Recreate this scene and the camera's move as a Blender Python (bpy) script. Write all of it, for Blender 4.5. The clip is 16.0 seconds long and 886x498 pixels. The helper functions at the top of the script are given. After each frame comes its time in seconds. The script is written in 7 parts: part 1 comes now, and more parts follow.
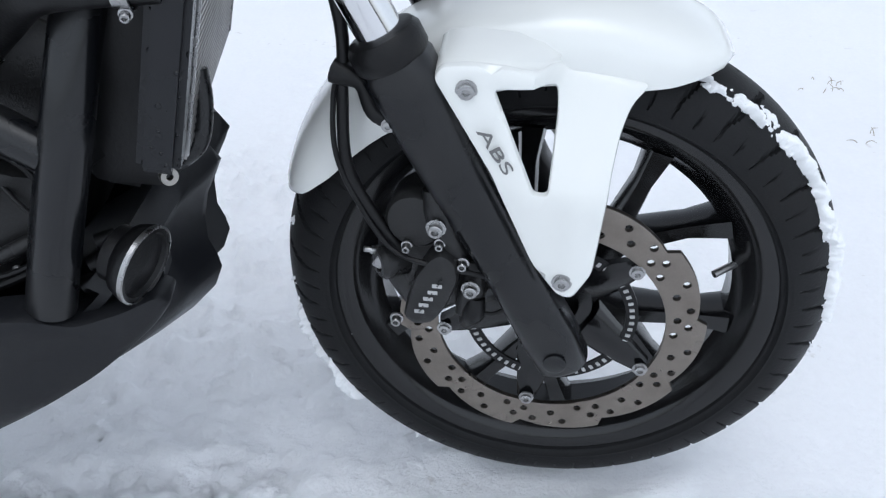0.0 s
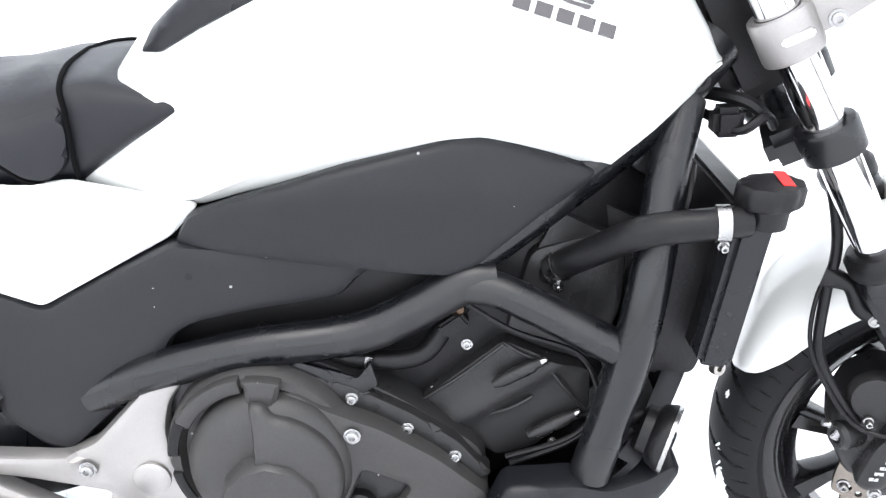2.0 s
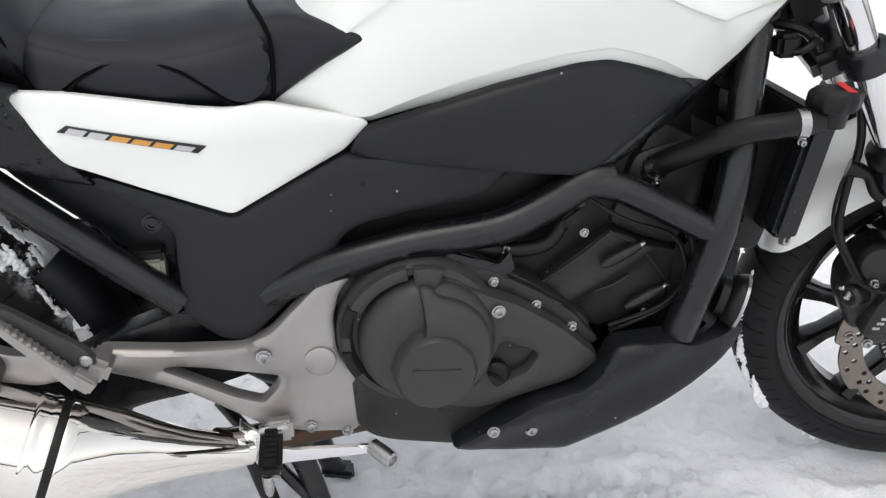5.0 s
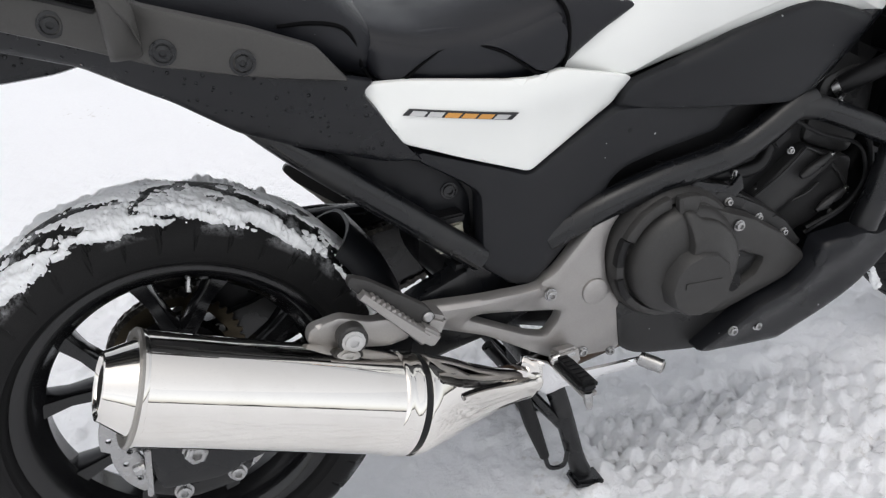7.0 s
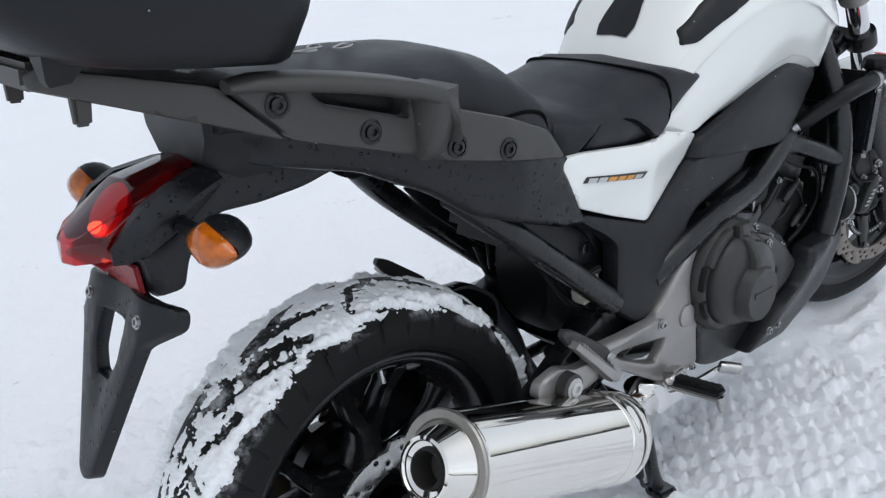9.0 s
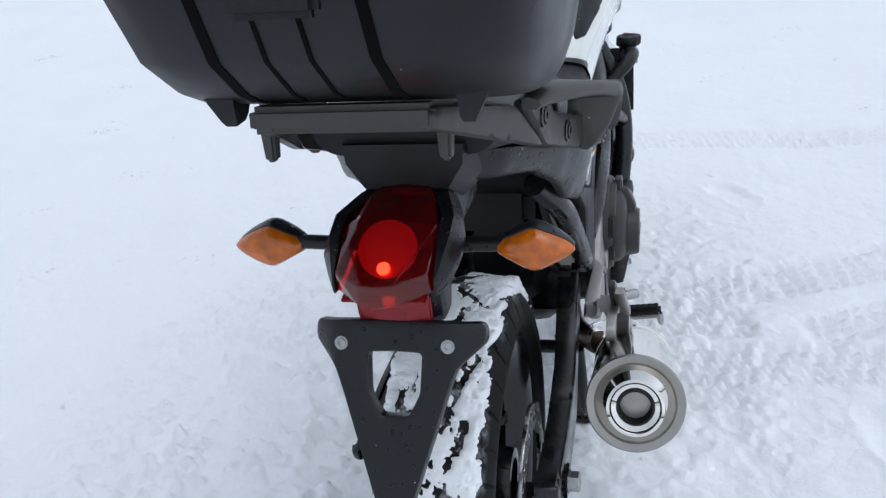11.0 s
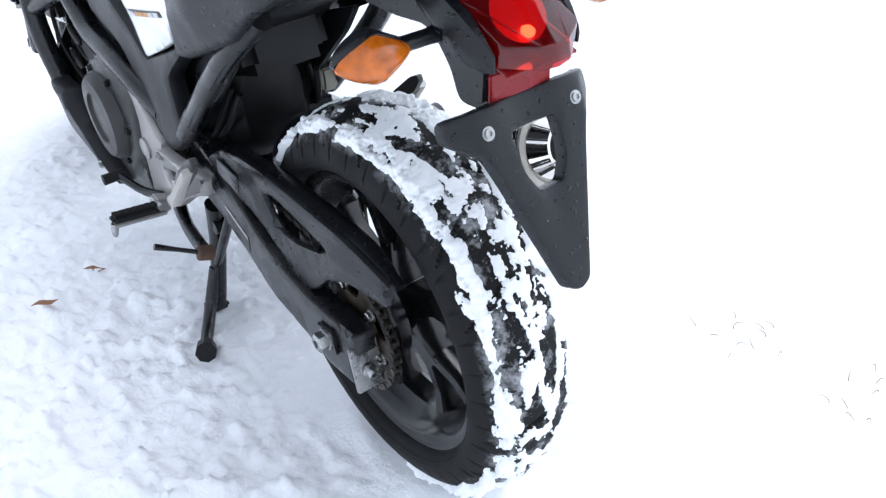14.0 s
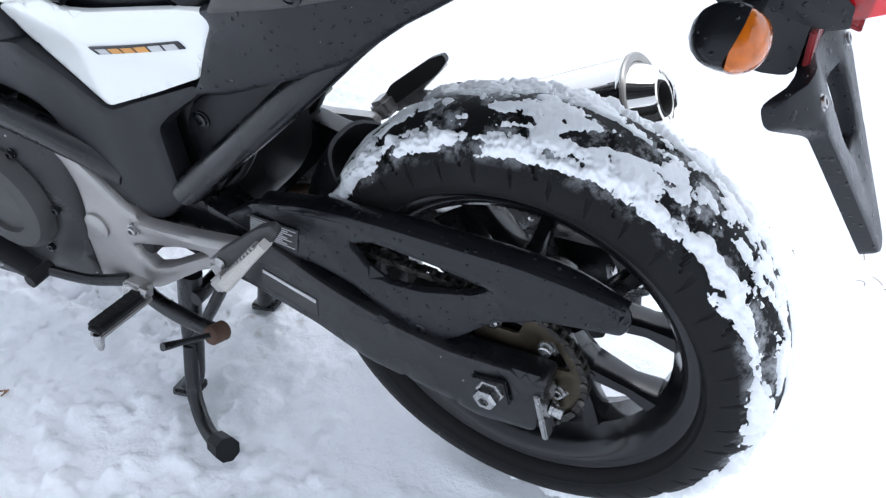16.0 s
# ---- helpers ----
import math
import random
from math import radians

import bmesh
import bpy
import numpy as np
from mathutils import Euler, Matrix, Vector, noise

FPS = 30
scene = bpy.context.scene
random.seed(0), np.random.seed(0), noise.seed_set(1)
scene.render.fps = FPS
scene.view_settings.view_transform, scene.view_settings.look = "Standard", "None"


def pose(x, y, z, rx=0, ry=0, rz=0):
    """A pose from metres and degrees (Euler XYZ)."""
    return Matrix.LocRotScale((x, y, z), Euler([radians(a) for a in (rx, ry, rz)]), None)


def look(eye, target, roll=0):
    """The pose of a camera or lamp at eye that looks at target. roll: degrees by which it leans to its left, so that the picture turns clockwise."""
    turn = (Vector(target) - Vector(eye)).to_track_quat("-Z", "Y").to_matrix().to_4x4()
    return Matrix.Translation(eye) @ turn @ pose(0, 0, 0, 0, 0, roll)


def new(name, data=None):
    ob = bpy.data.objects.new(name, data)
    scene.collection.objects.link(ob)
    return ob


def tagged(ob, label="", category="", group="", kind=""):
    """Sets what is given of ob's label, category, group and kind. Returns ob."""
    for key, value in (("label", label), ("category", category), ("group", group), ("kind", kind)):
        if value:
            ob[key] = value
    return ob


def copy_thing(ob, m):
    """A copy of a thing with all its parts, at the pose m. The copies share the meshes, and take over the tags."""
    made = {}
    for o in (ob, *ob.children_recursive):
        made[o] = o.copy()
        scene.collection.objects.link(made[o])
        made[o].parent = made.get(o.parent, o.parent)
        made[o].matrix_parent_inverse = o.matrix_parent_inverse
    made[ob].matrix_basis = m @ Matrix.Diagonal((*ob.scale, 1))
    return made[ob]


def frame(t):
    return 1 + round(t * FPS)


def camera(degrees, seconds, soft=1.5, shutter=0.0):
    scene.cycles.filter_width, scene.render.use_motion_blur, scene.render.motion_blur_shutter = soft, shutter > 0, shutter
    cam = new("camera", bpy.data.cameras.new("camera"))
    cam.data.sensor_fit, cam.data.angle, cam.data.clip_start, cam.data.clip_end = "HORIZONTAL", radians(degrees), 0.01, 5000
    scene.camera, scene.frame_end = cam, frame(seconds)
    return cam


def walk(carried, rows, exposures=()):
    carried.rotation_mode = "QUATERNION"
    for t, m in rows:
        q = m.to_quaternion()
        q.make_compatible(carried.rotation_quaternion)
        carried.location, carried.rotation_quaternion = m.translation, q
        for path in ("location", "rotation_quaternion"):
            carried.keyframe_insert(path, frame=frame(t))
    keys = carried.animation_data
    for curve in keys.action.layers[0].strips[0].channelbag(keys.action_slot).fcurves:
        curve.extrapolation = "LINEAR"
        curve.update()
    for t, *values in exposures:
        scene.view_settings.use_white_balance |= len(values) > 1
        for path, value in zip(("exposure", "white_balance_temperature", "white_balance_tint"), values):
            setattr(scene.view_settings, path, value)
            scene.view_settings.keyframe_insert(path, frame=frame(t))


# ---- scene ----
# Metres; the motorcycle stands along x (front at +x), its right side towards -y.
cam = camera(52.1, 16.0, soft=1.3)
PATH = [
    (0, (1.311, -0.856, 0.849), (1.489, 0.848, -0.183), 0.8),
    (0.5, (1.231, -0.883, 0.876), (1.324, 0.855, -0.108), 0.2),
    (1, (1.132, -0.94, 0.913), (1.177, 0.834, -0.01), 0.2),
    (1.5, (1.029, -0.977, 0.948), (1.018, 0.829, 0.088), -0.5),
    (2, (0.921, -0.962, 0.978), (0.87, 0.886, 0.216), -2.8),
    (2.5, (0.801, -0.927, 1.031), (0.902, 0.946, 0.337), -2.7),
    (3, (0.769, -0.947, 1.055), (0.95, 0.919, 0.358), -2.3),
    (3.2, (0.759, -0.972, 1.046), (0.965, 0.888, 0.34), -2.2),
    (5.3, (0.538, -1.135, 1.011), (0.812, 0.641, 0.132), -1.1),
    (5.5, (0.493, -1.134, 1.019), (0.781, 0.643, 0.146), -1.2),
    (6, (0.347, -1.102, 1.035), (0.706, 0.641, 0.124), -2.1),
    (6.5, (0.226, -1.099, 1.041), (0.653, 0.602, 0.08), -3.6),
    (7, (0.049, -1.157, 1.071), (0.579, 0.532, 0.139), -5.4),
    (7.5, (-0.12, -1.177, 1.099), (0.53, 0.501, 0.227), -5.5),
    (8, (-0.279, -1.073, 1.09), (0.525, 0.55, 0.242), -5.9),
    (8.5, (-0.413, -0.98, 1.122), (0.568, 0.547, 0.28), -5.9),
    (9, (-0.592, -0.926, 1.142), (0.603, 0.469, 0.351), -5.7),
    (9.2, (-0.674, -0.909, 1.161), (0.599, 0.426, 0.388), -5.9),
    (11.3, (-1.111, -0.203, 1.238), (0.653, 0.103, 0.345), -5.4),
    (11.5, (-1.116, -0.156, 1.223), (0.65, 0.034, 0.305), -5.0),
    (12, (-1.061, 0.012, 1.196), (0.693, -0.04, 0.237), -4.9),
    (12.5, (-1.034, 0.146, 1.207), (0.68, -0.128, 0.214), -4.1),
    (13, (-1.047, 0.318, 1.199), (0.581, -0.223, 0.171), -2.6),
    (13.5, (-1.05, 0.469, 1.202), (0.45, -0.301, 0.126), -2.8),
    (14, (-0.928, 0.575, 1.164), (0.416, -0.356, 0.012), -4.3),
    (14.5, (-0.793, 0.645, 1.164), (0.387, -0.413, -0.057), -4.9),
    (15, (-0.665, 0.706, 1.162), (0.372, -0.477, -0.073), -4.6),
    (15.5, (-0.501, 0.78, 1.173), (0.355, -0.518, -0.086), -4.7),
    (16, (-0.327, 0.782, 1.145), (0.449, -0.53, -0.15), -5.0),
]

EXPOSURES = [(0, -0.22, 5900, 8), (0.7, -0.19, 5900, 8), (1.0, -0.04, 6100, 9), (1.5, 1.25, 6400, 10), (2.0, 1.3, 6400, 10), (2.5, 0.3, 6300, 9), (3.0, -0.8, 5900, 8), (3.2, -0.8, 5900, 8),
             (5.3, 0.05, 6700, 10), (6.0, -0.25, 6700, 10), (7.2, -0.18, 6550, 10), (8.0, -0.45, 6200, 9), (8.5, -0.5, 6150, 9), (9.0, -0.4, 6100, 8), (11.3, -0.45, 5850, 8), (12.0, -0.56, 5850, 8), (12.5, -0.46, 5850, 8), (13.3, -0.08, 5650, 8), (14.0, 0.48, 5850, 9), (16, 0.38, 5850, 9)]
walk(cam, [(t, look(eye, target, roll)) for t, eye, target, roll in PATH], EXPOSURES)

# ---- world and light: a bright overcast winter day ----
world = bpy.data.worlds.new("world")
scene.world = world
world.use_nodes = True
wt = world.node_tree
sky = wt.nodes.new("ShaderNodeTexSky")
sky.sky_type, sky.sun_disc = "NISHITA", False
sky.sun_elevation, sky.sun_rotation = radians(73), radians(191)
sky.air_density, sky.dust_density, sky.ozone_density = 1.0, 3.0, 1.0
grey = wt.nodes.new("ShaderNodeHueSaturation")
grey.inputs["Saturation"].default_value = 0.22
# over a snowfield the overcast sky is a little brighter towards the horizon
co = wt.nodes.new("ShaderNodeTexCoord")
sep = wt.nodes.new("ShaderNodeSeparateXYZ")
wt.links.new(co.outputs["Generated"], sep.inputs[0])
lift = wt.nodes.new("ShaderNodeMapRange")
lift.inputs["From Min"].default_value, lift.inputs["From Max"].default_value = 0.0, 1.0
lift.inputs["To Min"].default_value, lift.inputs["To Max"].default_value = 1.75, 0.9
wt.links.new(sep.outputs["Z"], lift.inputs["Value"])
dim = wt.nodes.new("ShaderNodeMix")
dim.data_type, dim.blend_type = "RGBA", "MULTIPLY"
dim.inputs["Factor"].default_value = 1.0
wt.links.new(sky.outputs[0], dim.inputs["A"])
wt.links.new(lift.outputs[0], dim.inputs["B"])
wt.links.new(dim.outputs["Result"], grey.inputs["Color"])
wt.links.new(grey.outputs[0], wt.nodes["Background"].inputs["Color"])
wt.nodes["Background"].inputs["Strength"].default_value = 0.184
sun = new("sun", bpy.data.lights.new("sun", "SUN"))
sun.data.energy, sun.data.angle, sun.data.color = 0.25, radians(110), (1.0, 0.97, 0.93)
sun.matrix_world = look((0, 0, 6), (0.35, 1.8, 0))

# ---- materials ----
def material(name, color, rough=0.5, metal=0.0, coat=0.0, grain=0.0, grain_scale=400.0, bump=0.0, bump_scale=600.0,
             wear=0.0, wear_color=(0.3, 0.3, 0.3), wear_scale=9.0, drops=0.0, rough_var=0.08, trans=0.0, spec=0.5, bump_deep=0.001, flecks=0.0, bump_detail=2.0):
    """A surface with colour grain at two scales, worn or dusty patches, fine relief and, if asked for, beads of melt water."""
    m = bpy.data.materials.new(name)
    m.use_nodes = True
    nt = m.node_tree
    b = nt.nodes["Principled BSDF"]
    add = nt.nodes.new
    link = nt.links.new
    b.inputs["Metallic"].default_value = metal
    b.inputs["Coat Weight"].default_value = coat
    b.inputs["Coat Roughness"].default_value = 0.05
    b.inputs["Transmission Weight"].default_value = trans
    b.inputs["Specular IOR Level"].default_value = spec
    co = add("ShaderNodeTexCoord").outputs["Object"]
    big = add("ShaderNodeTexNoise")
    big.inputs["Scale"].default_value, big.inputs["Detail"].default_value = wear_scale, 5.0
    link(co, big.inputs["Vector"])
    fine = add("ShaderNodeTexNoise")
    fine.inputs["Scale"].default_value, fine.inputs["Detail"].default_value = grain_scale, 3.0
    link(co, fine.inputs["Vector"])
    mix = add("ShaderNodeMix")
    mix.data_type = "RGBA"
    mix.inputs["A"].default_value = (*[c * (1 - grain) for c in color], 1)
    mix.inputs["B"].default_value = (*[min(1, c * (1 + grain)) for c in color], 1)
    link(fine.outputs["Fac"], mix.inputs["Factor"])
    out = mix.outputs["Result"]
    if wear:
        ramp = add("ShaderNodeMapRange")
        ramp.inputs["From Min"].default_value, ramp.inputs["From Max"].default_value = 0.5, 0.78
        ramp.inputs["To Max"].default_value = wear
        link(big.outputs["Fac"], ramp.inputs["Value"])
        worn = add("ShaderNodeMix")
        worn.data_type = "RGBA"
        link(ramp.outputs[0], worn.inputs["Factor"])
        link(out, worn.inputs["A"])
        worn.inputs["B"].default_value = (*wear_color, 1)
        out = worn.outputs["Result"]
    if flecks:
        # stray snow crystals and dried specks
        v = add("ShaderNodeTexVoronoi")
        v.inputs["Scale"].default_value = 42.0
        link(co, v.inputs["Vector"])
        pick = add("ShaderNodeSeparateColor")
        link(v.outputs["Color"], pick.inputs["Color"])
        size = add("ShaderNodeMapRange")
        size.inputs["From Min"].default_value, size.inputs["From Max"].default_value = 0.72, 1.0
        size.inputs["To Max"].default_value = 0.085 * flecks
        link(pick.outputs["Green"], size.inputs["Value"])
        on = add("ShaderNodeMath")
        on.operation = "LESS_THAN"
        link(v.outputs["Distance"], on.inputs[0])
        link(size.outputs[0], on.inputs[1])
        speck = add("ShaderNodeMix")
        speck.data_type = "RGBA"
        link(on.outputs[0], speck.inputs["Factor"])
        link(out, speck.inputs["A"])
        speck.inputs["B"].default_value = (0.34, 0.34, 0.35, 1)
        out = speck.outputs["Result"]
    link(out, b.inputs["Base Color"])
    rr = add("ShaderNodeMapRange")
    rr.inputs["From Min"].default_value, rr.inputs["From Max"].default_value = 0.3, 0.7
    rr.inputs["To Min"].default_value, rr.inputs["To Max"].default_value = max(0.01, rough - rough_var), min(1, rough + rough_var)
    link(big.outputs["Fac"], rr.inputs["Value"])
    rough_out, normal = rr.outputs[0], None
    if bump:
        n2 = add("ShaderNodeTexNoise")
        n2.inputs["Scale"].default_value, n2.inputs["Detail"].default_value, n2.inputs["Roughness"].default_value = bump_scale, bump_detail, 0.5 if bump_detail < 3 else 0.68
        link(co, n2.inputs["Vector"])
        bp = add("ShaderNodeBump")
        bp.inputs["Strength"].default_value, bp.inputs["Distance"].default_value = bump, bump_deep
        link(n2.outputs["Fac"], bp.inputs["Height"])
        normal = bp.outputs["Normal"]
    if drops:
        v = add("ShaderNodeTexVoronoi")
        v.inputs["Scale"].default_value = 110.0
        link(co, v.inputs["Vector"])
        size = add("ShaderNodeMath")
        size.operation = "MULTIPLY"
        sep = add("ShaderNodeSeparateColor")
        link(v.outputs["Color"], sep.inputs["Color"])
        link(sep.outputs["Red"], size.inputs[0])
        size.inputs[1].default_value = 0.34 * drops
        bead = add("ShaderNodeMath")
        bead.operation = "SUBTRACT"
        link(size.outputs[0], bead.inputs[0])
        link(v.outputs["Distance"], bead.inputs[1])
        top = add("ShaderNodeMapRange")
        top.inputs["From Min"].default_value, top.inputs["From Max"].default_value = 0.0, 0.12
        link(bead.outputs[0], top.inputs["Value"])
        bp2 = add("ShaderNodeBump")
        bp2.inputs["Strength"].default_value, bp2.inputs["Distance"].default_value = 0.9, 0.0016
        link(top.outputs[0], bp2.inputs["Height"])
        if normal:
            link(normal, bp2.inputs["Normal"])
        normal = bp2.outputs["Normal"]
        wet = add("ShaderNodeMix")
        wet.data_type = "FLOAT"
        link(top.outputs[0], wet.inputs["Factor"])
        link(rough_out, wet.inputs["A"])
        wet.inputs["B"].default_value = 0.06
        rough_out = wet.outputs["Result"]
    link(rough_out, b.inputs["Roughness"])
    if normal:
        link(normal, b.inputs["Normal"])
    return m


PLASTIC = material("black_plastic", (0.0068, 0.0074, 0.0094), 0.40, spec=0.32, grain=0.3, bump=0.3, bump_scale=900, wear=0.28, wear_color=(0.032, 0.032, 0.034), wear_scale=6, rough_var=0.15, drops=0.0, flecks=1)
PLASTIC_WET = material("wet_black_plastic", (0.0066, 0.0072, 0.0092), 0.31, spec=0.36, grain=0.3, bump=0.25, bump_scale=900, wear=0.2, wear_color=(0.032, 0.032, 0.034), rough_var=0.15, drops=1.0, flecks=0.8)
FRAME = material("frame_paint", (0.0054, 0.0059, 0.0072), 0.27, spec=0.46, grain=0.25, bump=0.12, bump_scale=500, wear=0.4, wear_color=(0.026, 0.025, 0.024), wear_scale=17, rough_var=0.14, flecks=0.7)
ENGINE = material("engine_black", (0.0170, 0.0170, 0.0174), 0.34, spec=0.34, grain=0.35, bump=0.4, bump_scale=700, wear=0.35, wear_color=(0.02, 0.0195, 0.0185), wear_scale=16, rough_var=0.12, flecks=0.8)
COVER = material("cover_charcoal", (0.0330, 0.0322, 0.0315), 0.42, spec=0.36, grain=0.25, bump=0.25, bump_scale=800, wear=0.35, wear_color=(0.046, 0.0435, 0.041), wear_scale=12, rough_var=0.12, flecks=0.8)
DARK = material("inner_black", (0.0062, 0.0062, 0.0068), 0.42, spec=0.28, grain=0.3, bump=0.3, bump_scale=300)
WHITE = material("pearl_white_paint", (0.80, 0.81, 0.785), 0.20, coat=0.6, grain=0.02, grain_scale=1500, wear=0.08, wear_color=(0.6, 0.6, 0.57), rough_var=0.05)
VINYL = material("seat_vinyl", (0.0072, 0.0078, 0.0108), 0.40, spec=0.33, grain=0.25, bump=0.45, bump_scale=1300, wear=0.18, wear_color=(0.017, 0.017, 0.02), rough_var=0.1, flecks=0.7)
GREY = material("grab_rail_grey", (0.050, 0.048, 0.045), 0.46, metal=0.15, grain=0.15, bump=0.14, bump_scale=900, wear=0.25, wear_color=(0.060, 0.057, 0.053), flecks=0.6)
ALLOY = material("cast_alloy", (0.35, 0.338, 0.328), 0.42, metal=0.75, grain=0.08, bump=0.25, bump_scale=900, wear=0.4, wear_color=(0.27, 0.25, 0.235), wear_scale=14)
STEEL = material("zinc_steel", (0.40, 0.40, 0.40), 0.28, metal=1.0, grain=0.1, wear=0.4, wear_color=(0.28, 0.25, 0.22), wear_scale=60)
CHROME = material("chrome", (0.80, 0.775, 0.735), 0.04, metal=1.0, grain=0.02, wear=0.14, wear_color=(0.55, 0.51, 0.45), rough_var=0.03, wear_scale=20)
BRUSHED = material("brushed_steel", (0.36, 0.345, 0.32), 0.38, metal=1.0, grain=0.15, grain_scale=600, wear=0.3, wear_color=(0.25, 0.22, 0.19), wear_scale=40)
CHROME_TUBE = material("fork_chrome", (0.72, 0.72, 0.73), 0.08, metal=1.0, grain=0.03, rough_var=0.04)
DISC = material("brake_disc_steel", (0.235, 0.21, 0.185), 0.32, metal=1.0, grain=0.2, grain_scale=900, wear=0.5, wear_color=(0.15, 0.125, 0.105), wear_scale=25)
# near-black, so seams and grooves carry their shadow line in the colour
GROOVE_SHADE = material("groove_shade", (0.0028, 0.0028, 0.0032), 0.85, spec=0.08, grain=0.3)
RUBBER = material("tyre_rubber", (0.0092, 0.0095, 0.0104), 0.56, grain=0.3, bump=0.4, bump_scale=450, wear=0.4, wear_color=(0.018, 0.0175, 0.017), wear_scale=11, spec=0.2, rough_var=0.12, flecks=0.9)
RIM = material("rim_black", (0.0055, 0.0056, 0.0064), 0.17, spec=0.48, grain=0.2, bump=0.08, bump_scale=500, wear=0.25, wear_color=(0.013, 0.013, 0.013), flecks=0.7)
SNOW = material("snow_crust", (0.89, 0.90, 0.91), 0.75, grain=0.03, grain_scale=300, bump=0.5, bump_scale=420, rough_var=0.1, spec=0.25)
RED = material("red_lens", (0.56, 0.008, 0.014), 0.04, grain=0.1, grain_scale=200, coat=1.0, trans=0.93, rough_var=0.03)
RED.node_tree.nodes["Principled BSDF"].inputs["IOR"].default_value = 1.04
RED_REFLEX = material("red_reflector", (0.24, 0.010, 0.014), 0.25, grain=0.5, grain_scale=700, bump=0.8, bump_scale=900, coat=0.2, spec=0.3)
AMBER = material("amber_lens", (0.58, 0.135, 0.004), 0.12, grain=0.7, grain_scale=70, coat=0.25, trans=0.2, bump=1.0, bump_scale=130, rough_var=0.04)
RED_PAINT = material("red_label", (0.6, 0.02, 0.02), 0.4)
PALE_GREY_INK = material("decal_pale_grey", (0.15, 0.15, 0.15), 0.35, grain=0.1)
DARK_GREY_INK = material("decal_grey", (0.075, 0.07, 0.072), 0.3, metal=0.3, coat=0.3, grain=0.1)
ORANGE_INK = material("decal_orange", (0.62, 0.30, 0.07), 0.35, metal=0.2)
SILVER_INK = material("decal_silver", (0.50, 0.50, 0.50), 0.35, metal=0.2)
BLACK_INK = material("decal_black", (0.01, 0.01, 0.012), 0.35)
RUST = material("rusty_boss", (0.075, 0.04, 0.025), 0.8, grain=0.5, grain_scale=200, bump=0.6, bump_scale=200)
BRONZE = material("sprocket_steel", (0.085, 0.070, 0.048), 0.4, metal=0.9, grain=0.3, wear=0.6, wear_color=(0.06, 0.05, 0.035), wear_scale=30)
CHAIN = material("oily_chain", (0.035, 0.033, 0.030), 0.4, metal=0.7, grain=0.4, wear=0.5, wear_color=(0.30, 0.275, 0.24), wear_scale=120)
TITAN = material("header_steel", (0.085, 0.058, 0.042), 0.38, metal=1.0, grain=0.3, wear=0.5, wear_color=(0.12, 0.075, 0.05), wear_scale=25)
SOOT = material("sooty_steel", (0.010, 0.009, 0.008), 0.7, metal=0.1, grain=0.4, bump=0.3)
PALE_PAD = material("pale_rubber", (0.42, 0.40, 0.37), 0.6, grain=0.2, bump=0.4)
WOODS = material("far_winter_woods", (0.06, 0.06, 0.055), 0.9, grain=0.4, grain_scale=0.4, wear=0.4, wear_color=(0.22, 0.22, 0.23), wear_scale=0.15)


def dusted_rubber(axle, low, amount):
    """Tyre rubber with a thin broken dusting of snow on the tread round the given axle."""
    m = material("dusted_tyre_rubber", (0.0085, 0.0085, 0.0088), 0.62, grain=0.3, bump=0.4, bump_scale=450, wear=0.4, wear_color=(0.018, 0.0175, 0.017), wear_scale=11, spec=0.16, rough_var=0.12)
    nt = m.node_tree
    b = nt.nodes["Principled BSDF"]
    add, link = nt.nodes.new, nt.links.new
    co = add("ShaderNodeTexCoord").outputs["Object"]
    off = add("ShaderNodeVectorMath")
    off.operation = "SUBTRACT"
    link(co, off.inputs[0])
    off.inputs[1].default_value = axle
    plane = add("ShaderNodeVectorMath")
    plane.operation = "MULTIPLY"
    link(off.outputs[0], plane.inputs[0])
    plane.inputs[1].default_value = (1, 0, 1)
    far = add("ShaderNodeVectorMath")
    far.operation = "LENGTH"
    link(plane.outputs[0], far.inputs[0])
    band = add("ShaderNodeMapRange")
    band.inputs["From Min"].default_value, band.inputs["From Max"].default_value = low, low + 0.018
    link(far.outputs["Value"], band.inputs["Value"])
    dust = add("ShaderNodeTexNoise")
    dust.inputs["Scale"].default_value, dust.inputs["Detail"].default_value, dust.inputs["Roughness"].default_value = 26.0, 9.0, 0.72
    link(co, dust.inputs["Vector"])
    cut = add("ShaderNodeMapRange")
    cut.inputs["From Min"].default_value, cut.inputs["From Max"].default_value = 0.50, 0.66
    cut.inputs["To Max"].default_value = amount
    link(dust.outputs["Fac"], cut.inputs["Value"])
    both_on = add("ShaderNodeMath")
    both_on.operation = "MULTIPLY"
    link(band.outputs[0], both_on.inputs[0])
    link(cut.outputs[0], both_on.inputs[1])
    mix = add("ShaderNodeMix")
    mix.data_type = "RGBA"
    old = b.inputs["Base Color"].links[0].from_socket
    link(both_on.outputs[0], mix.inputs["Factor"])
    link(old, mix.inputs["A"])
    mix.inputs["B"].default_value = (0.80, 0.81, 0.83, 1)
    link(mix.outputs["Result"], b.inputs["Base Color"])
    return m


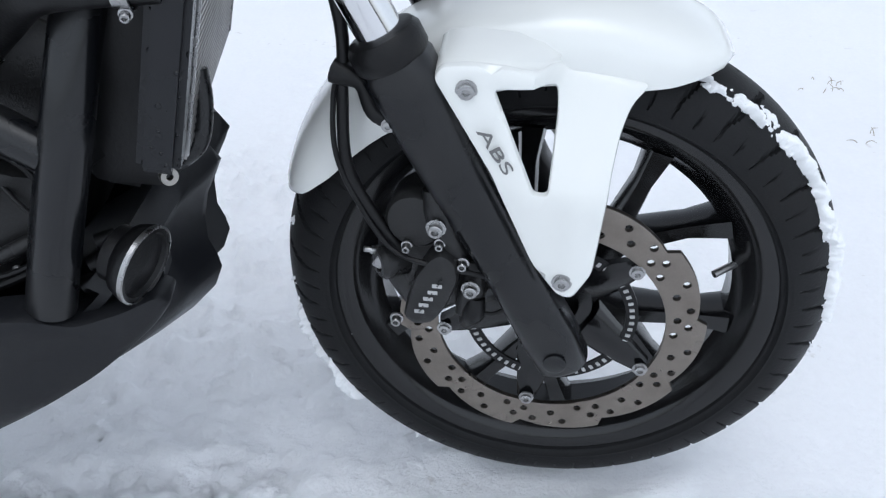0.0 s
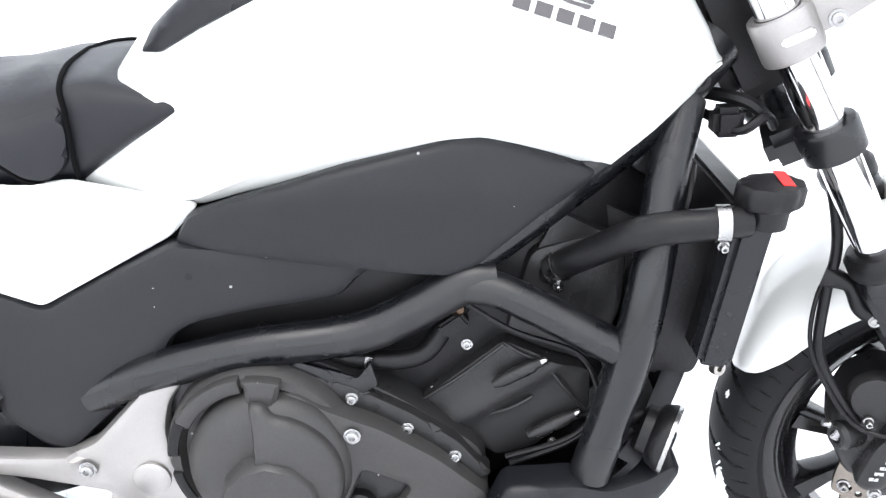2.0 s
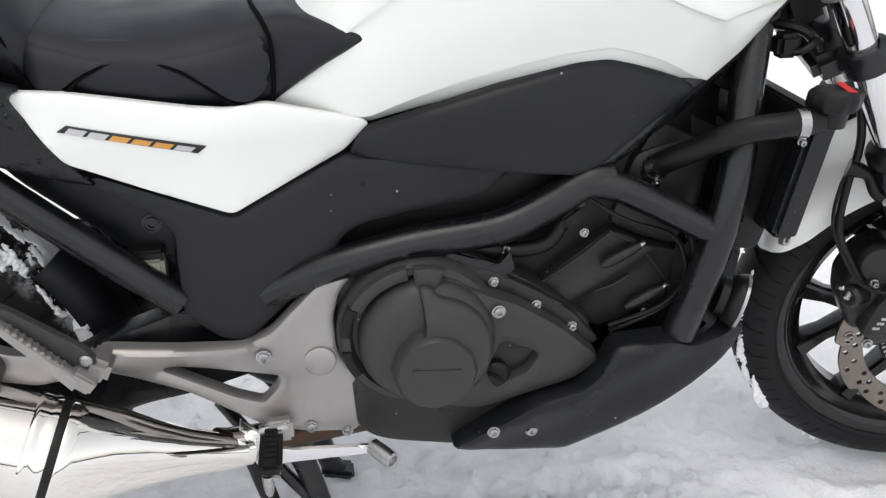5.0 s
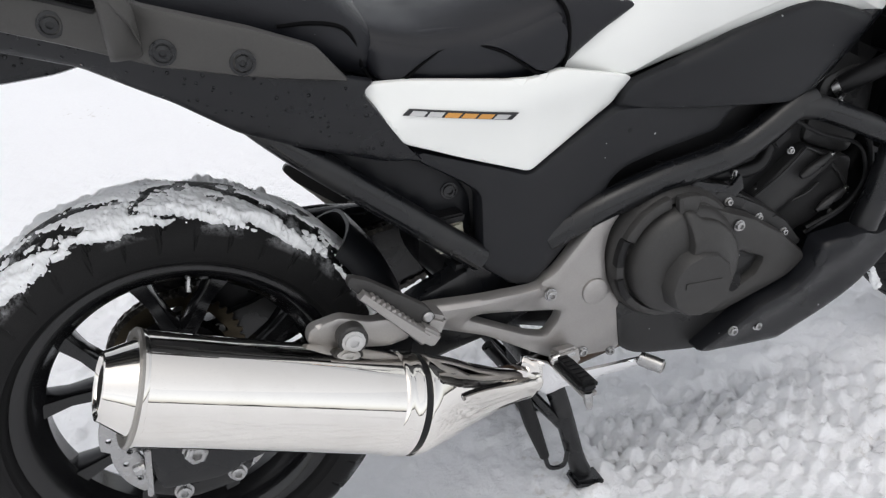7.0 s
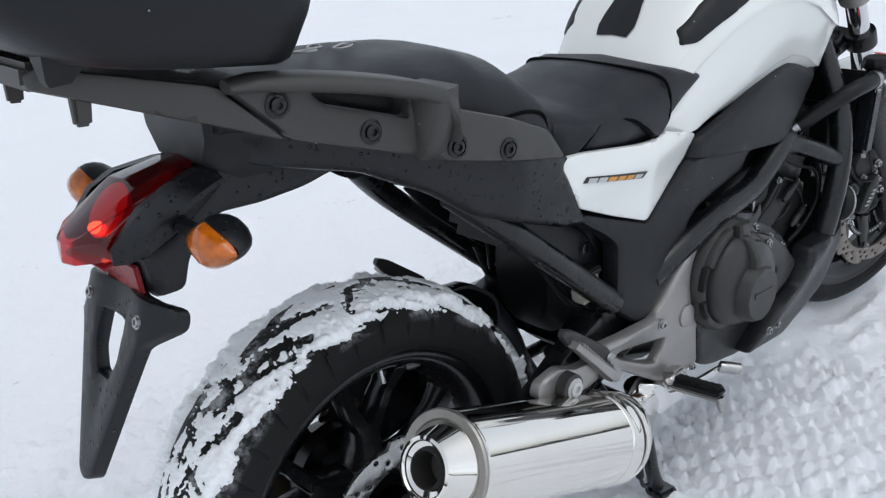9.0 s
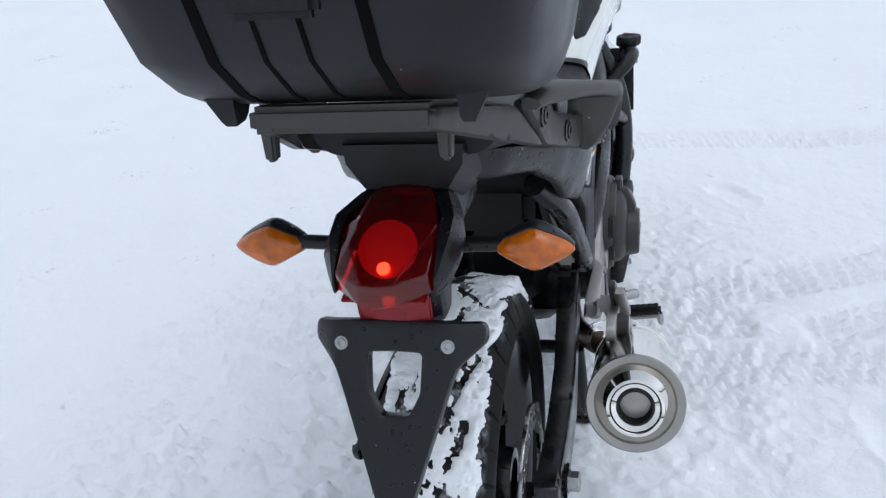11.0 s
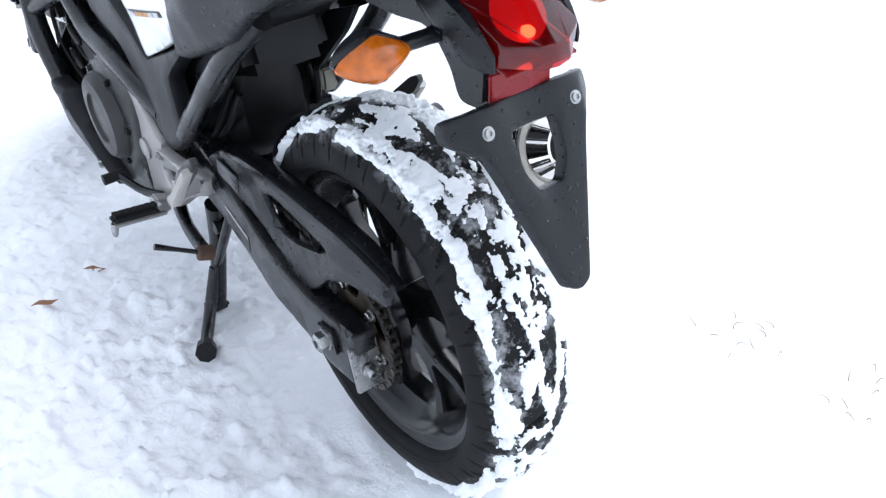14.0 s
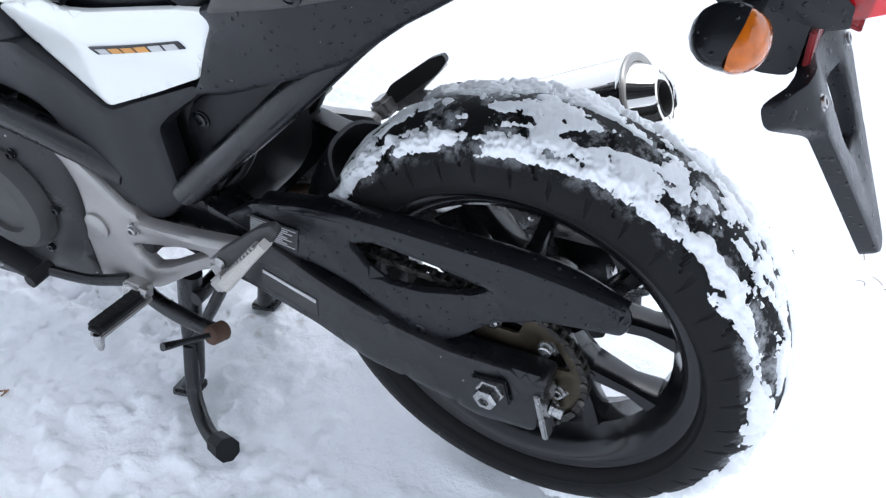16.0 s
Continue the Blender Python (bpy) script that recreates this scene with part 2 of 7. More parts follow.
GLOW = bpy.data.materials.new("tail_bulb")
GLOW.use_nodes = True
GLOW.node_tree.nodes["Principled BSDF"].inputs["Emission Color"].default_value = (1.0, 0.42, 0.09, 1)
GLOW.node_tree.nodes["Principled BSDF"].inputs["Emission Strength"].default_value = 6.0
LIT_BOWL = bpy.data.materials.new("lit_red_bowl")
LIT_BOWL.use_nodes = True
LIT_BOWL.node_tree.nodes["Principled BSDF"].inputs["Base Color"].default_value = (0.60, 0.06, 0.05, 1)
LIT_BOWL.node_tree.nodes["Principled BSDF"].inputs["Metallic"].default_value = 0.6
LIT_BOWL.node_tree.nodes["Principled BSDF"].inputs["Roughness"].default_value = 0.3
LIT_BOWL.node_tree.nodes["Principled BSDF"].inputs["Emission Color"].default_value = (1.0, 0.04, 0.03, 1)
LIT_BOWL.node_tree.nodes["Principled BSDF"].inputs["Emission Strength"].default_value = 0.06
LEAF = material("dead_leaf", (0.22, 0.10, 0.045), 0.7, grain=0.4, grain_scale=150)
TWIG = material("dry_stalk", (0.30, 0.24, 0.16), 0.8, grain=0.4, grain_scale=150)

# ---- geometry helpers ----
RAKE, STEER, TRAIL_FOOT = radians(27), radians(-14.1), Vector((1.635, 0, 0))
AXIS = Vector((-math.sin(RAKE), 0, math.cos(RAKE)))
TURNED = Matrix.Translation(TRAIL_FOOT) @ Matrix.Rotation(STEER, 4, AXIS) @ Matrix.Translation(-TRAIL_FOOT)
FRONT, REAR = Vector((1.525, 0, 0.30)), Vector((0, 0, 0.312))


def finish(name, bm, mat, parent=None, label="", angle=38, turn=None):
    if turn is not None:
        bm.transform(turn)
    bmesh.ops.recalc_face_normals(bm, faces=bm.faces)
    me = bpy.data.meshes.new(name)
    bm.to_mesh(me)
    bm.free()
    me.polygons.foreach_set("use_smooth", [True] * len(me.polygons))
    me.set_sharp_from_angle(angle=radians(angle))
    for m in mat if isinstance(mat, (list, tuple)) else (mat,):
        me.materials.append(m)
    ob = new(name, me)
    if parent is not None:
        ob.parent = parent
    return tagged(ob, label)


def part(name, bm, mat, parent, label="", angle=38, turn=None):
    return finish(name, bm, mat, parent, label, angle, turn)


def thing(name, at, label, category, group="", kind=""):
    e = new(name)
    e.location = at
    return tagged(e, label, category, group, kind)


def spline(points, per=6):
    """Catmull-Rom through the points."""
    p = [Vector(q) for q in points]
    if len(p) < 3:
        return [p[0].lerp(p[-1], i / per) for i in range(per + 1)]
    p = [2 * p[0] - p[1], *p, 2 * p[-1] - p[-2]]
    out = []
    for a, b, c, d in zip(p, p[1:], p[2:], p[3:]):
        for i in range(per):
            t = i / per
            out.append(0.5 * (2 * b + (c - a) * t + (2 * a - 5 * b + 4 * c - d) * t * t + (3 * b - a - 3 * c + d) * t ** 3))
    return [*out, p[-2]]


def skin(rings, caps=True, close=True, bm=None):
    bm = bm or bmesh.new()
    vs = [[bm.verts.new(q) for q in ring] for ring in rings]
    n = len(vs[0])
    for a, b in zip(vs, vs[1:]):
        for i in range(n if close else n - 1):
            j = (i + 1) % n
            bm.faces.new((a[i], a[j], b[j], b[i]))
    if caps:
        bm.faces.new(vs[0][::-1])
        bm.faces.new(vs[-1])
    return bm


def tube(points, radius, n=14, per=6, flat=1.0, bm=None):
    """A pipe along a smooth line; radius: one number, or one a point."""
    line = spline(points, per)
    rad = np.interp(np.linspace(0, 1, len(line)), np.linspace(0, 1, len(points)), radius if isinstance(radius, (list, tuple)) else [radius] * len(points)).tolist()
    rings, up = [], None
    for i, q in enumerate(line):
        way = (line[min(i + 1, len(line) - 1)] - line[max(i - 1, 0)]).normalized()
        if up is None:
            up = way.cross(Vector((0, 0, 1)) if abs(way.z) < 0.9 else Vector((0, 1, 0))).normalized()
        up = (up - way * up.dot(way)).normalized()
        side = way.cross(up)
        rings.append([q + rad[i] * (math.cos(a) * up + flat * math.sin(a) * side) for a in (2 * math.pi * k / n for k in range(n))])
    return skin(rings, bm=bm)


def beam(points, width, depth, per=5, bm=None):
    """A flat-faced cast bar in an upright plane: half-widths and half-depths (along y), one a point."""
    line = spline(points, per)
    at = np.linspace(0, 1, len(line))
    knots = np.linspace(0, 1, len(points))
    ws, ds = np.interp(at, knots, width).tolist(), np.interp(at, knots, depth).tolist()
    rings = []
    for i, q in enumerate(line):
        way = (line[min(i + 1, len(line) - 1)] - line[max(i - 1, 0)]).normalized()
        side, w, d = way.cross(Vector((0, 1, 0))).normalized(), ws[i], ds[i]
        rings.append([q + side * (w * a) + Vector((0, d * b, 0)) for a, b in ((1, 0.6), (0.72, 1), (-0.72, 1), (-1, 0.6), (-1, -0.6), (-0.72, -1), (0.72, -1), (1, -0.6))])
    return skin(rings, bm=bm)


def lathe(profile, n=32, at=(0, 0, 0), way=(0, 1, 0), bm=None, closed=False):
    """Turns a profile of (radius, along) round the axis through at."""
    turn = Vector((0, 0, 1)).rotation_difference(Vector(way).normalized()).to_matrix()
    prof = list(profile) + ([profile[0]] if closed else [])
    rings = [[Vector(at) + turn @ Vector((r * math.cos(a), r * math.sin(a), h)) for a in (2 * math.pi * k / n for k in range(n))] for r, h in prof]
    bm = skin(rings, caps=not closed, bm=bm)
    if closed:
        bmesh.ops.remove_doubles(bm, verts=bm.verts, dist=1e-6)
    return bm


def box(size, at=(0, 0, 0), turn=None, bevel=0.003, bm=None, taper=None):
    b = bmesh.new()
    bmesh.ops.create_cube(b, size=1.0, matrix=Matrix.Diagonal((*size, 1)))
    if taper:
        for v in b.verts:
            if v.co.z > 0:
                v.co.x *= taper[0]
                v.co.y *= taper[1]
    if bevel:
        bmesh.ops.bevel(b, geom=b.edges, offset=bevel, segments=2, affect="EDGES")
    b.transform(Matrix.Translation(at) @ (turn.to_4x4() if turn else Matrix()))
    return b if bm is None else join(bm, b)


def join(bm, other):
    vs = {v: bm.verts.new(v.co) for v in other.verts}
    for f in other.faces:
        bm.faces.new([vs[v] for v in f.verts])
    other.free()
    return bm


def hexbolt(at, way, r=0.006, h=0.005, bm=None):
    """A flanged bolt head with a socket."""
    return lathe([(r * 1.35, 0), (r * 1.35, h * 0.25), (r, h * 0.3), (r, h * 0.9), (r * 0.85, h), (r * 0.5, h), (r * 0.5, h * 0.45), (0.0004, h * 0.45)], 12, at, way, bm)


def inside(px, pz, loop):
    hit = np.zeros(len(px), bool)
    a = np.array(loop)
    for (x0, z0), (x1, z1) in zip(a, np.roll(a, -1, 0)):
        cross = (z0 > pz) != (z1 > pz)
        hit ^= cross & (px < (x1 - x0) * (pz - z0) / ((z1 - z0) or 1e-12) + x0)
    return hit


def edge_distance(px, pz, loops):
    best = np.full(len(px), 9.0)
    for loop in loops:
        a = np.array(loop)
        for p, q in zip(a, np.roll(a, -1, 0)):
            w = q - p
            t = np.clip(((px - p[0]) * w[0] + (pz - p[1]) * w[1]) / (w @ w + 1e-15), 0, 1)
            best = np.minimum(best, np.hypot(px - p[0] - t * w[0], pz - p[1] - t * w[1]))
    return best


def softened(points, soft, step):
    """A closed outline with its corners rounded by about soft metres, in pieces of about step."""
    p = [Vector(q) for q in points]
    out = []
    for i, b in enumerate(p):
        a, c = p[i - 1], p[(i + 1) % len(p)]
        r = min(soft, (b - a).length * 0.4, (c - b).length * 0.4)
        s, e = b + (a - b).normalized() * r, b + (c - b).normalized() * r
        if r < 0.0015:
            out.append(b)
        else:
            out += [s * (1 - t) ** 2 + 2 * b * t * (1 - t) + e * t * t for t in (0, 0.33, 0.67, 1)]
    dense = []
    for a, b in zip(out, out[1:] + out[:1]):
        k = max(1, int((b - a).length / step))
        dense += [tuple(a.lerp(b, i / k)) for i in range(k)]
    return dense


def panel(outline, out, thick=0.004, rounding=0.006, step=0.016, soft=0.01, holes=(), side=-1, frame=None, hole_soft=0.006):
    """A moulded panel over the plane of two coordinates (x, z). out(x, z) is how far its face stands from the centre plane (arrays);
    its border rolls over by rounding and goes back by thick. side: -1 right, 1 left. frame: another map of (x, out, z) to a place."""
    from_loops = [softened(outline, soft, step)] + [softened(h, hole_soft, step) for h in holes]
    verts, edges = [], []
    for loop in from_loops:
        k = len(verts)
        verts += loop
        edges += [(k + i, k + (i + 1) % len(loop)) for i in range(len(loop))]
    rim = len(verts)
    a = np.array(from_loops[0])
    (x0, z0), (x1, z1) = a.min(0), a.max(0)
    gx, gz = np.meshgrid(np.arange(x0, x1, step), np.arange(z0, z1, step))
    gx, gz = gx.ravel() + (np.round((gz.ravel() - z0) / step) % 2) * step / 2, gz.ravel()
    ok = inside(gx, gz, from_loops[0]) & (edge_distance(gx, gz, from_loops) > max(rounding * 1.15, step * 0.45))
    extra = [(float(x), float(z)) for x, z in zip(gx[ok], gz[ok])]
    for loop in from_loops:
        p = np.array(loop)
        w = np.roll(p, -1, 0) - np.roll(p, 1, 0)
        nrm = np.stack([-w[:, 1], w[:, 0]], 1) / (np.linalg.norm(w, axis=1, keepdims=True) + 1e-12)
        for off in (0.3 * rounding, rounding):
            for sgn in (1, -1):
                q = p + sgn * off * nrm
                good = inside(q[:, 0], q[:, 1], from_loops[0]) & (edge_distance(q[:, 0], q[:, 1], from_loops) > off * 0.93)
                for h in from_loops[1:]:
                    good &= ~inside(q[:, 0], q[:, 1], h)
                extra += [(float(x), float(z)) for x, z in q[good]]
    from mathutils.geometry import delaunay_2d_cdt
    pts, _, tris, *_ = delaunay_2d_cdt([Vector(v) for v in verts + extra], edges, [], 1, 1e-6)
    px, pz = np.array([q.x for q in pts]), np.array([q.y for q in pts])
    cx, cz = np.array([px[list(t)].mean() for t in tris]), np.array([pz[list(t)].mean() for t in tris])
    keep = inside(cx, cz, from_loops[0])
    for h in from_loops[1:]:
        keep &= ~inside(cx, cz, h)
    d = np.clip(edge_distance(px, pz, from_loops) / max(rounding, 1e-6), 0, 1)
    face = out(px, pz) - rounding * (1 - np.sqrt(np.clip(1 - (1 - d) ** 2, 0, 1)))
    back = out(px, pz) - rounding - thick
    place = frame or (lambda x, o, z: (x, side * o, z))
    bm = bmesh.new()
    fv = [bm.verts.new(place(x, o, z)) for x, o, z in zip(px.tolist(), face.tolist(), pz.tolist())]
    bv = [bm.verts.new(place(x, o, z)) for x, o, z in zip(px.tolist(), back.tolist(), pz.tolist())]
    count = {}
    for t, k in zip(tris, keep):
        if not k:
            continue
        bm.faces.new([fv[i] for i in t])
        bm.faces.new([bv[i] for i in reversed(t)])
        for i, j in zip(t, (*t[1:], t[0])):
            count[(i, j)] = count.get((i, j), 0) + 1
    for i, j in count:
        if (j, i) not in count:
            bm.faces.new((fv[i], bv[i], bv[j], fv[j]))
    bmesh.ops.delete(bm, geom=[v for v in bm.verts if not v.link_faces], context="VERTS")
    return bm


def flat(value):
    return lambda x, z: np.full(np.shape(x), float(value))


def both(name, make, mat, parent, label="", angle=38):
    """The same part on the right and, mirrored, on the left."""
    return [part(name, make(s), mat, parent, label, angle) for s in (-1, 1)]


def value_noise(x, y, seed=0):
    """Smooth noise from 0 to 1 on arrays."""
    xi, yi = np.floor(x).astype(np.int64), np.floor(y).astype(np.int64)
    fx, fy = x - xi, y - yi
    fx, fy = fx * fx * (3 - 2 * fx), fy * fy * (3 - 2 * fy)

    def cell(i, j):
        h = (i * 374761393 + j * 668265263 + seed * 1442695041) & 0x7FFFFFFF
        h = ((h ^ (h >> 13)) * 1274126177) & 0x7FFFFFFF
        return ((h ^ (h >> 16)) & 0xFFFF) / 65535.0

    return (cell(xi, yi) * (1 - fx) + cell(xi + 1, yi) * fx) * (1 - fy) + (cell(xi, yi + 1) * (1 - fx) + cell(xi + 1, yi + 1) * fx) * fy


def fractal(x, y, octaves=4, seed=0, fall=0.5):
    total, size, norm = 0, 1.0, 0
    for k in range(octaves):
        total, norm, size = total + size * value_noise(x * 2 ** k, y * 2 ** k, seed + 17 * k), norm + size, size * fall
    return total / norm

# ---- the ground: trodden snow, one sheet to the horizon ----
GROUND_Z = -0.012


def spread(a, b, fine, far, grow, outer, coarse=0.0135):
    """Grid lines: fine from a to b, coarser as far as the outer pair, then ever wider."""
    mid = list(np.arange(outer[0], a, coarse)) + list(np.arange(a, b, fine)) + list(np.arange(b, outer[1], coarse))
    lo, hi, s = [], [], coarse
    while (mid[0] - (lo[-1] if lo else mid[0])) < far:
        s *= grow
        lo.append((lo[-1] if lo else mid[0]) - s)
    s = coarse
    while ((hi[-1] if hi else mid[-1]) - mid[-1]) < far:
        s *= grow
        hi.append((hi[-1] if hi else mid[-1]) + s)
    return np.array(lo[::-1] + mid + hi)


def rut(x, y, line, half, pitch, depth, slant=0.35):
    """The print of a lugged tyre along a bent line."""
    out = np.zeros_like(x)
    done = 0.0
    for p, q in zip(line, line[1:]):
        p, q = np.array(p), np.array(q)
        size = np.linalg.norm(q - p)
        w = (q - p) / size
        along, across = (x - p[0]) * w[0] + (y - p[1]) * w[1], -(x - p[0]) * w[1] + (y - p[1]) * w[0]
        on = np.clip((half - np.abs(across)) / 0.02, 0, 1) * np.clip((along + 0.02) / 0.04, 0, 1) * np.clip((size + 0.02 - along) / 0.04, 0, 1)
        u = along + done + 0.016 * (fractal(x * 12, y * 12, 3, 8) - 0.5)
        w2 = across + 0.014 * (fractal(x * 13 + 7, y * 13, 3, 18) - 0.5)
        row = np.floor(w2 / 0.034)
        ramp = (u / pitch + 0.43 * row + slant * w2 / pitch) % 1.0
        lug = ramp ** 1.4 * (0.35 + 0.65 * np.sin(math.pi * ((w2 / 0.034) % 1.0)) ** 0.6)
        worn = 0.40 + 0.9 * fractal(x * 3.5, y * 3.5, 2, 9)
        on = on * np.clip(1.9 - np.hypot(x - 0.9, y) * 0.5, 0.75, 1)
        out = np.minimum(out, -on * depth * (0.95 - lug) * worn)
        done += size
    return out


def snow_height(x, y):
    near = np.exp(-((x - 0.6) / 3.0) ** 2 - (y / 3.0) ** 2)
    h = (fractal(x * 1.1, y * 1.1, 3, 1) - 0.5) * 0.035 + (fractal(x * 7, y * 7, 4, 2) - 0.5) * 0.016
    h += (fractal(x * 30, y * 30, 3, 3) - 0.5) * 0.007 * (0.35 + near)
    # churned snow beside and under the engine, trodden snow on the left
    patch = np.exp(-(((x - 1.0) / 0.70) ** 4) - (((y + 0.05) / 0.55) ** 4))
    h += patch * (np.clip(fractal(x * 30, y * 30, 3, 5, 0.6) - 0.46, 0, 0.24) * 0.05 - 0.006)
    left = np.exp(-(((x - 0.50) / 0.85) ** 4) - (((y - 0.62) / 0.50) ** 4))
    h += left * (np.clip(fractal(x * 7, y * 7, 5, 6, 0.6) - 0.44, 0, 1) * 0.090 + np.clip(fractal(x * 30, y * 30, 3, 16) - 0.50, 0, 1) * 0.10 - 0.016)
    for line, half, pitch in ((((0.90, 0.04), (0.86, -0.30), (0.87, -0.50), (0.89, -0.86), (0.92, -1.20), (1.00, -1.90), (1.15, -3.5)), 0.095, 0.042), (((1.12, 0.05), (1.20, -0.32), (1.28, -0.56), (1.42, -0.86), (1.80, -1.40), (2.13, -1.81), (3.2, -3.1)), 0.100, 0.042),
                              (((0.72, 0.04), (0.73, -0.48)), 0.085, 0.046), (((1.04, 0.04), (1.06, -0.50)), 0.085, 0.046), (((1.02, -0.64), (1.18, -0.95), (1.36, -1.22), (1.61, -1.66), (2.2, -2.6)), 0.080, 0.046),
                              (((2.46, 0.3), (2.48, -0.28), (2.49, -0.89), (2.58, -1.25), (3.0, -2.3)), 0.095, 0.058)):
        h += rut(x, y, line, half, pitch, 0.026)
    for fx, fy, ang in ((0.57, -0.76, 0.3), (0.35, -0.92, 0.9), (0.18, -0.88, 1.2), (-0.62, -0.95, 0.5), (-0.35, -1.25, 0.9), (0.05, 1.05, 0.2), (-1.2, 0.75, 0.1), (1.9, -0.5, 0.6), (-0.9, -1.4, 1.1), (1.15, 0.52, 0.8)):
        c, s = math.cos(ang), math.sin(ang)
        u, v = (x - fx) * c + (y - fy) * s, -(x - fx) * s + (y - fy) * c
        r = np.sqrt((u / 0.13) ** 2 + (v / 0.05) ** 2) + 1.1 * (fractal(x * 11, y * 11, 3, 12) - 0.5)
        h += (-0.011 * np.clip((1.1 - r) / 0.5, 0, 1) + 0.004 * np.exp(-((r - 1.25) / 0.22) ** 2)) * (0.4 + 1.2 * fractal(x * 7, y * 7, 2, 13))
    # pressed flat under the tyres, banked up beside them
    for cx, cy, rx, ry in ((1.52, -0.02, 0.17, 0.055), (0.0, 0.0, 0.17, 0.07)):
        r = np.sqrt(((x - cx) / rx) ** 2 + ((y - cy) / ry) ** 2)
        h = h * np.clip(r / 2.2, 0.15, 1) + 0.010 * np.exp(-((r - 1.15) / 0.3) ** 2)
    return GROUND_Z + h


gx, gy = spread(-0.7, 1.95, 0.0072, 600, 1.14, (-1.2, 3.9)), spread(-1.15, 1.1, 0.0072, 600, 1.14, (-2.5, 1.9))
GX, GY = np.meshgrid(gx, gy, indexing="ij")
GZ = snow_height(GX, GY)
away = np.clip((np.hypot(GX - 0.5, GY) - 5) / 30, 0, 1)
GZ = GZ * (1 - away) + GROUND_Z * away
me = bpy.data.meshes.new("ground")
ni, nj = GX.shape
grid = np.arange(ni * nj).reshape(ni, nj)
quads = np.stack([grid[:-1, :-1], grid[1:, :-1], grid[1:, 1:], grid[:-1, 1:]], -1).reshape(-1, 4)
me.from_pydata(np.stack([GX, GY, GZ], -1).reshape(-1, 3).tolist(), [], quads.tolist())
me.polygons.foreach_set("use_smooth", [True] * len(me.polygons))


def snow_ground():
    m = material("trodden_snow", (0.91, 0.92, 0.945), 0.7, grain=0.03, grain_scale=90, bump=1.0, bump_scale=55, wear=0.3, wear_color=(0.85, 0.86, 0.88), wear_scale=2.2, spec=0.2, bump_deep=0.0055, bump_detail=7.0)
    nt = m.node_tree
    b = nt.nodes["Principled BSDF"]
    co = nt.nodes.new("ShaderNodeTexCoord").outputs["Object"]
    # thin dirty streaks and specks of soil
    specks = nt.nodes.new("ShaderNodeTexNoise")
    specks.inputs["Scale"].default_value, specks.inputs["Detail"].default_value = 38.0, 6.0
    patch = nt.nodes.new("ShaderNodeTexNoise")
    patch.inputs["Scale"].default_value, patch.inputs["Detail"].default_value = 2.6, 4.0
    total = nt.nodes.new("ShaderNodeMath")
    total.operation = "ADD"
    for n in (specks, patch):
        nt.links.new(co, n.inputs["Vector"])
    nt.links.new(specks.outputs["Fac"], total.inputs[0])
    nt.links.new(patch.outputs["Fac"], total.inputs[1])
    ramp = nt.nodes.new("ShaderNodeMapRange")
    ramp.inputs["From Min"].default_value, ramp.inputs["From Max"].default_value = 1.27, 1.42
    ramp.inputs["To Max"].default_value = 0.55
    nt.links.new(total.outputs[0], ramp.inputs["Value"])
    mix = nt.nodes.new("ShaderNodeMix")
    mix.data_type = "RGBA"
    old = b.inputs["Base Color"].links[0].from_socket
    nt.links.new(ramp.outputs[0], mix.inputs["Factor"])
    nt.links.new(old, mix.inputs["A"])
    mix.inputs["B"].default_value = (0.40, 0.36, 0.30, 1)
    nt.links.new(mix.outputs["Result"], b.inputs["Base Color"])
    return m


me.materials.append(snow_ground())
tagged(new("ground", me), "trodden white snow with tyre prints and soil specks", "snow", kind="structure")


def ground_at(x, y):
    return float(snow_height(np.array([float(x)]), np.array([float(y)]))[0])


# ---- the motorcycle ----
bike = thing("motorcycle", (0.75, 0, 0), "white and black naked motorcycle on its centre stand in snow", "motorcycle")
bike.location = (0, 0, 0)


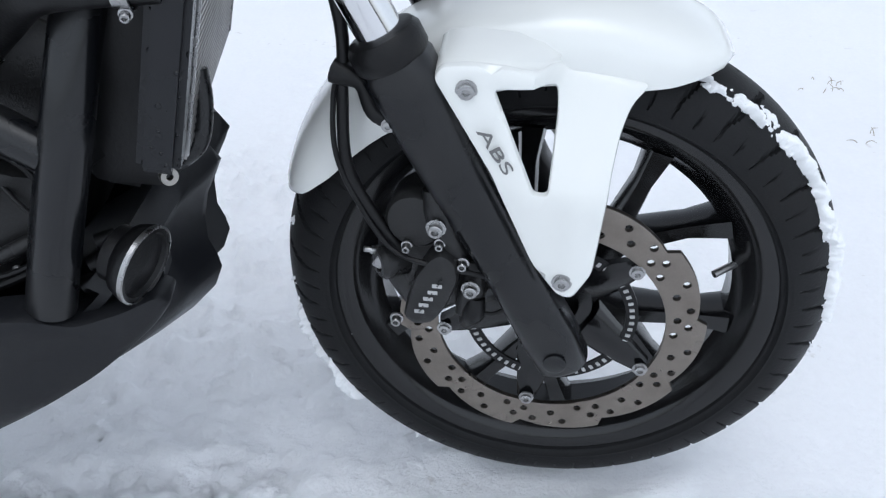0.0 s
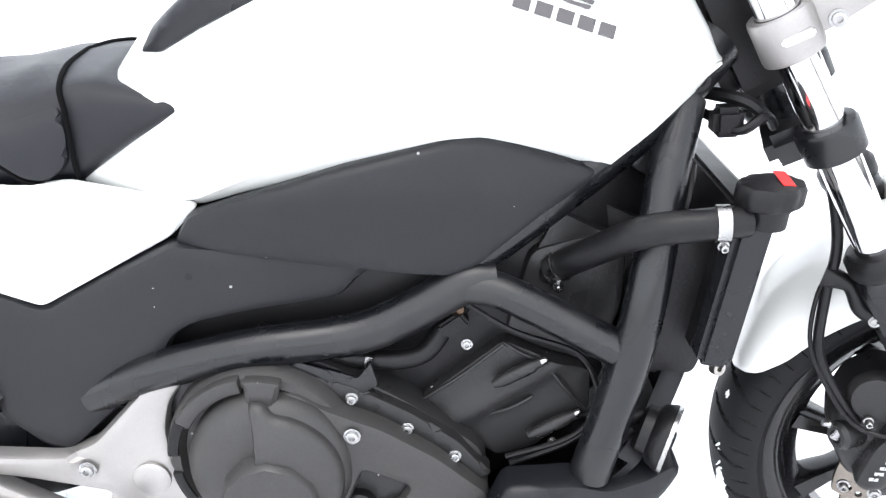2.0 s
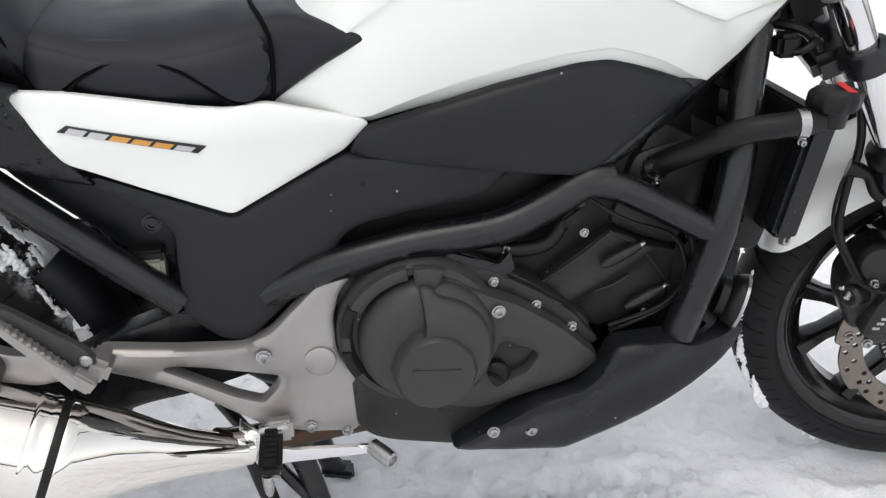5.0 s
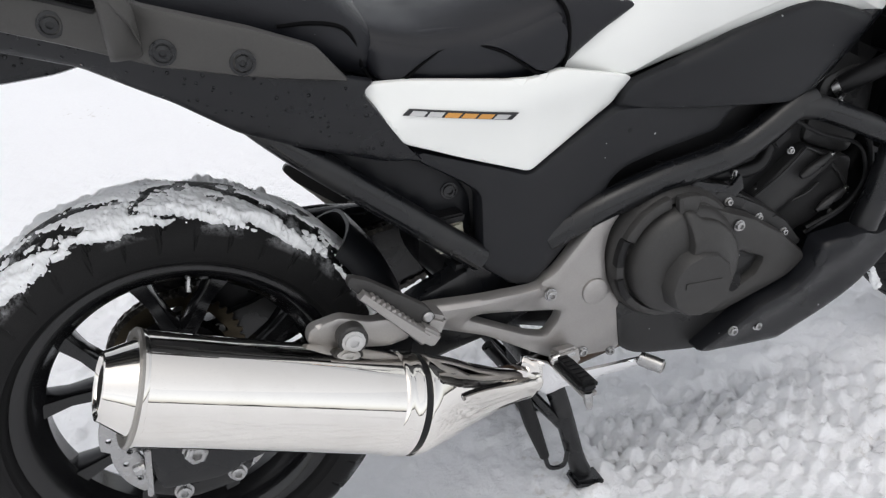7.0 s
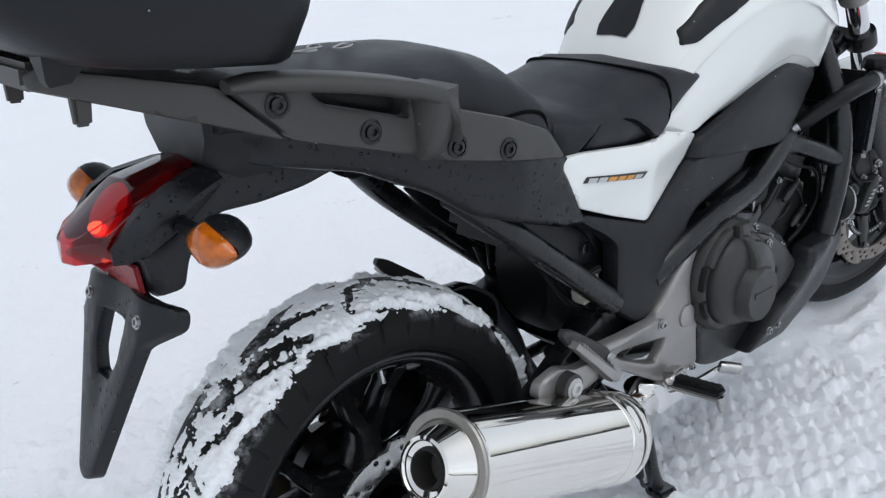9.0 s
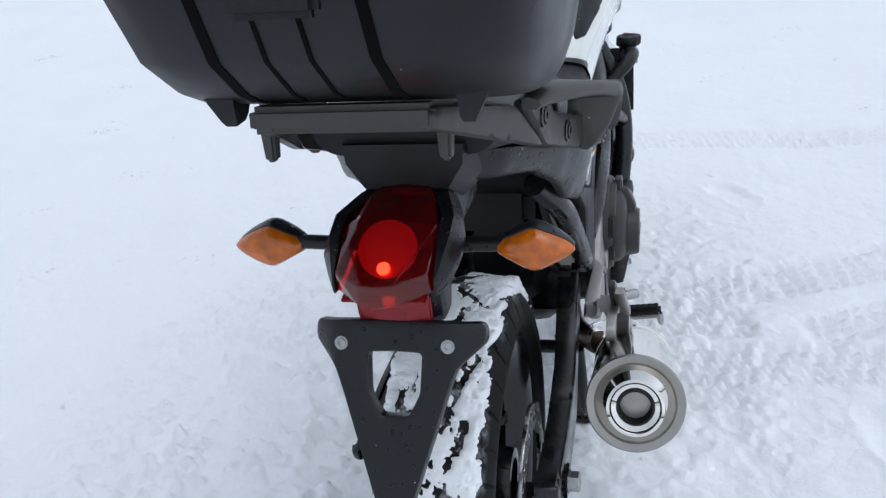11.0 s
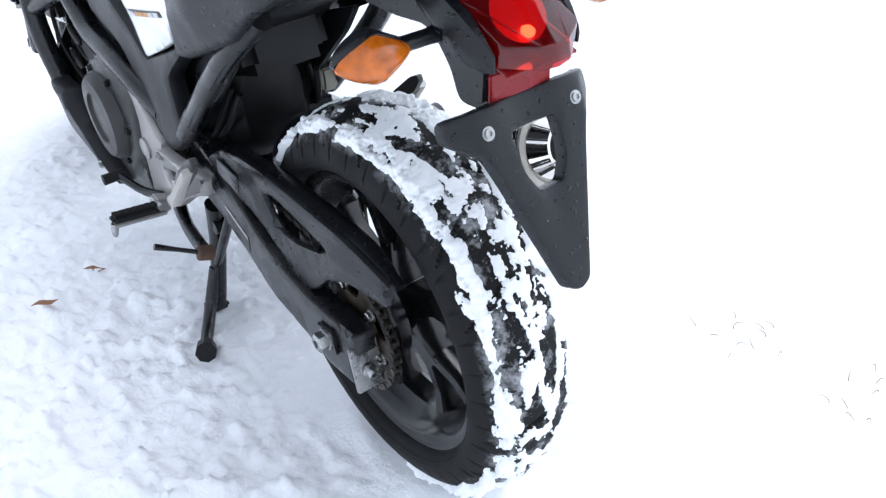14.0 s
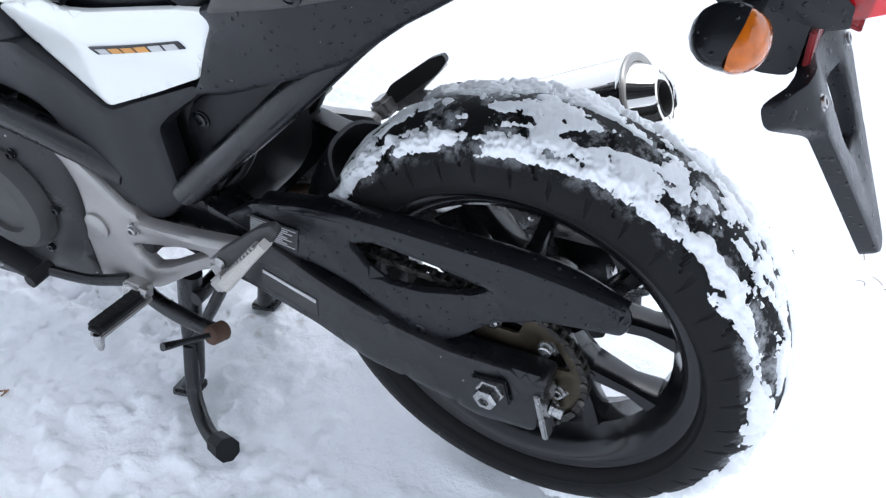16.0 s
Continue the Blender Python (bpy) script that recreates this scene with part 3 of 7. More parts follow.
def tyre(centre, radius, half, crown, lip, seed, pitch):
    """A road tyre with cut grooves: its cross-section swept round the axle."""
    n = 1200
    v = np.linspace(-1, 1, 53)
    # cross-section: rounded tread and bulged side walls down to the bead
    a = v * radians(128)
    y = half * np.sin(np.clip(np.abs(a), 0, math.pi / 2) * 1.0) * np.sign(v)
    r = radius - crown * (1 - np.cos(np.clip(np.abs(a), 0, math.pi / 2)))
    down = np.clip(np.abs(v) - 0.703, 0, 1) / 0.297
    r = r - down * (radius - crown - lip)
    y = y * (1 - 0.25 * down ** 2)
    U, V = np.meshgrid(np.arange(n) / n, v, indexing="ij")
    R, Y = np.broadcast_to(r, U.shape).copy(), np.broadcast_to(y, U.shape)
    turns = U * pitch
    # slanted grooves, alternating from side to side
    for s in (-1, 1):
        w = V * s
        f = (turns + (0.0 if s > 0 else 0.5) - w * 1.1) % 1.0
        cut = (np.abs(f - 0.5) < 0.045 * np.clip((0.58 - w) / 0.2, 0.3, 1)) & (w > 0.06) & (w < 0.52)
        f2 = (turns * 2 + (0.3 if s > 0 else 0.7) - w * 0.5) % 1.0
        cut |= (np.abs(f2 - 0.5) < 0.05 * np.clip((0.66 - w) / 0.1, 0.35, 1)) & (w > 0.47) & (w < 0.63)
        R = R - np.where(cut, 0.0055, 0)
    # a raised line round the side wall, and a step at the bead
    Y = Y + np.sign(V) * np.where((np.abs(np.abs(V) - 0.80) < 0.012) | (np.abs(np.abs(V) - 0.93) < 0.02), 0.0016, 0)
    A = U * 2 * math.pi
    X, Z = centre[0] + R * np.cos(A), centre[2] + R * np.sin(A)
    bm = bmesh.new()
    vs = [[bm.verts.new((X[i, j], centre[1] + Y[i, j], Z[i, j])) for j in range(len(v))] for i in range(n)]
    for i in range(n):
        p, q = vs[i], vs[(i + 1) % n]
        for j in range(len(v) - 1):
            bm.faces.new((p[j], p[j + 1], q[j + 1], q[j]))
        bm.faces.new((p[-1], p[0], q[0], q[-1]))
    return bm


def tyre_outer(radius, half, crown, v):
    a = v * radians(128)
    b = np.clip(np.abs(a), 0, math.pi / 2)
    return radius - crown * (1 - np.cos(b)), half * np.sin(b) * np.sign(v)


def snow_on_tyre(centre, radius, half, crown, keep, seed, turn=None, label=""):
    """Caked snow: a lumpy skin on the tread where the noise stands above keep(angle, across); thick clumps on the shoulders."""
    n, v = 1500, np.linspace(-0.62, 0.62, 128)
    U, V = np.meshgrid(np.arange(n) / n * 2 * math.pi, v, indexing="ij")
    r, y = tyre_outer(radius, half, crown, V)
    side = np.abs(V)
    # torn patches that lie along the slanted tread, clumps, and a ragged fine edge
    cover = 0.56 * fractal(U * 6.5 + side * 8, V * 8 - U * 1.5 + 40, 3, seed, 0.5) + 0.28 * fractal(U * 20 - side * 8, V * 12 + 9, 3, seed + 5, 0.55) + 0.14 * fractal(U * 80, V * 38 + 5, 2, seed + 8, 0.6)
    c = cover - keep(U, V)
    clump = fractal(U * 19, V * 11 + 3, 3, seed + 3, 0.5)
    cap = (0.0026 + 0.0115 * np.exp(-((side - 0.33) / 0.10) ** 2)) * (0.15 + 1.7 * clump)
    h = np.where(c > 0, cap * (1 - np.exp(-np.clip(c, 0, 1) * 0.16 / cap)), c * 0.05)
    h = np.clip(h, -0.003, 0.02) + np.clip(c * 20, 0, 1) * (fractal(U * 70, V * 34, 3, seed + 11, 0.6) - 0.5) * 0.0020
    bank = np.clip(side * radians(128), 0, math.pi / 2)
    R, Y = r + h * np.cos(bank), y + h * np.sin(bank) * np.sign(V)
    P = np.stack([centre[0] + R * np.cos(U), centre[1] + Y, centre[2] + R * np.sin(U)], -1).reshape(-1, 3)
    if turn is not None:
        m = np.array(turn)
        P = P @ m[:3, :3].T + m[:3, 3]
    ids = np.arange(n * len(v)).reshape(n, len(v))
    nxt = np.roll(ids, -1, 0)
    quads = np.stack([ids[:, :-1], ids[:, 1:], nxt[:, 1:], nxt[:, :-1]], -1).reshape(-1, 4)
    quads = quads[(h.reshape(-1)[quads] > 0.0).any(1)]
    used, back = np.unique(quads, return_inverse=True)
    me = bpy.data.meshes.new("snow_crust")
    me.from_pydata(P[used].tolist(), [], back.reshape(-1, 4).tolist())
    me.polygons.foreach_set("use_smooth", [True] * len(me.polygons))
    me.materials.append(SNOW)
    return tagged(new("snow_crust", me), label, "snow", kind="stuff")


def cast_rim(centre, half, lip, first, hub_half):
    """A cast wheel: barrel with two lips, hub, and the seats of its spokes."""
    c = Vector(centre)
    prof = [(lip, -half), (lip, -half + 0.006), (lip - 0.012, -half + 0.008), (lip - 0.020, -half + 0.022), (lip - 0.036, -half * 0.35),
            (lip - 0.036, half * 0.35), (lip - 0.020, half - 0.022), (lip - 0.012, half - 0.008), (lip, half - 0.006), (lip, half),
            (lip - 0.010, half), (lip - 0.026, half - 0.010), (lip - 0.032, half - 0.026), (lip - 0.046, half * 0.3), (lip - 0.046, -half * 0.3),
            (lip - 0.032, -half + 0.026), (lip - 0.026, -half + 0.010), (lip - 0.010, -half)]
    bm = lathe(prof, 96, c, (0, 1, 0), closed=True)
    lathe([(0.030, -hub_half), (0.044, -hub_half), (0.050, -hub_half * 0.5), (0.050, hub_half * 0.5), (0.044, hub_half), (0.030, hub_half)], 40, c, (0, 1, 0), bm, closed=True)
    return bm


def rim_spoke(centre, lip, angle, split=17):
    """One cast spoke that forks into a Y near the hub, with flat faces and chamfered edges."""
    c, a = Vector(centre), radians(angle)
    out = Vector((math.cos(a), 0, math.sin(a)))
    fork, root = c + out * 0.108, c + out * 0.036
    bm = beam([root, (root + fork) / 2, fork], [0.030, 0.021, 0.022], [0.034, 0.026, 0.022])
    for s in (-split, split):
        b = a + radians(s)
        end = c + Vector((math.cos(b), 0, math.sin(b))) * (lip - 0.038)
        near = c + Vector((math.cos(a + radians(s * 0.35)), 0, math.sin(a + radians(s * 0.35)))) * 0.100
        mid = near.lerp(end, 0.55) + out * 0.002
        beam([near, mid, end], [0.0125, 0.0100, 0.0150], [0.021, 0.017, 0.024], bm=bm)
    return bm


def wave_disc(centre, y, radius, inner, thick, waves, first, drilled=3):
    """A drilled brake disc with a scalloped edge."""
    out, k = [], waves * 12
    for i in range(k):
        a = 2 * math.pi * i / k + first
        f = 1 - (i % 12) / 12
        out.append((centre[0] + (radius - 0.010 * f ** 2.2) * math.cos(a), centre[2] + (radius - 0.010 * f ** 2.2) * math.sin(a)))
    holes = [[(centre[0] + inner * math.cos(a), centre[2] + inner * math.sin(a)) for a in (2 * math.pi * i / 60 for i in range(60))]]
    for i in range(waves * drilled):
        for j, rr in enumerate((0.34, 0.76)):
            a = first + 2 * math.pi * (i + 0.42 * j + 0.12 * (i % 3)) / (waves * drilled)
            rad = inner + (radius - 0.008 - inner) * (rr + (0.0, 0.10, -0.08)[i % 3])
            q = (centre[0] + rad * math.cos(a), centre[2] + rad * math.sin(a))
            holes.append([(q[0] + 0.0042 * math.cos(b), q[1] + 0.0042 * math.sin(b)) for b in (2 * math.pi * m / 8 for m in range(8))])
    return panel(out, flat(-y + thick / 2), thick, 0.0006, 0.02, 0.0, holes, -1, hole_soft=0.0)


# front wheel
front_rim = part("front_wheel", cast_rim(FRONT, 0.051, 0.239, 47, 0.055), RIM, bike, "gloss black cast five-spoke front wheel", turn=TURNED)
part("tyre", tyre(FRONT, 0.300, 0.061, 0.052, 0.233, 1, 34), RUBBER, front_rim, "black road tyre with slanted grooves", turn=TURNED)
part("brake_disc", wave_disc(FRONT, -0.087, 0.160, 0.119, 0.005, 10, radians(9.5)), DISC, front_rim, "drilled brownish steel wave brake disc", turn=TURNED)
for k in range(5):
    part("spoke", rim_spoke(FRONT, 0.239, 45 + 72 * k), RIM, front_rim, turn=TURNED)
ring = lathe([(0.079, -0.071), (0.092, -0.071), (0.092, -0.074), (0.079, -0.074)], 72, FRONT, (0, 1, 0), closed=True)
part("abs_ring", ring, DARK, front_rim, "black toothed sensor ring", turn=TURNED)
teeth = bmesh.new()
for k in range(60):
    a = 2 * math.pi * k / 60
    box((0.0035, 0.0012, 0.0052), FRONT + Vector((0.0855 * math.cos(a), -0.0747, 0.0855 * math.sin(a))), Matrix.Rotation(-a + math.pi / 2, 3, "Y"), 0, teeth)
part("sensor_slots", teeth, SILVER_INK, front_rim, "bright slots of the sensor ring", turn=TURNED)
for k in range(5):
    a = radians(45 - 72 * k)
    p = FRONT + Vector((0.113 * math.cos(a), -0.082, 0.113 * math.sin(a)))
    arm = beam([FRONT + Vector((0.045 * math.cos(a), -0.050, 0.045 * math.sin(a))), FRONT + Vector((0.080 * math.cos(a), -0.066, 0.080 * math.sin(a))), p + Vector((0.004 * math.cos(a), 0.003, 0.004 * math.sin(a)))], [0.026, 0.019, 0.010], [0.012, 0.009, 0.006])
    part("disc_carrier", arm, RIM, front_rim, turn=TURNED)
    part("disc_bolt", hexbolt(p + Vector((0, -0.006, 0)), (0, -1, 0), 0.0062, 0.006), STEEL, front_rim, "bright steel disc bolt", turn=TURNED)
valve = tube([FRONT + Vector((0.200, -0.01, 0.048)), FRONT + Vector((0.168, -0.03, 0.040))], 0.0042, 10, 2)
part("valve", valve, STEEL, front_rim, "steel tyre valve", turn=TURNED)

# rear wheel
rear_rim = part("rear_wheel", cast_rim(REAR, 0.062, 0.230, 84, 0.065), RIM, bike, "gloss black cast five-spoke rear wheel")
part("tyre", tyre(REAR, 0.312, 0.080, 0.066, 0.226, 2, 19), dusted_rubber(REAR, 0.272, 0.5), rear_rim, "wide black road tyre with slanted grooves")
part("brake_disc", wave_disc(REAR, -0.092, 0.120, 0.078, 0.005, 8, 0.1, 2), STEEL, rear_rim, "drilled steel wave brake disc")
part("cush_hub", lathe([(0.03, 0.05), (0.075, 0.05), (0.078, 0.07), (0.06, 0.085), (0.03, 0.085)], 40, REAR, (0, 1, 0), closed=True), RIM, rear_rim)
valve = tube([REAR + Vector((0.045, -0.02, 0.196)), REAR + Vector((0.038, -0.035, 0.168))], 0.0042, 10, 2)
part("valve", valve, STEEL, rear_rim, "steel tyre valve")
for k in range(5):
    part("spoke", rim_spoke(REAR, 0.230, 81 + 72 * k), RIM, rear_rim)
teeth_n = 43
outline = []
for k in range(teeth_n * 4):
    a = 2 * math.pi * k / (teeth_n * 4)
    outline.append((REAR.x + (0.104 if k % 4 < 2 else 0.097) * math.cos(a), REAR.z + (0.104 if k % 4 < 2 else 0.097) * math.sin(a)))
wins = []
for k in range(6):
    a = 2 * math.pi * (k + 0.5) / 6
    wins.append([(REAR.x + rr * math.cos(a + da), REAR.z + rr * math.sin(a + da)) for rr, da in ((0.058, -0.25), (0.085, -0.30), (0.085, 0.30), (0.058, 0.25))])
part("sprocket", panel(outline, flat(0.098), 0.004, 0.001, 0.03, 0.0, wins, 1), BRONZE, rear_rim, "worn steel sprocket with oily teeth")
for k in range(6):
    a = 2 * math.pi * k / 6 + 0.3
    part("sprocket_bolt", hexbolt(REAR + Vector((0.07 * math.cos(a), 0.098, 0.07 * math.sin(a))), (0, 1, 0), 0.008, 0.009), STEEL, rear_rim)

# ---- front end (built straight ahead, then turned with the steering) ----
UP = Vector((-math.sin(RAKE), 0, math.cos(RAKE)))
for s in (-1, 1):
    base = Vector((1.532, s * 0.108, 0.292))

    def along(d, off=0.0):
        return base + UP * d + Vector((math.cos(RAKE), 0, math.sin(RAKE))) * off

    # lower leg: a boxy casting that widens upwards
    rings = []
    for d, w, t, o in ((-0.030, 0.020, 0.018, 0.0), (-0.022, 0.027, 0.024, 0.0), (0.02, 0.029, 0.026, 0.0), (0.10, 0.027, 0.026, -0.001), (0.22, 0.030, 0.027, -0.003), (0.32, 0.032, 0.029, -0.004), (0.345, 0.032, 0.030, -0.004), (0.352, 0.028, 0.027, -0.004)):
        ring = []
        for k in range(24):
            a = 2 * math.pi * k / 24
            c, q = math.cos(a), math.sin(a)
            f = (abs(c) ** 3.2 + abs(q) ** 3.2) ** (-1 / 3.2)
            ring.append(along(d, o + w * c * f) + Vector((0, t * q * f, 0)))
        rings.append(ring)
    leg = part("fork_leg", skin(rings), FRAME, bike, "satin black fork lower leg", turn=TURNED)
    collar = lathe([(0.031, 0), (0.034, 0.004), (0.034, 0.020), (0.030, 0.026), (0.0225, 0.028)], 32, along(0.350, -0.004), UP)
    part("dust_seal", collar, DARK, leg, "black rubber dust seal", turn=TURNED)
    part("fork_tube", lathe([(0.0205, 0), (0.0205, 0.42)], 32, along(0.36, -0.004), UP), CHROME_TUBE, leg, "polished chrome fork tube", turn=TURNED)
    part("axle_pinch_bolt", lathe([(0.012, 0), (0.012, 0.002), (0.009, 0.004), (0.0004, 0.004)], 20, base + Vector((0.0, s * 0.0255, -0.004)), (0, s, 0)), FRAME, leg, turn=TURNED)
    cl = lathe([(0.022, -0.022), (0.029, -0.022), (0.030, -0.018), (0.030, 0.018), (0.029, 0.022), (0.022, 0.022)], 32, along(0.62, -0.004), UP, closed=True)
    clamp = part("bracket_clamp", cl, ALLOY, bike, "grey alloy clamp round the fork tube", turn=TURNED)
    slot = box((0.030, 0.010, 0.008), along(0.62, 0.004) + Vector((0, s * 0.0275, 0)), Matrix.Rotation(-RAKE, 3, "Y"), 0.002)
    part("clamp_slot", slot, CHROME_TUBE, clamp, turn=TURNED)
    arm = panel([(1.262, 0.835), (1.285, 0.846), (1.36, 0.90), (1.36, 0.945), (1.31, 0.935), (1.255, 0.878)], flat(0.108), 0.004, 0.0015, 0.02, 0.006, side=s)
    part("headlight_bracket", arm, ALLOY, bike, "flat grey alloy headlight bracket", turn=TURNED)
    for q in ((1.279, 0.884), (1.290, 0.856)):
        part("bracket_bolt", hexbolt((q[0], s * 0.108, q[1]), (0, s, 0), 0.0065, 0.006), STEEL, clamp, turn=TURNED)
    ear = lathe([(0.021, -0.017), (0.030, -0.016), (0.031, 0.013), (0.029, 0.017), (0.021, 0.018)], 28, along(0.505, -0.004), UP, closed=True)
    part("lower_clamp", ear, FRAME, bike, "black lower fork clamp", turn=TURNED)
    ear = lathe([(0.0215, -0.015), (0.034, -0.013), (0.034, 0.013), (0.0215, 0.015)], 28, along(0.745, -0.004), UP, closed=True)
    part("upper_clamp", ear, FRAME, bike, "black upper fork clamp", turn=TURNED)
    part("fork_cap", lathe([(0.024, 0), (0.024, 0.010), (0.015, 0.014), (0.015, 0.02), (0.0004, 0.02)], 20, along(0.775, -0.004), UP), STEEL, bike, turn=TURNED)
# yokes and handlebar
for d, hgt in ((0.505, 0.036), (0.745, 0.024)):
    mid = Vector((1.532, 0, 0.292)) + UP * d - Vector((math.cos(RAKE), 0, math.sin(RAKE))) * 0.03
    part("fork_yoke", box((0.07, 0.20, hgt), mid, Matrix.Rotation(-RAKE, 3, "Y"), 0.010), FRAME, bike, "black fork yoke", turn=TURNED)
head_mid = Vector((1.532, 0, 0.292)) + UP * 0.625 - Vector((math.cos(RAKE), 0, math.sin(RAKE))) * 0.045
part("steering_head", lathe([(0.032, -0.11), (0.034, -0.1), (0.034, 0.1), (0.032, 0.11)], 28, head_mid, UP), FRAME, bike, "black steering head tube", turn=TURNED)
part("head_shroud", box((0.075, 0.13, 0.23), (1.178, 0, 0.862), Matrix.Rotation(-RAKE, 3, "Y"), 0.016), DARK, bike, "black shroud in front of the tank")
bar = tube([(1.13, -0.36, 1.045), (1.16, -0.27, 1.055), (1.195, -0.13, 1.035), (1.195, 0, 1.03), (1.195, 0.13, 1.035), (1.16, 0.27, 1.055), (1.13, 0.36, 1.045)], 0.011, 14, 6)
part("handlebar", bar, FRAME, bike, "black tubular handlebar", turn=TURNED)
for s in (-1, 1):
    part("handgrip", tube([(1.125, s * 0.37, 1.043), (1.155, s * 0.28, 1.055)], 0.017, 16, 4), RUBBER, bike, "black rubber handgrip", turn=TURNED)
for k in (-0.05, 0.05):
    part("bar_riser", box((0.04, 0.032, 0.05), (1.19, k, 1.005), Matrix.Rotation(-RAKE, 3, "Y"), 0.006), FRAME, bike, "black handlebar riser", turn=TURNED)
lamp_rings = []
for x, w, h in ((1.33, 0.06, 0.05), (1.36, 0.105, 0.085), (1.42, 0.11, 0.095), (1.455, 0.09, 0.08)):
    lamp_rings.append([Vector((x, w * math.cos(a), 0.92 + h * math.sin(a))) for a in (2 * math.pi * k / 24 for k in range(24))])
part("headlight", skin(lamp_rings), PLASTIC, bike, "black headlight housing", turn=TURNED)


def front_fender():
    """White mudguard: a deep shell over the tyre, pointed at the front, with upright flanks."""
    rings = []
    for k in range(49):
        a = 63.5 + (157.5 - 63.5) * k / 48
        top = float(np.interp(a, [63.5, 65, 68, 74, 86, 110, 127, 145, 154, 157.5], [0.319, 0.325, 0.330, 0.334, 0.337, 0.337, 0.335, 0.326, 0.315, 0.307]))
        low = float(np.interp(a, [63.5, 65, 68, 72, 79, 95, 126, 145, 153, 157.5], [0.317, 0.313, 0.304, 0.291, 0.276, 0.272, 0.270, 0.276, 0.288, 0.303]))
        half = float(np.interp(a, [63.5, 64.2, 66, 69, 74, 148, 153, 156, 157.5], [0.018, 0.032, 0.050, 0.066, 0.078, 0.078, 0.072, 0.058, 0.040]))
        a = radians(a)
        ring = []
        for lay, js in ((0.0, range(25)), (0.0035, range(24, -1, -1))):
            for j in js:
                b = math.pi / 2 * (j / 12 - 1)
                y = (half - lay) * math.copysign(abs(math.sin(b)) ** 0.66, b)
                rr = low + (top - low - lay) * abs(math.cos(b)) ** 0.70
                ring.append(FRONT + Vector((rr * math.cos(a), y, rr * math.sin(a))))
        rings.append(ring)
    return skin(rings)


fender = part("front_fender", front_fender(), WHITE, bike, "white front mudguard, wet with melted snow", 50, turn=TURNED)
LEG_OUT = [(1.404, 0.596), (1.411, 0.607), (1.435, 0.610), (1.470, 0.608), (1.498, 0.602), (1.520, 0.590), (1.548, 0.586), (1.590, 0.580), (1.575, 0.566), (1.567, 0.545), (1.562, 0.515), (1.556, 0.413), (1.541, 0.386), (1.524, 0.388), (1.499, 0.421), (1.458, 0.512)]
LEG_HOLE = [(1.456, 0.589), (1.495, 0.590), (1.509, 0.580), (1.511, 0.560), (1.508, 0.497), (1.496, 0.497)]


def leg_face(x, z):
    """Stands clear of the fork at the bolts and runs into the mudguard's flank at the top front."""
    blend = np.clip((x - 1.485) / 0.035, 0, 1)
    return 0.143 - np.clip(z - 0.50, 0, 1) * (0.16 + 0.58 * blend * blend * (3 - 2 * blend)) + 0.004 * np.exp(-((x - 1.535) / 0.012) ** 2) * np.clip((0.56 - z) * 12, 0, 1)


for s in (-1, 1):
    strut = part("fender_strut", panel(LEG_OUT, leg_face, 0.003, 0.004, 0.012, 0.008, [LEG_HOLE], s), WHITE, fender, "white mudguard strut beside the fork", turn=TURNED)
    shoulder = []
    for x, z in ((1.406, 0.598), (1.413, 0.604), (1.435, 0.607), (1.470, 0.605), (1.497, 0.599), (1.516, 0.589), (1.530, 0.585)):
        o = float(leg_face(np.array([x]), np.array([z]))[0])
        shoulder.append([Vector((x, s * (o - 0.0035), z - 0.004)), Vector((x, s * (o - 0.006), z + 0.001)), Vector((x, s * (o - 0.014), z + 0.0045)), Vector((x, s * 0.066, z + 0.010)), Vector((x, s * 0.066, z - 0.010))])
    part("strut_shoulder", skin(shoulder), WHITE, strut, turn=TURNED, angle=60)
    for q in ((1.433, 0.588), (1.529, 0.405)):
        o = float(leg_face(np.array([q[0]]), np.array([q[1]]))[0])
        part("strut_bolt", hexbolt((q[0], s * (o - 0.001), q[1]), (0, s, 0), 0.0072, 0.006), STEEL, fender, "button-head steel bolt", turn=TURNED)


def letters(text, size, at, right, up, mat, parent, name, turn=None, thick=0.0006, wide=1.0):
    """Lettering as a mesh, lying in the plane of right and up."""
    cu = bpy.data.curves.new(name, "FONT")
    cu.body, cu.size, cu.extrude, cu.align_x, cu.align_y = text, size, thick, "CENTER", "CENTER"
    tmp = bpy.data.objects.new(name, cu)
    scene.collection.objects.link(tmp)
    me = bpy.data.meshes.new_from_object(tmp.evaluated_get(bpy.context.evaluated_depsgraph_get()))
    bpy.data.objects.remove(tmp)
    r, u = Vector(right).normalized(), Vector(up).normalized()
    m = Matrix.Translation(at) @ Matrix((r * wide, u, r.cross(u))).transposed().to_4x4()
    me.transform((turn @ m) if turn is not None else m)
    me.materials.append(mat)
    ob = new(name, me)
    ob.parent = parent
    return ob


letters("ABS", 0.0148, (1.4605, -0.1400, 0.537), (0.53, 0.0, -0.84), (0.84, 0.0, 0.53), PALE_GREY_INK, fender, "lettering", TURNED, wide=2.0)

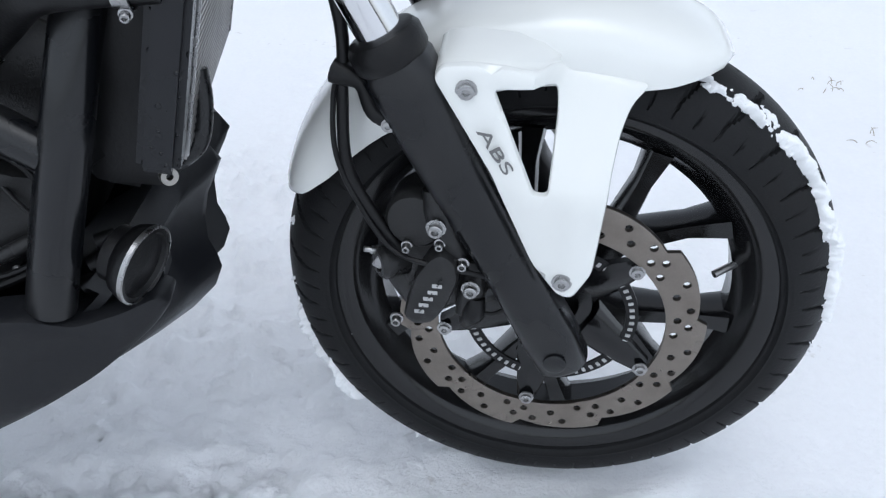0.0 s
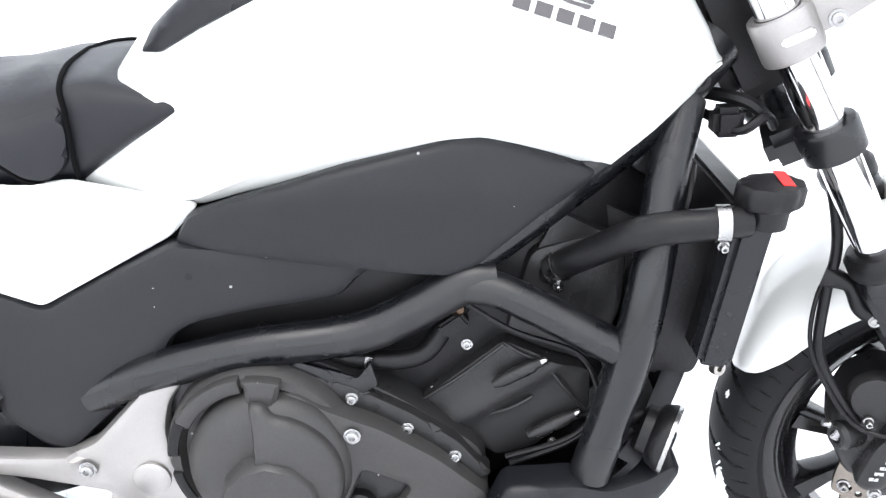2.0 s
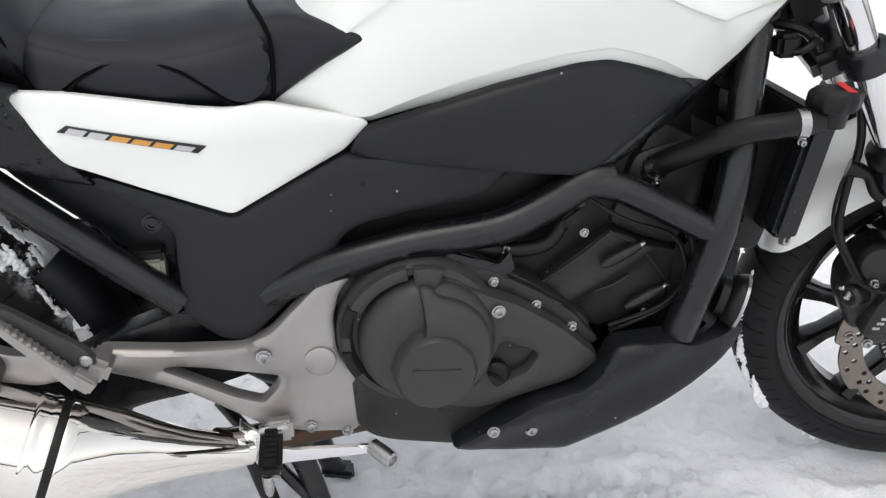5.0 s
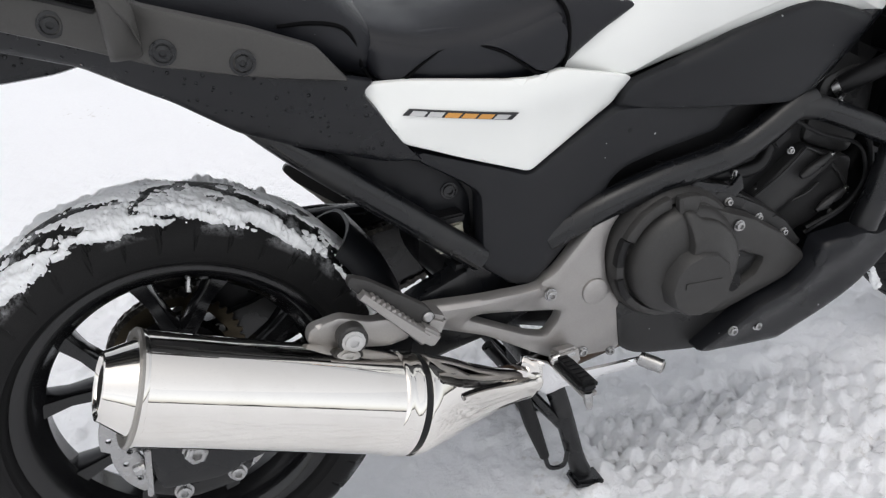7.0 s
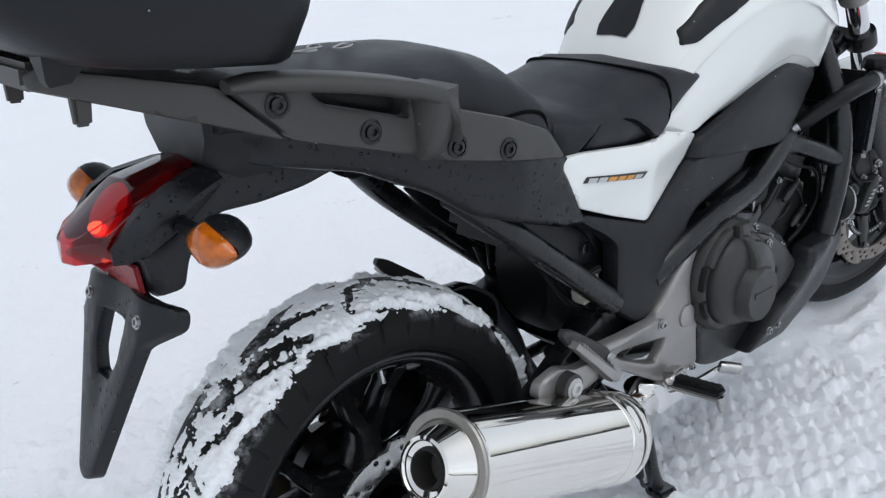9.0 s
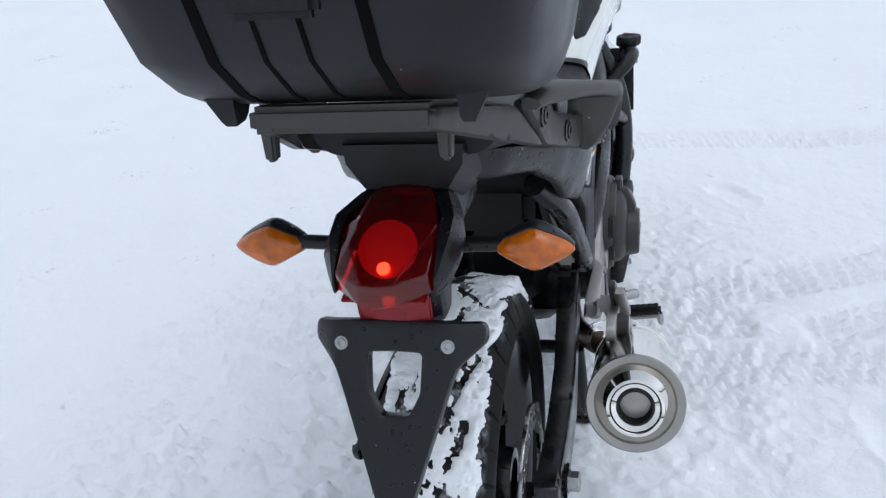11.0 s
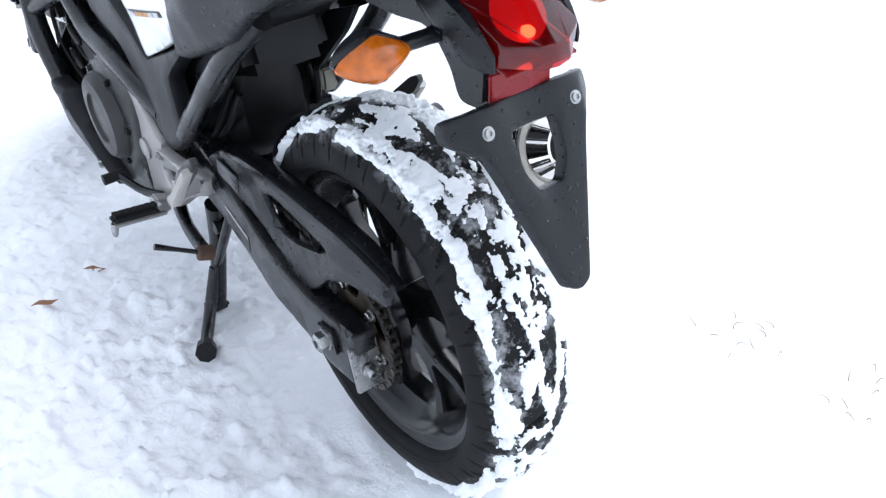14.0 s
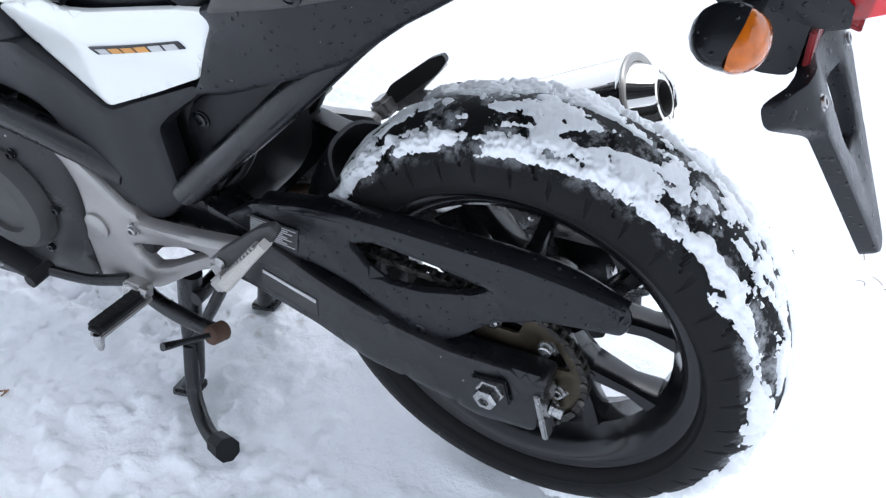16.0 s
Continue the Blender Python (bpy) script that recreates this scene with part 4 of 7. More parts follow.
# caliper and its lines
cal = panel([(1.346, 0.404), (1.362, 0.443), (1.392, 0.462), (1.428, 0.452), (1.424, 0.405), (1.434, 0.370), (1.440, 0.330), (1.408, 0.318), (1.374, 0.318), (1.350, 0.368)], lambda x, z: 0.124 - 0.30 * np.hypot(x - 1.395, z - 0.385), 0.045, 0.010, 0.010, 0.010)
caliper = part("brake_caliper", cal, ENGINE, bike, "black brake caliper with worn edges", turn=TURNED)
part("caliper_dome", lathe([(0.030, 0.0), (0.030, 0.010), (0.026, 0.016), (0.012, 0.019), (0.0004, 0.019)], 28, (1.388, -0.104, 0.440), (-0.1, -1, 0.1)), ENGINE, caliper, turn=TURNED)
nub = panel([(1.376, 0.334), (1.388, 0.326), (1.408, 0.332), (1.420, 0.352), (1.432, 0.388), (1.428, 0.410), (1.414, 0.420), (1.402, 0.412), (1.388, 0.388)], lambda x, z: 0.140 - 0.10 * np.abs(x - 1.404), 0.022, 0.007, 0.010, 0.008)
part("caliper_bridge", nub, ENGINE, caliper, turn=TURNED)
for k in range(5):
    q = Vector((1.392, -0.1402, 0.345)) + Vector((0.46, 0, 0.89)) * (0.004 + 0.0095 * k)
    part("maker_mark", box((0.0042, 0.0008, 0.0095), q, Matrix.Rotation(radians(28 + 62), 3, "Y"), 0), SILVER_INK, caliper, "pale bar in place of the maker's mark", turn=TURNED)
    if k in (0, 2, 4):
        part("maker_mark", box((0.0095, 0.0008, 0.0018), q + Vector((0.002, 0, 0.0035)), Matrix.Rotation(radians(-62), 3, "Y"), 0), ENGINE, caliper, turn=TURNED)
for q, r in (((1.409, -0.132, 0.447), 0.0072), ((1.443, -0.128, 0.374), 0.0070), ((1.368, -0.122, 0.322), 0.0052), ((1.412, -0.126, 0.425), 0.0042), ((1.380, -0.124, 0.418), 0.0042), ((1.434, -0.124, 0.402), 0.0050)):
    part("caliper_bolt", hexbolt(q, (0, -1, 0), r, 0.010), STEEL, caliper, "zinc caliper bolt", turn=TURNED)
ear = tube([(1.405, -0.112, 0.478), (1.411, -0.115, 0.450), (1.425, -0.112, 0.405)], [0.012, 0.016, 0.015], 12, 4)
part("caliper_mount", ear, ENGINE, caliper, turn=TURNED)
part("mount_boss", tube([(1.443, -0.105, 0.395), (1.444, -0.108, 0.360), (1.436, -0.108, 0.325)], [0.012, 0.015, 0.010], 12, 4), ENGINE, caliper, turn=TURNED)
part("slide_pin_boot", lathe([(0.010, 0), (0.013, 0.003), (0.010, 0.007), (0.013, 0.011), (0.010, 0.015), (0.013, 0.019), (0.008, 0.024)], 20, (1.437, -0.106, 0.412), (-0.5, -0.2, -0.85)), DARK, caliper, turn=TURNED)
part("piston_housing", lathe([(0.014, 0), (0.017, 0.004), (0.017, 0.028), (0.013, 0.033), (0.008, 0.033), (0.008, 0.030), (0.0004, 0.030)], 24, (1.378, -0.104, 0.388), (-0.8, -0.55, 0.05)), ENGINE, caliper, turn=TURNED)
part("bleed_nipple", lathe([(0.004, 0), (0.0045, 0.006), (0.003, 0.008), (0.003, 0.014)], 10, (1.349, -0.112, 0.398), (-1, -0.3, 0.3)), STEEL, caliper, turn=TURNED)
part("housing_clip", box((0.010, 0.004, 0.014), (1.352, -0.122, 0.392), Matrix.Rotation(0.5, 3, "Y"), 0.001), STEEL, caliper, turn=TURNED)
sensor = tube([(1.448, -0.115, 0.352), (1.446, -0.118, 0.334), (1.438, -0.108, 0.312)], [0.009, 0.012, 0.008], 12, 4)
part("wheel_sensor", sensor, DARK, caliper, "black wheel speed sensor", turn=TURNED)
part("sensor_wire", tube([(1.448, -0.118, 0.334), (1.470, -0.120, 0.338), (1.484, -0.12, 0.358), (1.462, -0.125, 0.385), (1.40, -0.135, 0.405), (1.365, -0.125, 0.412), (1.335, -0.115, 0.45), (1.312, -0.105, 0.50), (1.312, -0.10, 0.56), (1.325, -0.10, 0.62), (1.30, -0.09, 0.72)], 0.0026, 8, 6), DARK, bike, "thin black sensor wire", turn=TURNED)
part("brake_hose", tube([(1.372, -0.115, 0.405), (1.350, -0.112, 0.435), (1.322, -0.105, 0.49), (1.320, -0.10, 0.56), (1.322, -0.10, 0.63), (1.295, -0.09, 0.74)], 0.0058, 12, 6), DARK, bike, "black rubber brake hose", turn=TURNED)
holder = tube([(1.315, -0.10, 0.585), (1.340, -0.108, 0.578), (1.352, -0.118, 0.556), (1.372, -0.12, 0.548)], [0.013, 0.008, 0.008, 0.009], 10, 5)
part("hose_holder", holder, DARK, bike, "black hose bracket", turn=TURNED)
part("holder_bolt", hexbolt((1.366, -0.127, 0.548), (0, -1, 0), 0.005, 0.004), STEEL, bike, turn=TURNED)

# ---- tank ----
TANK_X = [0.550, 0.600, 0.655, 0.720, 0.800, 0.880, 0.940, 1.000, 1.060, 1.110, 1.150, 1.172]
TANK = {  # half-width and height of the section's corners, from the lower border to the spine
    "w0": [0.118, 0.122, 0.127, 0.133, 0.138, 0.141, 0.142, 0.140, 0.132, 0.120, 0.104, 0.088],
    "z0": [0.714, 0.701, 0.687, 0.704, 0.719, 0.735, 0.743, 0.731, 0.708, 0.748, 0.778, 0.796],
    "w1": [0.120, 0.126, 0.138, 0.158, 0.174, 0.184, 0.186, 0.180, 0.165, 0.140, 0.114, 0.092],
    "z1": [0.738, 0.765, 0.812, 0.856, 0.884, 0.880, 0.858, 0.826, 0.802, 0.806, 0.804, 0.803],
    "w2": [0.114, 0.116, 0.132, 0.152, 0.166, 0.166, 0.157, 0.150, 0.136, 0.118, 0.100, 0.086],
    "z2": [0.752, 0.800, 0.848, 0.878, 0.904, 0.934, 0.943, 0.928, 0.906, 0.872, 0.832, 0.808],
    "w3": [0.104, 0.104, 0.118, 0.130, 0.136, 0.137, 0.132, 0.126, 0.112, 0.098, 0.084, 0.076],
    "z3": [0.762, 0.818, 0.872, 0.917, 0.954, 0.966, 0.962, 0.955, 0.940, 0.902, 0.850, 0.813],
    "w4": [0.062, 0.060, 0.070, 0.078, 0.082, 0.082, 0.080, 0.080, 0.076, 0.066, 0.054, 0.050],
    "z4": [0.776, 0.838, 0.893, 0.940, 0.972, 0.985, 0.985, 0.976, 0.957, 0.914, 0.860, 0.817],
    "z5": [0.780, 0.845, 0.900, 0.947, 0.980, 0.993, 0.993, 0.984, 0.962, 0.918, 0.865, 0.820],
}


def tank_section(x, per=5):
    """Half-section of the tank at x: smooth (y, z) from the lower border up to the spine."""
    g = {k: float(np.interp(x, TANK_X, v)) for k, v in TANK.items()}
    lip = 0.022 * math.sin(math.pi * min(1, max(0, (x - 0.60) / 0.50))) + 0.004
    scoop = 0.008 * max(0, min(1, (x - 0.80) / 0.12)) * max(0, min(1, (1.13 - x) / 0.08))
    # a chamfer along the lower border, with a scooped cheek above it
    pts = [(g["w0"] - 0.018, g["z0"] - 0.003, 0), (g["w0"] - 0.013, g["z0"], 0), (g["w0"] - 0.0005, g["z0"] + lip * 0.92, 0), (g["w0"] + 0.0012, g["z0"] + lip, 0),
           ((g["w0"] + g["w1"]) / 2 + 0.004 - scoop, g["z0"] * 0.5 + g["z1"] * 0.5, 0), (g["w1"] - 0.004 - scoop * 0.35, g["z0"] * 0.12 + g["z1"] * 0.88, 0)]
    a, b, c = [Vector((g[f"w{k}"], g[f"z{k}"])) for k in (1, 2, 3)]
    # a crisp fold runs along the foot of the side pad
    pts += [(a.x, a.y, 0), (*b.lerp(a, 0.10), 0), (*b.lerp(c, 0.10), 0), (c.x, c.y, 0), (g["w4"], g["z4"], 0), (0.0, g["z5"], 0)]
    return [(q.x, q.y) for q in spline(pts, per)]


def tank_out(x, z):
    """How far the tank's side stands out at (x, z)."""
    x, z = np.atleast_1d(x), np.atleast_1d(z)
    res = []
    for a, b in zip(x, z):
        sec = tank_section(float(a))
        zs = np.maximum.accumulate([q[1] for q in sec])
        res.append(float(np.interp(b, zs + np.arange(len(zs)) * 1e-9, [q[0] for q in sec])))
    return np.array(res)


def tank_top(x, y):
    sec = tank_section(float(x))[::-1]
    return float(np.interp(abs(y), [q[0] for q in sec[: 12]], [q[1] for q in sec[: 12]]))


rings = []
for x in np.linspace(0.552, 1.172, 46):
    sec = tank_section(x)
    rings.append([Vector((x, -q[0], q[1])) for q in sec] + [Vector((x, q[0], q[1])) for q in sec[-2::-1]])
tank = part("tank_cover", skin(rings, caps=True, close=True), WHITE, bike, "pearl white tank cover with dark side pads", 55)
PAD = [(0.626, 0.839), (0.650, 0.840), (0.691, 0.861), (0.749, 0.887), (0.809, 0.908), (0.859, 0.926), (0.923, 0.948), (0.926, 0.953), (0.913, 0.958), (0.864, 0.963), (0.837, 0.961), (0.783, 0.947), (0.726, 0.922), (0.677, 0.892), (0.636, 0.860)]
VENT = [(0.981, 0.946), (1.041, 0.930), (1.056, 0.918), (1.070, 0.894), (1.023, 0.920), (0.985, 0.940)]
for s in (-1, 1):
    part("knee_pad", panel(PAD, lambda x, z: tank_out(x, z) + 0.004, 0.004, 0.004, 0.011, 0.004, side=s), PLASTIC, tank, "matt black side pad let into the tank cover")
    part("air_vent", panel(VENT, lambda x, z: tank_out(x, z) + 0.0015, 0.004, 0.001, 0.010, 0.006, side=s), DARK, tank, "black vent slot")
    # the maker's emblem as plain shapes: five feathers and a bar
    for k in range(6):
        t = k / 5
        a = Vector((0.961, 0.938)).lerp(Vector((1.003, 0.879)), t ** 0.92)
        b = Vector((1.053, 0.884)).lerp(Vector((1.036, 0.866)), t)
        w = Vector((0.68, 0.73)) * 0.0023
        m = a.lerp(b, 0.45) + Vector((-0.0012, -0.0022)) * (1 - t)
        part("emblem_feather", panel([tuple(a), tuple(m + w * 0.62), tuple(b + w), tuple(b - w * 0.7), tuple(m - w * 0.62)], lambda x, z: tank_out(x, z) + 0.0022, 0.002, 0.0003, 0.012, 0.0006, side=s), DARK_GREY_INK, tank)
    for k in range(5):
        a, b = Vector((0.969, 0.8845)), Vector((1.063, 0.848))
        p, q = a.lerp(b, k / 5 + 0.02), a.lerp(b, k / 5 + 0.17)
        part("emblem_bar", panel([tuple(p), tuple(q), (q.x - 0.0035, q.y - 0.0105), (p.x - 0.0035, p.y - 0.0105)], lambda x, z: tank_out(x, z) + 0.0022, 0.002, 0.0003, 0.012, 0.001, side=s), DARK_GREY_INK, tank, "dark bar in place of the maker's name")
    part("cover_screw_hole", lathe([(0.0105, 0), (0.0105, 0.003), (0.006, 0.0035), (0.006, 0.001), (0.0004, 0.001)], 16, (1.148, s * 0.104, 0.787), (0.15, s, 0.1)), DARK, tank, "black screw plug")
# the dark protector on the tank's back with its pale line
def tank_patch(xs, half, lift):
    rings = []
    for x, h in zip(xs, half):
        rings.append([Vector((x, y, tank_top(x, y) + lift)) for y in np.linspace(-h, h, 9)])
    return skin(rings, caps=False, close=False)


part("tank_protector", tank_patch(np.linspace(0.605, 0.82, 16), [0.030, 0.036, 0.034, 0.030, 0.028, 0.034, 0.042, 0.046, 0.044, 0.040, 0.044, 0.052, 0.054, 0.050, 0.044, 0.036], 0.003), PLASTIC, tank, "black rubber tank protector with pale chevrons")
for k in (0, 1, 2):
    for s in (-1, 1):
        line = [(0.66 + 0.05 * k, 0, tank_top(0.66 + 0.05 * k, 0) + 0.005), (0.685 + 0.05 * k, s * 0.018, tank_top(0.685 + 0.05 * k, 0.018) + 0.005), (0.70 + 0.05 * k, s * 0.038, tank_top(0.70 + 0.05 * k, 0.038) + 0.005)]
        part("chevron_line", tube(line, 0.0016, 6, 3), SILVER_INK, tank)

# ---- seat ----
def saddle(stations, per=4, count=24):
    """Loft of rounded sections: x, lower edge, crown, half-width at the bottom, at the shoulder, shoulder height."""
    st = np.array(stations)
    rings = []
    for x in np.linspace(st[0, 0], st[-1, 0], count):
        lo, hi, wb, ws, zs = (float(np.interp(x, st[:, 0], st[:, k])) for k in range(1, 6))
        half = spline([(wb - 0.02, lo - 0.002, 0), (wb, lo + 0.003, 0), (ws, lo * 0.5 + zs * 0.5, 0), (ws * 0.93, zs, 0), (ws * 0.55, hi - 0.006, 0), (0, hi, 0)], per)
        rings.append([Vector((x, -q.x, q.y)) for q in half] + [Vector((x, q.x, q.y)) for q in half[-2::-1]])
    return skin(rings)


seat = part("rider_seat", saddle([(0.285, 0.748, 0.828, 0.100, 0.118, 0.812), (0.31, 0.742, 0.826, 0.125, 0.138, 0.806), (0.37, 0.728, 0.814, 0.132, 0.150, 0.790), (0.44, 0.716, 0.815, 0.134, 0.152, 0.785), (0.50, 0.712, 0.825, 0.134, 0.148, 0.792),
                                  (0.55, 0.720, 0.826, 0.132, 0.142, 0.808), (0.58, 0.740, 0.826, 0.132, 0.140, 0.812), (0.61, 0.758, 0.816, 0.132, 0.138, 0.806), (0.64, 0.772, 0.804, 0.131, 0.137, 0.798), (0.660, 0.782, 0.796, 0.129, 0.134, 0.793), (0.668, 0.787, 0.791, 0.124, 0.126, 0.790)], count=44), VINYL, bike, "black textured vinyl rider seat with stitched seams", 60)
SEAT_FLANK = [(0.28, 0.112, 0.752, 0.812), (0.31, 0.138, 0.774, 0.806), (0.37, 0.150, 0.759, 0.790), (0.44, 0.152, 0.7505, 0.785), (0.50, 0.148, 0.752, 0.792), (0.56, 0.142, 0.764, 0.809)]


def flank_out(x, z):
    """How far the rider seat's flank stands out: bulged low, rolling in above the shoulder."""
    g = np.array(SEAT_FLANK)
    w, zm, zs = (np.interp(x, g[:, 0], g[:, k]) for k in (1, 2, 3))
    return w + 0.0045 - 0.07 * w * np.clip((z - zm) / (zs - zm), 0, 3) ** 1.6 - 0.012 * np.clip((z - zs + 0.016) / 0.018, 0, 1.5)


FLAP = [(0.548, 0.740), (0.528, 0.727), (0.508, 0.731), (0.490, 0.746), (0.460, 0.768), (0.425, 0.779), (0.390, 0.780), (0.358, 0.768), (0.335, 0.752), (0.318, 0.748), (0.302, 0.758), (0.294, 0.784), (0.296, 0.806), (0.340, 0.800), (0.440, 0.795), (0.520, 0.804), (0.548, 0.800), (0.556, 0.770)]
for s in (-1, 1):
    part("seat_flap", panel(FLAP, lambda x, z: flank_out(x, z) + 0.0035, 0.008, 0.0035, 0.008, 0.010, side=s), VINYL, seat, "stitched flap of the seat cover")
    # this tube draws the shadow line below the flap
    arch = [(0.288, 0.800), (0.291, 0.778), (0.300, 0.755), (0.318, 0.745), (0.338, 0.750), (0.360, 0.766), (0.390, 0.777), (0.425, 0.776), (0.460, 0.765), (0.490, 0.743), (0.508, 0.728), (0.528, 0.724)]
    part("seam", tube([(x, s * (float(flank_out(np.array([x]), np.array([z]))[0]) - 0.0005), z) for x, z in arch], 0.0019, 8, 5), GROOVE_SHADE, seat, "seam line under the flap, blackened for its shadow")
    part("seam", tube([(0.552, s * 0.134, 0.722), (0.556, s * 0.146, 0.75), (0.556, s * 0.145, 0.79), (0.548, s * 0.128, 0.812), (0.535, s * 0.07, 0.822), (0.53, 0.0, 0.8255)], 0.0026, 8, 6), GROOVE_SHADE, seat)
pillion = part("pillion_seat", saddle([(-0.16, 0.90, 0.945, 0.09, 0.105, 0.935), (-0.12, 0.895, 0.955, 0.115, 0.125, 0.94), (-0.03, 0.870, 0.950, 0.128, 0.138, 0.928), (0.08, 0.835, 0.940, 0.132, 0.146, 0.910), (0.17, 0.805, 0.927, 0.132, 0.148, 0.892), (0.23, 0.785, 0.905, 0.130, 0.146, 0.868), (0.275, 0.765, 0.872, 0.128, 0.142, 0.838), (0.305, 0.752, 0.838, 0.122, 0.134, 0.812), (0.318, 0.752, 0.815, 0.11, 0.12, 0.80)], count=36), VINYL, bike, "black vinyl pillion seat with pale scribbles", 60)
for s in (-1, 1):
    part("seam", tube([(0.198, s * 0.1465, 0.836), (0.240, s * 0.1465, 0.833), (0.272, s * 0.1425, 0.822), (0.286, s * 0.137, 0.800), (0.292, s * 0.131, 0.770)], 0.0026, 8, 6), GROOVE_SHADE, pillion, "seam behind the rider seat, with its shade in the colour")
scrib = random.Random(4)
for k in range(5):
    x, y = -0.035 + 0.022 * k, -0.02 - 0.022 * (k % 2) - 0.004 * k
    top = 0.953 - max(0, x - 0.0) * 0.11
    loop = [(x + 0.012 * math.cos(t) + scrib.uniform(-0.004, 0.004), y + 0.010 * math.sin(t) + scrib.uniform(-0.003, 0.003), top + 0.001) for t in (0, 1.3, 2.6, 3.9, 5.2)]
    part("chalk_mark", tube(loop, 0.0011, 6, 4), SILVER_INK, pillion, "pale chalk scribble")

# ---- side panels ----
WHITE_SIDE = [(0.277, 0.757), (0.336, 0.752), (0.464, 0.729), (0.501, 0.725), (0.545, 0.727), (0.650, 0.6945), (0.658, 0.688), (0.628, 0.658), (0.494, 0.596), (0.405, 0.635), (0.326, 0.673)]
BLACK_UPPER = [(0.630, 0.650), (0.650, 0.684), (0.703, 0.700), (0.804, 0.727), (0.906, 0.748), (0.941, 0.750), (0.977, 0.740), (1.054, 0.710), (1.030, 0.690), (1.000, 0.672), (0.930, 0.620), (0.905, 0.612), (0.866, 0.617)]
BLACK_LOWER = [(0.632, 0.656), (0.494, 0.594), (0.423, 0.624), (0.331, 0.664), (0.345, 0.640), (0.401, 0.600), (0.424, 0.578), (0.420, 0.468), (0.463, 0.430), (0.492, 0.426), (0.590, 0.508), (0.620, 0.556), (0.642, 0.568), (0.700, 0.578), (0.792, 0.588), (0.815, 0.612), (0.846, 0.620), (0.846, 0.626)]
side_white = both("side_cover", lambda s: panel(WHITE_SIDE, lambda x, z: 0.158 - np.clip(0.70 - z, 0, 1) * 0.10 + 0.006 * np.exp(-((z - 0.70) / 0.03) ** 2) - np.clip(x - 0.50, 0, 1) * 0.22, 0.008, 0.0022, 0.011, 0.008, side=s), WHITE, bike, "pearl white side cover with a model badge")
both("side_panel", lambda s: panel(BLACK_UPPER, lambda x, z: 0.136 + 0.020 * np.sin(np.clip((x - 0.62) / 0.43, 0, 1) * math.pi) - np.clip(z - 0.70, 0, 1) * 0.25, 0.010, 0.009, 0.014, 0.010, side=s), PLASTIC, bike, "matt black panel below the tank cover")
both("frame_cover", lambda s: panel(BLACK_LOWER, lambda x, z: 0.147 - np.clip(x - 0.62, 0, 1) * 0.05 + 0.006 * np.exp(-((x - 0.50) / 0.05) ** 2), 0.020, 0.010, 0.014, 0.010, side=s), PLASTIC, bike, "matt black frame side cover")
for s, cover in zip((-1, 1), side_white):
    face = lambda x, z: 0.1605 - np.clip(0.70 - z, 0, 1) * 0.10 + 0.006 * np.exp(-((z - 0.70) / 0.03) ** 2)
    frm = part("badge", panel([(0.326, 0.7125), (0.336, 0.7185), (0.477, 0.6855), (0.467, 0.6775)], face, 0.002, 0.0005, 0.012, 0.001, side=s), BLACK_INK, cover, "dark outlined model badge")
    for k in range(6):
        p, q = Vector((0.334, 0.7130)).lerp(Vector((0.464, 0.6815)), k / 6 + 0.012), Vector((0.334, 0.7130)).lerp(Vector((0.464, 0.6815)), k / 6 + 0.15)
        part("badge_bar", panel([tuple(p - Vector((0.002, 0.0018))), tuple(q - Vector((0.002, 0.0018))), tuple(q + Vector((0.004, 0.0032))), tuple(p + Vector((0.004, 0.0032)))], lambda x, z: face(x, z) + 0.0008, 0.001, 0.0003, 0.012, 0.0008, side=s), ORANGE_INK if 2 <= k <= 4 else SILVER_INK, frm)
    part("panel_stud", lathe([(0.006, 0), (0.006, 0.002), (0.003, 0.003)], 12, (0.645, s * 0.143, 0.622), (0, s, 0)), DARK, bike)

